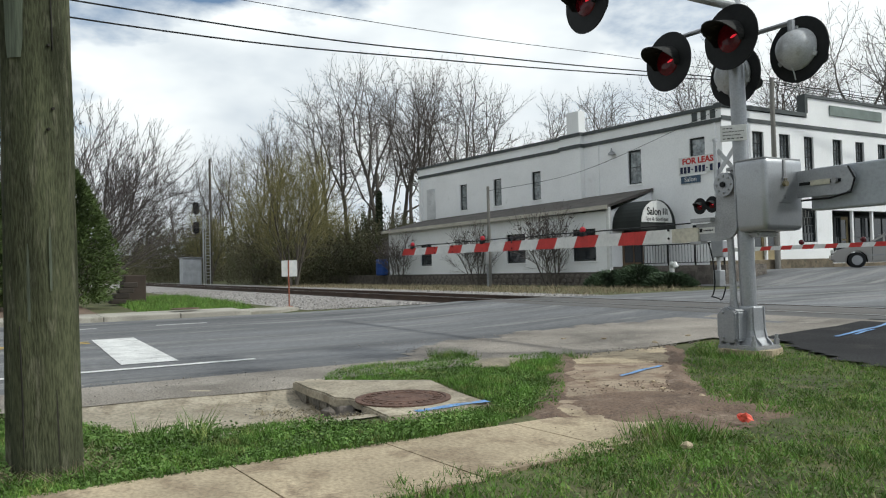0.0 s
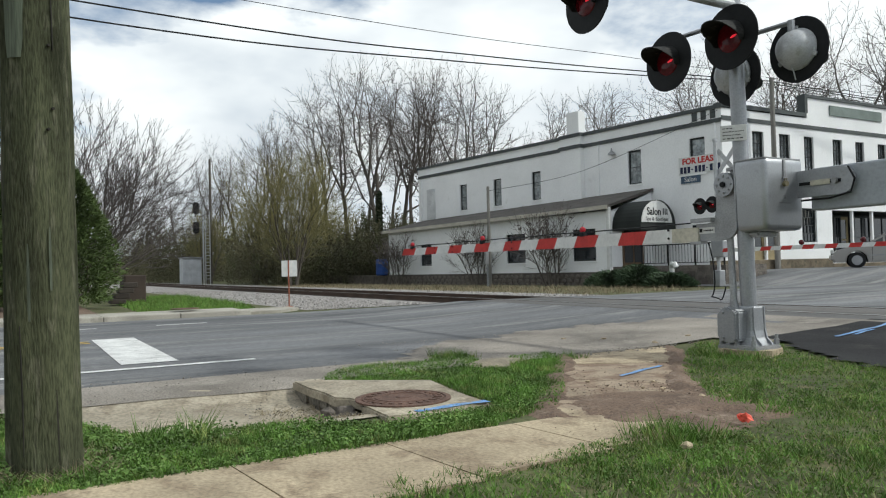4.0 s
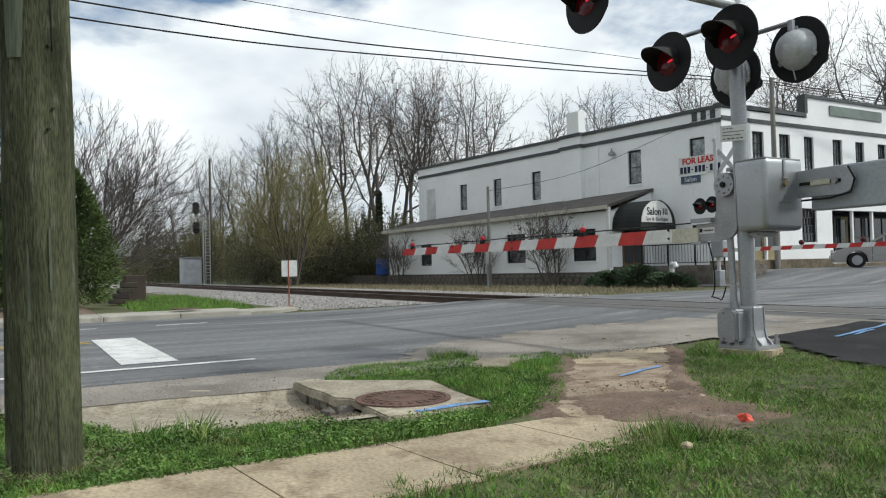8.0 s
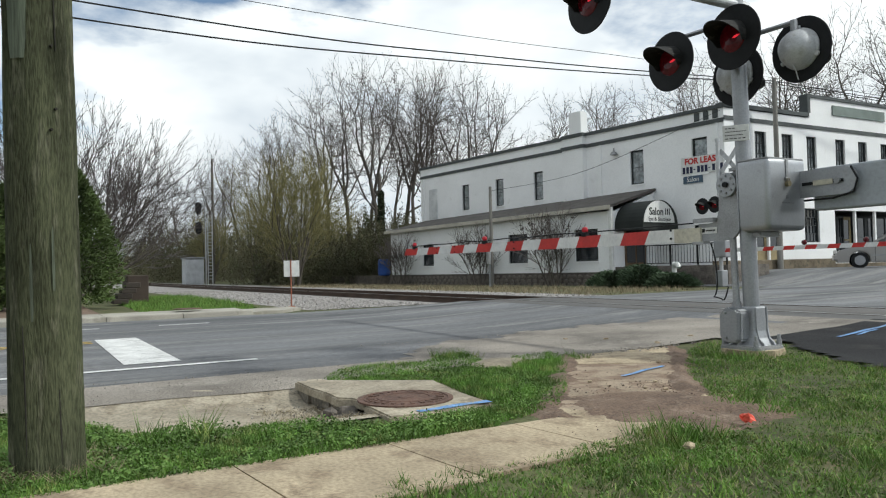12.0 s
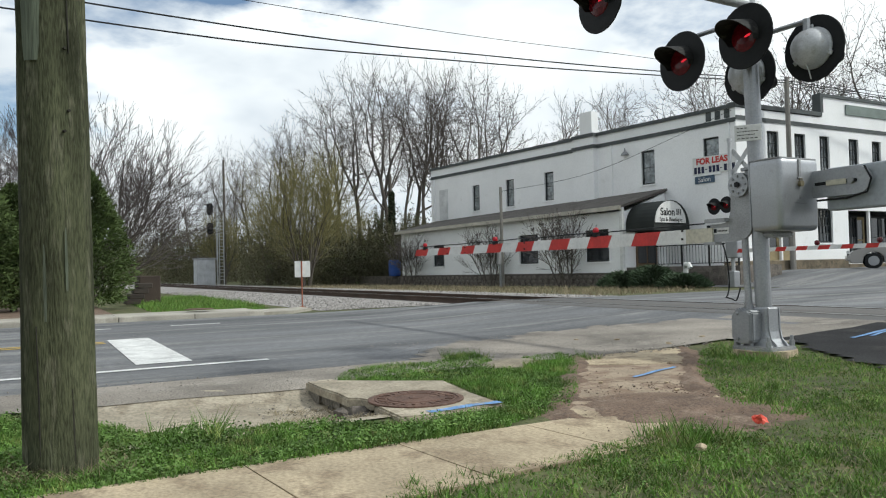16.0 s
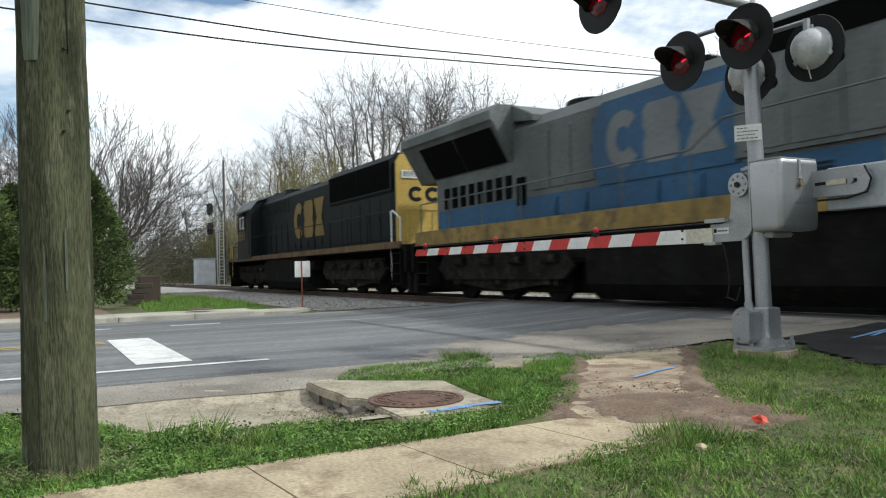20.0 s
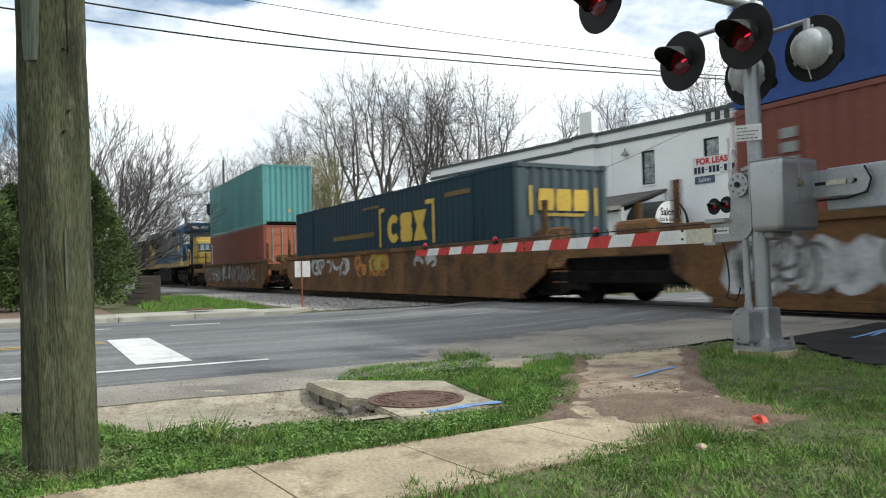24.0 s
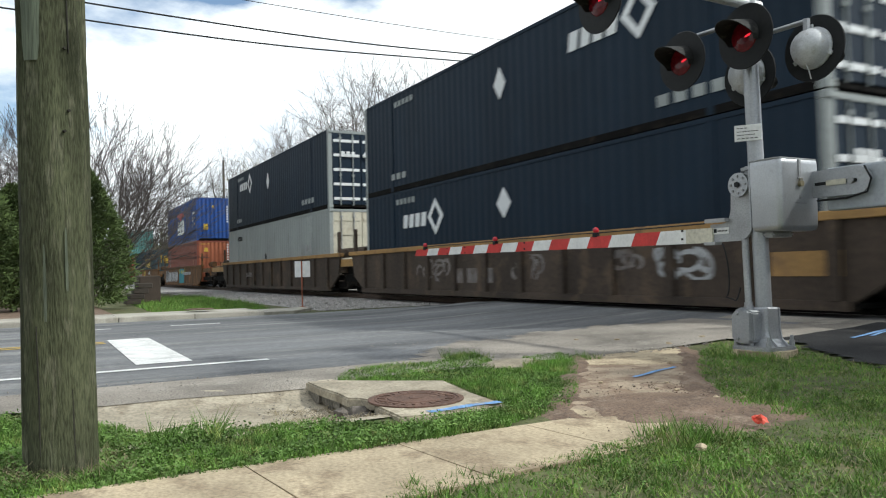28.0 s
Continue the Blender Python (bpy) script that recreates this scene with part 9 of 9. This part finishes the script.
# low juniper hedge before the porch
def juniper(cx, cy, rx, ry, h, seed):
    r = np.random.RandomState(seed)
    V, F = [], []
    for i in range(4200):
        a, f = r.rand() * 6.283, r.rand() ** 0.5
        x, y = cx + rx * f * math.cos(a), cy + ry * f * math.sin(a)
        z = h * (1 - f ** 2.5) * (0.5 + 0.5 * r.rand()) + 0.05
        c = np.array((x, y, z))
        u = np.array((math.cos(a), math.sin(a), r.uniform(-0.1, 0.8))) * r.uniform(0.08, 0.22)
        s = np.cross(u, r.randn(3))
        s = s / (np.linalg.norm(s) + 1e-9) * 0.035
        k = len(V)
        V += [tuple(c - s), tuple(c + s), tuple(c + u)]
        F.append((k, k + 1, k + 2))
    t = thing("juniper_shrub", "low spreading dark green juniper before the porch", "shrub", "junipers at the porch")
    bm = B()
    rod(bm, (cx, cy, 0), (cx, cy, h * 0.6), 0.05, n=6)
    part("stem", bm, BARK, t)
    sheet("foliage", V, F, EVERGREEN_L, t)


EVERGREEN_L = mat("juniper green", (0.075, 0.115, 0.06), 0.85, var=0.45, scale=2.0, fine=8, bump=0.0)
for s, sd in ((1.0, 1), (2.4, 2), (3.8, 3)):
    q = PO + SIDE * s + outw * 1.2
    juniper(q.x, q.y, 1.3, 0.9, (0.62, 0.85, 0.5)[sd - 1], sd)

# signs on the side wall
def wall_sign(name, label, s0, s1, z0, z1, material):
    bm = B()
    along_box(bm, END, SIDE, side_s(s0), side_s(s1), 0.01, 0.04, z0, z1)
    return tagged(part(name, bm, material), label, "sign")


def on_wall(s, z, d=0.045):
    p = END + SIDE * side_s(s) + outw * d
    return facing((p.x, p.y, z), SIDE)


lease = wall_sign("lease_sign", "white banner with red and black lettering on the wall", 2.2, 0.05, 4.90, 5.68, WHITE_R)
lease_t = text_mesh("FOR LEASE", 0.37, RED_R, lease, on_wall(1.12, 5.47), "banner_lettering", "red lettering", bold=0.015)
INK = mat("dark blue ink", (0.02, 0.025, 0.07), 0.7)
for i in range(11):
    bm = B()
    if i not in (3, 7):
        along_box(bm, END, SIDE, side_s(2.12) + 0.19 * i, side_s(2.12) + 0.19 * i + 0.14, 0.041, 0.046, 4.95, 5.24)
    else:
        along_box(bm, END, SIDE, side_s(2.12) + 0.19 * i, side_s(2.12) + 0.19 * i + 0.1, 0.041, 0.046, 5.08, 5.12)
    part("number_bar", bm, INK, lease)
shop = wall_sign("shop_sign", "dark blue shop sign under the banner", 2.1, 1.1, 4.5, 4.82, mat("dark slate blue", (0.06, 0.10, 0.15), 0.6))
text_mesh("Salon", 0.3, WHITE_R, shop, on_wall(1.6, 4.66), "sign_lettering")
bm = B()
for i in range(3):
    along_box(bm, END, SIDE, side_s(1.45) + 0.46 * i, side_s(1.45) + 0.46 * i + 0.26, 0.005, 0.03, 7.22, 7.6)
nb = part("painted_number", bm, TRIM_D)
tagged(nb, "dark painted number bars near the wall's corner", "painted number")
bm = B()
q = on_wall(6.0, 6.5, 0.15).translation
lathe(bm, [(0.2, -0.14), (0.17, -0.06), (0.05, 0.05), (0.03, 0.2)], Matrix.Translation(q), 14)
tagged(part("wall_lamp", bm, SILVER_D), "small grey cone wall lamp", "wall lamp")
for s in (7.0, 0.35):
    bm = B()
    along_box(bm, END, SIDE, side_s(s), side_s(s) + 0.07, 0.0, 0.08, 4.3, 7.0)
    tagged(part("drain_pipe", bm, WALL_W), "thin white pipe on the side wall", "pipe")
bm = B()
along_box(bm, END, SIDE, 0.35, 0.47, 0.0, 0.12, 4.2, 6.9)
tagged(part("downpipe", bm, WALL_W), "white downpipe near the far corner", "downpipe")

# parked silver car
car = thing("parked_car", "silver saloon car parked before the building", "car")
CARM = Matrix.Translation((-17.56, 31.3, 0.56)) @ Matrix.Rotation(radians(215), 4, "Z")
car.matrix_world = CARM
PAINT_S = mat("silver car paint", (0.34, 0.33, 0.315), 0.35, 0.4, var=0.05, bump=0.0)
bm = B()
prism(bm, [(-2.25, 0.32), (-2.3, 0.6), (-2.2, 0.88), (-1.5, 0.96), (0.95, 0.96), (1.6, 0.88), (2.1, 0.74), (2.27, 0.6), (2.29, 0.42), (2.2, 0.22), (1.80, 0.22), (1.74, 0.50), (1.58, 0.64), (1.40, 0.68), (1.20, 0.64), (1.05, 0.50), (1.0, 0.22), (-0.98, 0.22), (-1.04, 0.50), (-1.18, 0.64), (-1.38, 0.68), (-1.58, 0.64), (-1.72, 0.50), (-1.78, 0.24)], "y", -0.86, 0.86)
bmesh.ops.bevel(bm, geom=[e for e in bm.edges if abs(e.verts[0].co.y - e.verts[1].co.y) < 0.01], offset=0.05, segments=2, affect="EDGES")
part("body", bm, PAINT_S, car)
bm = B()
prism(bm, [(-1.75, 0.94), (-1.1, 1.36), (0.1, 1.40), (0.98, 0.95)], "y", -0.74, 0.74)
part("greenhouse", bm, GLASS_D, car, "dark car windows")
bm = B()
prism(bm, [(-1.2, 1.33), (-1.05, 1.41), (0.05, 1.43), (0.22, 1.37)], "y", -0.70, 0.70)
part("roof", bm, PAINT_S, car)
for x in (-1.38, 1.4):
    for s in (-1, 1):
        bm = B()
        rod(bm, (x, s * 0.66, 0.31), (x, s * 0.88, 0.31), 0.32, n=22)
        wl = part("wheel", bm, BLACK_P, car, "black tyre")
        bm = B()
        rod(bm, (x, s * 0.87, 0.31), (x, s * 0.892, 0.31), 0.2, n=18)
        part("rim", bm, SILVER, wl)
for y in (-0.62, 0.62):
    for x, mm_ in ((-2.28, RED_R), (2.27, WHITE_R)):
        bm = B()
        box(bm, x - 0.04, x + 0.04, y - 0.18, y + 0.18, 0.6, 0.76, 0.02)
        part("lamp", bm, mm_, car)
for xa, xb in ((-2.36, -2.2), (2.2, 2.36)):
    bm = B()
    box(bm, xa, xb, -0.84, 0.84, 0.33, 0.55, 0.04)
    part("bumper", bm, PAINT_S, car)

for x in (-0.55, 0.42, 1.0):
    for y in (-0.752, 0.742):
        bm = B()
        prism(bm, [(x - 0.04, 0.95), (x + 0.04, 0.95), (x - (0.72 if x > 0.9 else 0.0) + 0.03, 1.38), (x - (0.72 if x > 0.9 else 0.0) - 0.05, 1.38)], "y", y, y + 0.012)
        part("window_pillar", bm, PAINT_S, car)
for x in (-0.55, 0.85):
    for y in (-0.866, 0.858):
        bm = B()
        box(bm, x - 0.008, x + 0.008, y, y + 0.008, 0.28, 0.94)
        part("door_gap", bm, BLACK_P, car)
for y in (-0.868, 0.852):
    bm = B()
    box(bm, -0.95, 1.0, y, y + 0.016, 0.48, 0.53)
    part("side_moulding", bm, SILVER_D, car)
bm = B()
box(bm, 2.26, 2.31, -0.4, 0.4, 0.5, 0.62, 0.01)
part("grille", bm, BLACK_P, car)
bm = B()
prism(bm, [(0.55, 0.96), (0.75, 0.96), (0.72, 1.10), (0.58, 1.10)], "y", -0.98, -0.87)
part("wing_mirror", bm, PAINT_S, car)

# tan retaining wall at the corner lot
bm = B()
box(bm, -21.75, -21.45, 25.2, 33.2, 0.0, 0.98, 0.03)
box(bm, -21.75, -21.45, 33.21, 46.0, 0.0, 0.74, 0.03)
tagged(part("low_wall", bm, mat("tan rendered wall", (0.18, 0.145, 0.10), 0.9, var=0.35, second=(0.10, 0.09, 0.06), amount=0.5)), "low tan wall at the building's corner", "low wall", kind="structure")

# litter and stones in the near grass
bm = B()
bmesh.ops.create_icosphere(bm, subdivisions=2, radius=0.032, matrix=Matrix.Translation((-2.87, 3.57, 0.035)) @ Matrix.Diagonal((1.2, 0.8, 0.7, 1)))
for v in bm.verts:
    v.co += Vector((random.uniform(-1, 1), random.uniform(-1, 1), random.uniform(-1, 1))) * 0.014
tagged(part("survey_ribbon", bm, mat("fluorescent orange red ribbon", (0.95, 0.14, 0.09), 0.6)), "crumpled fluorescent orange ribbon in the grass", "ribbon")
rk = random.Random(9)
for x, y, s in ((-2.66, 2.88, 0.034), (-5.1, 5.15, 0.025), (-4.0, 4.1, 0.022), (-3.7, 3.9, 0.02), (-4.3, 4.3, 0.018), (-6.4, 7.0, 0.03), (-7.0, 6.2, 0.03), (-3.5, 4.2, 0.024), (-3.45, 3.95, 0.017), (-4.6, 3.9, 0.016), (-7.4, 5.9, 0.028), (-3.6, 4.05, 0.03), (-3.3, 4.05, 0.02), (-4.12, 4.02, 0.015), (-6.25, 6.3, 0.035)):
    bm = B()
    bmesh.ops.create_icosphere(bm, subdivisions=1, radius=s, matrix=Matrix.Translation((x, y, lift(x, y) + s * 0.3)) @ Matrix.Rotation(rk.random() * 6, 4, "Z") @ Matrix.Diagonal((1.2, 0.9, 0.6, 1)))
    for v in bm.verts:
        v.co += Vector((rk.uniform(-1, 1), rk.uniform(-1, 1), rk.uniform(-1, 1))) * s * 0.22
    tagged(part("stone", bm, CONCRETE), "small pale loose stone on the ground", "stone", "loose stones")


# ---- what moves ----
def place_at(x23, t):
    s = t - 23.0
    ahead = 0.62 * float(1 - smooth01(21.4, 23.5, t))      # the train slows a little in between
    return pose(x23 - 14.083 * s + 0.0058 * s * s - ahead, TRACK_Y, RAIL_Z)


def motions():
    for ob, x23 in MOVING:
        walk(ob, [(t, place_at(x23, t)) for t in (0.0, 4.0, 8.0, 12.0, 16.0, 18.0, 20.0, 21.4, 22.0, 22.5, 23.0, 23.5, 25.0, 26.5, 28.0)])


motions()
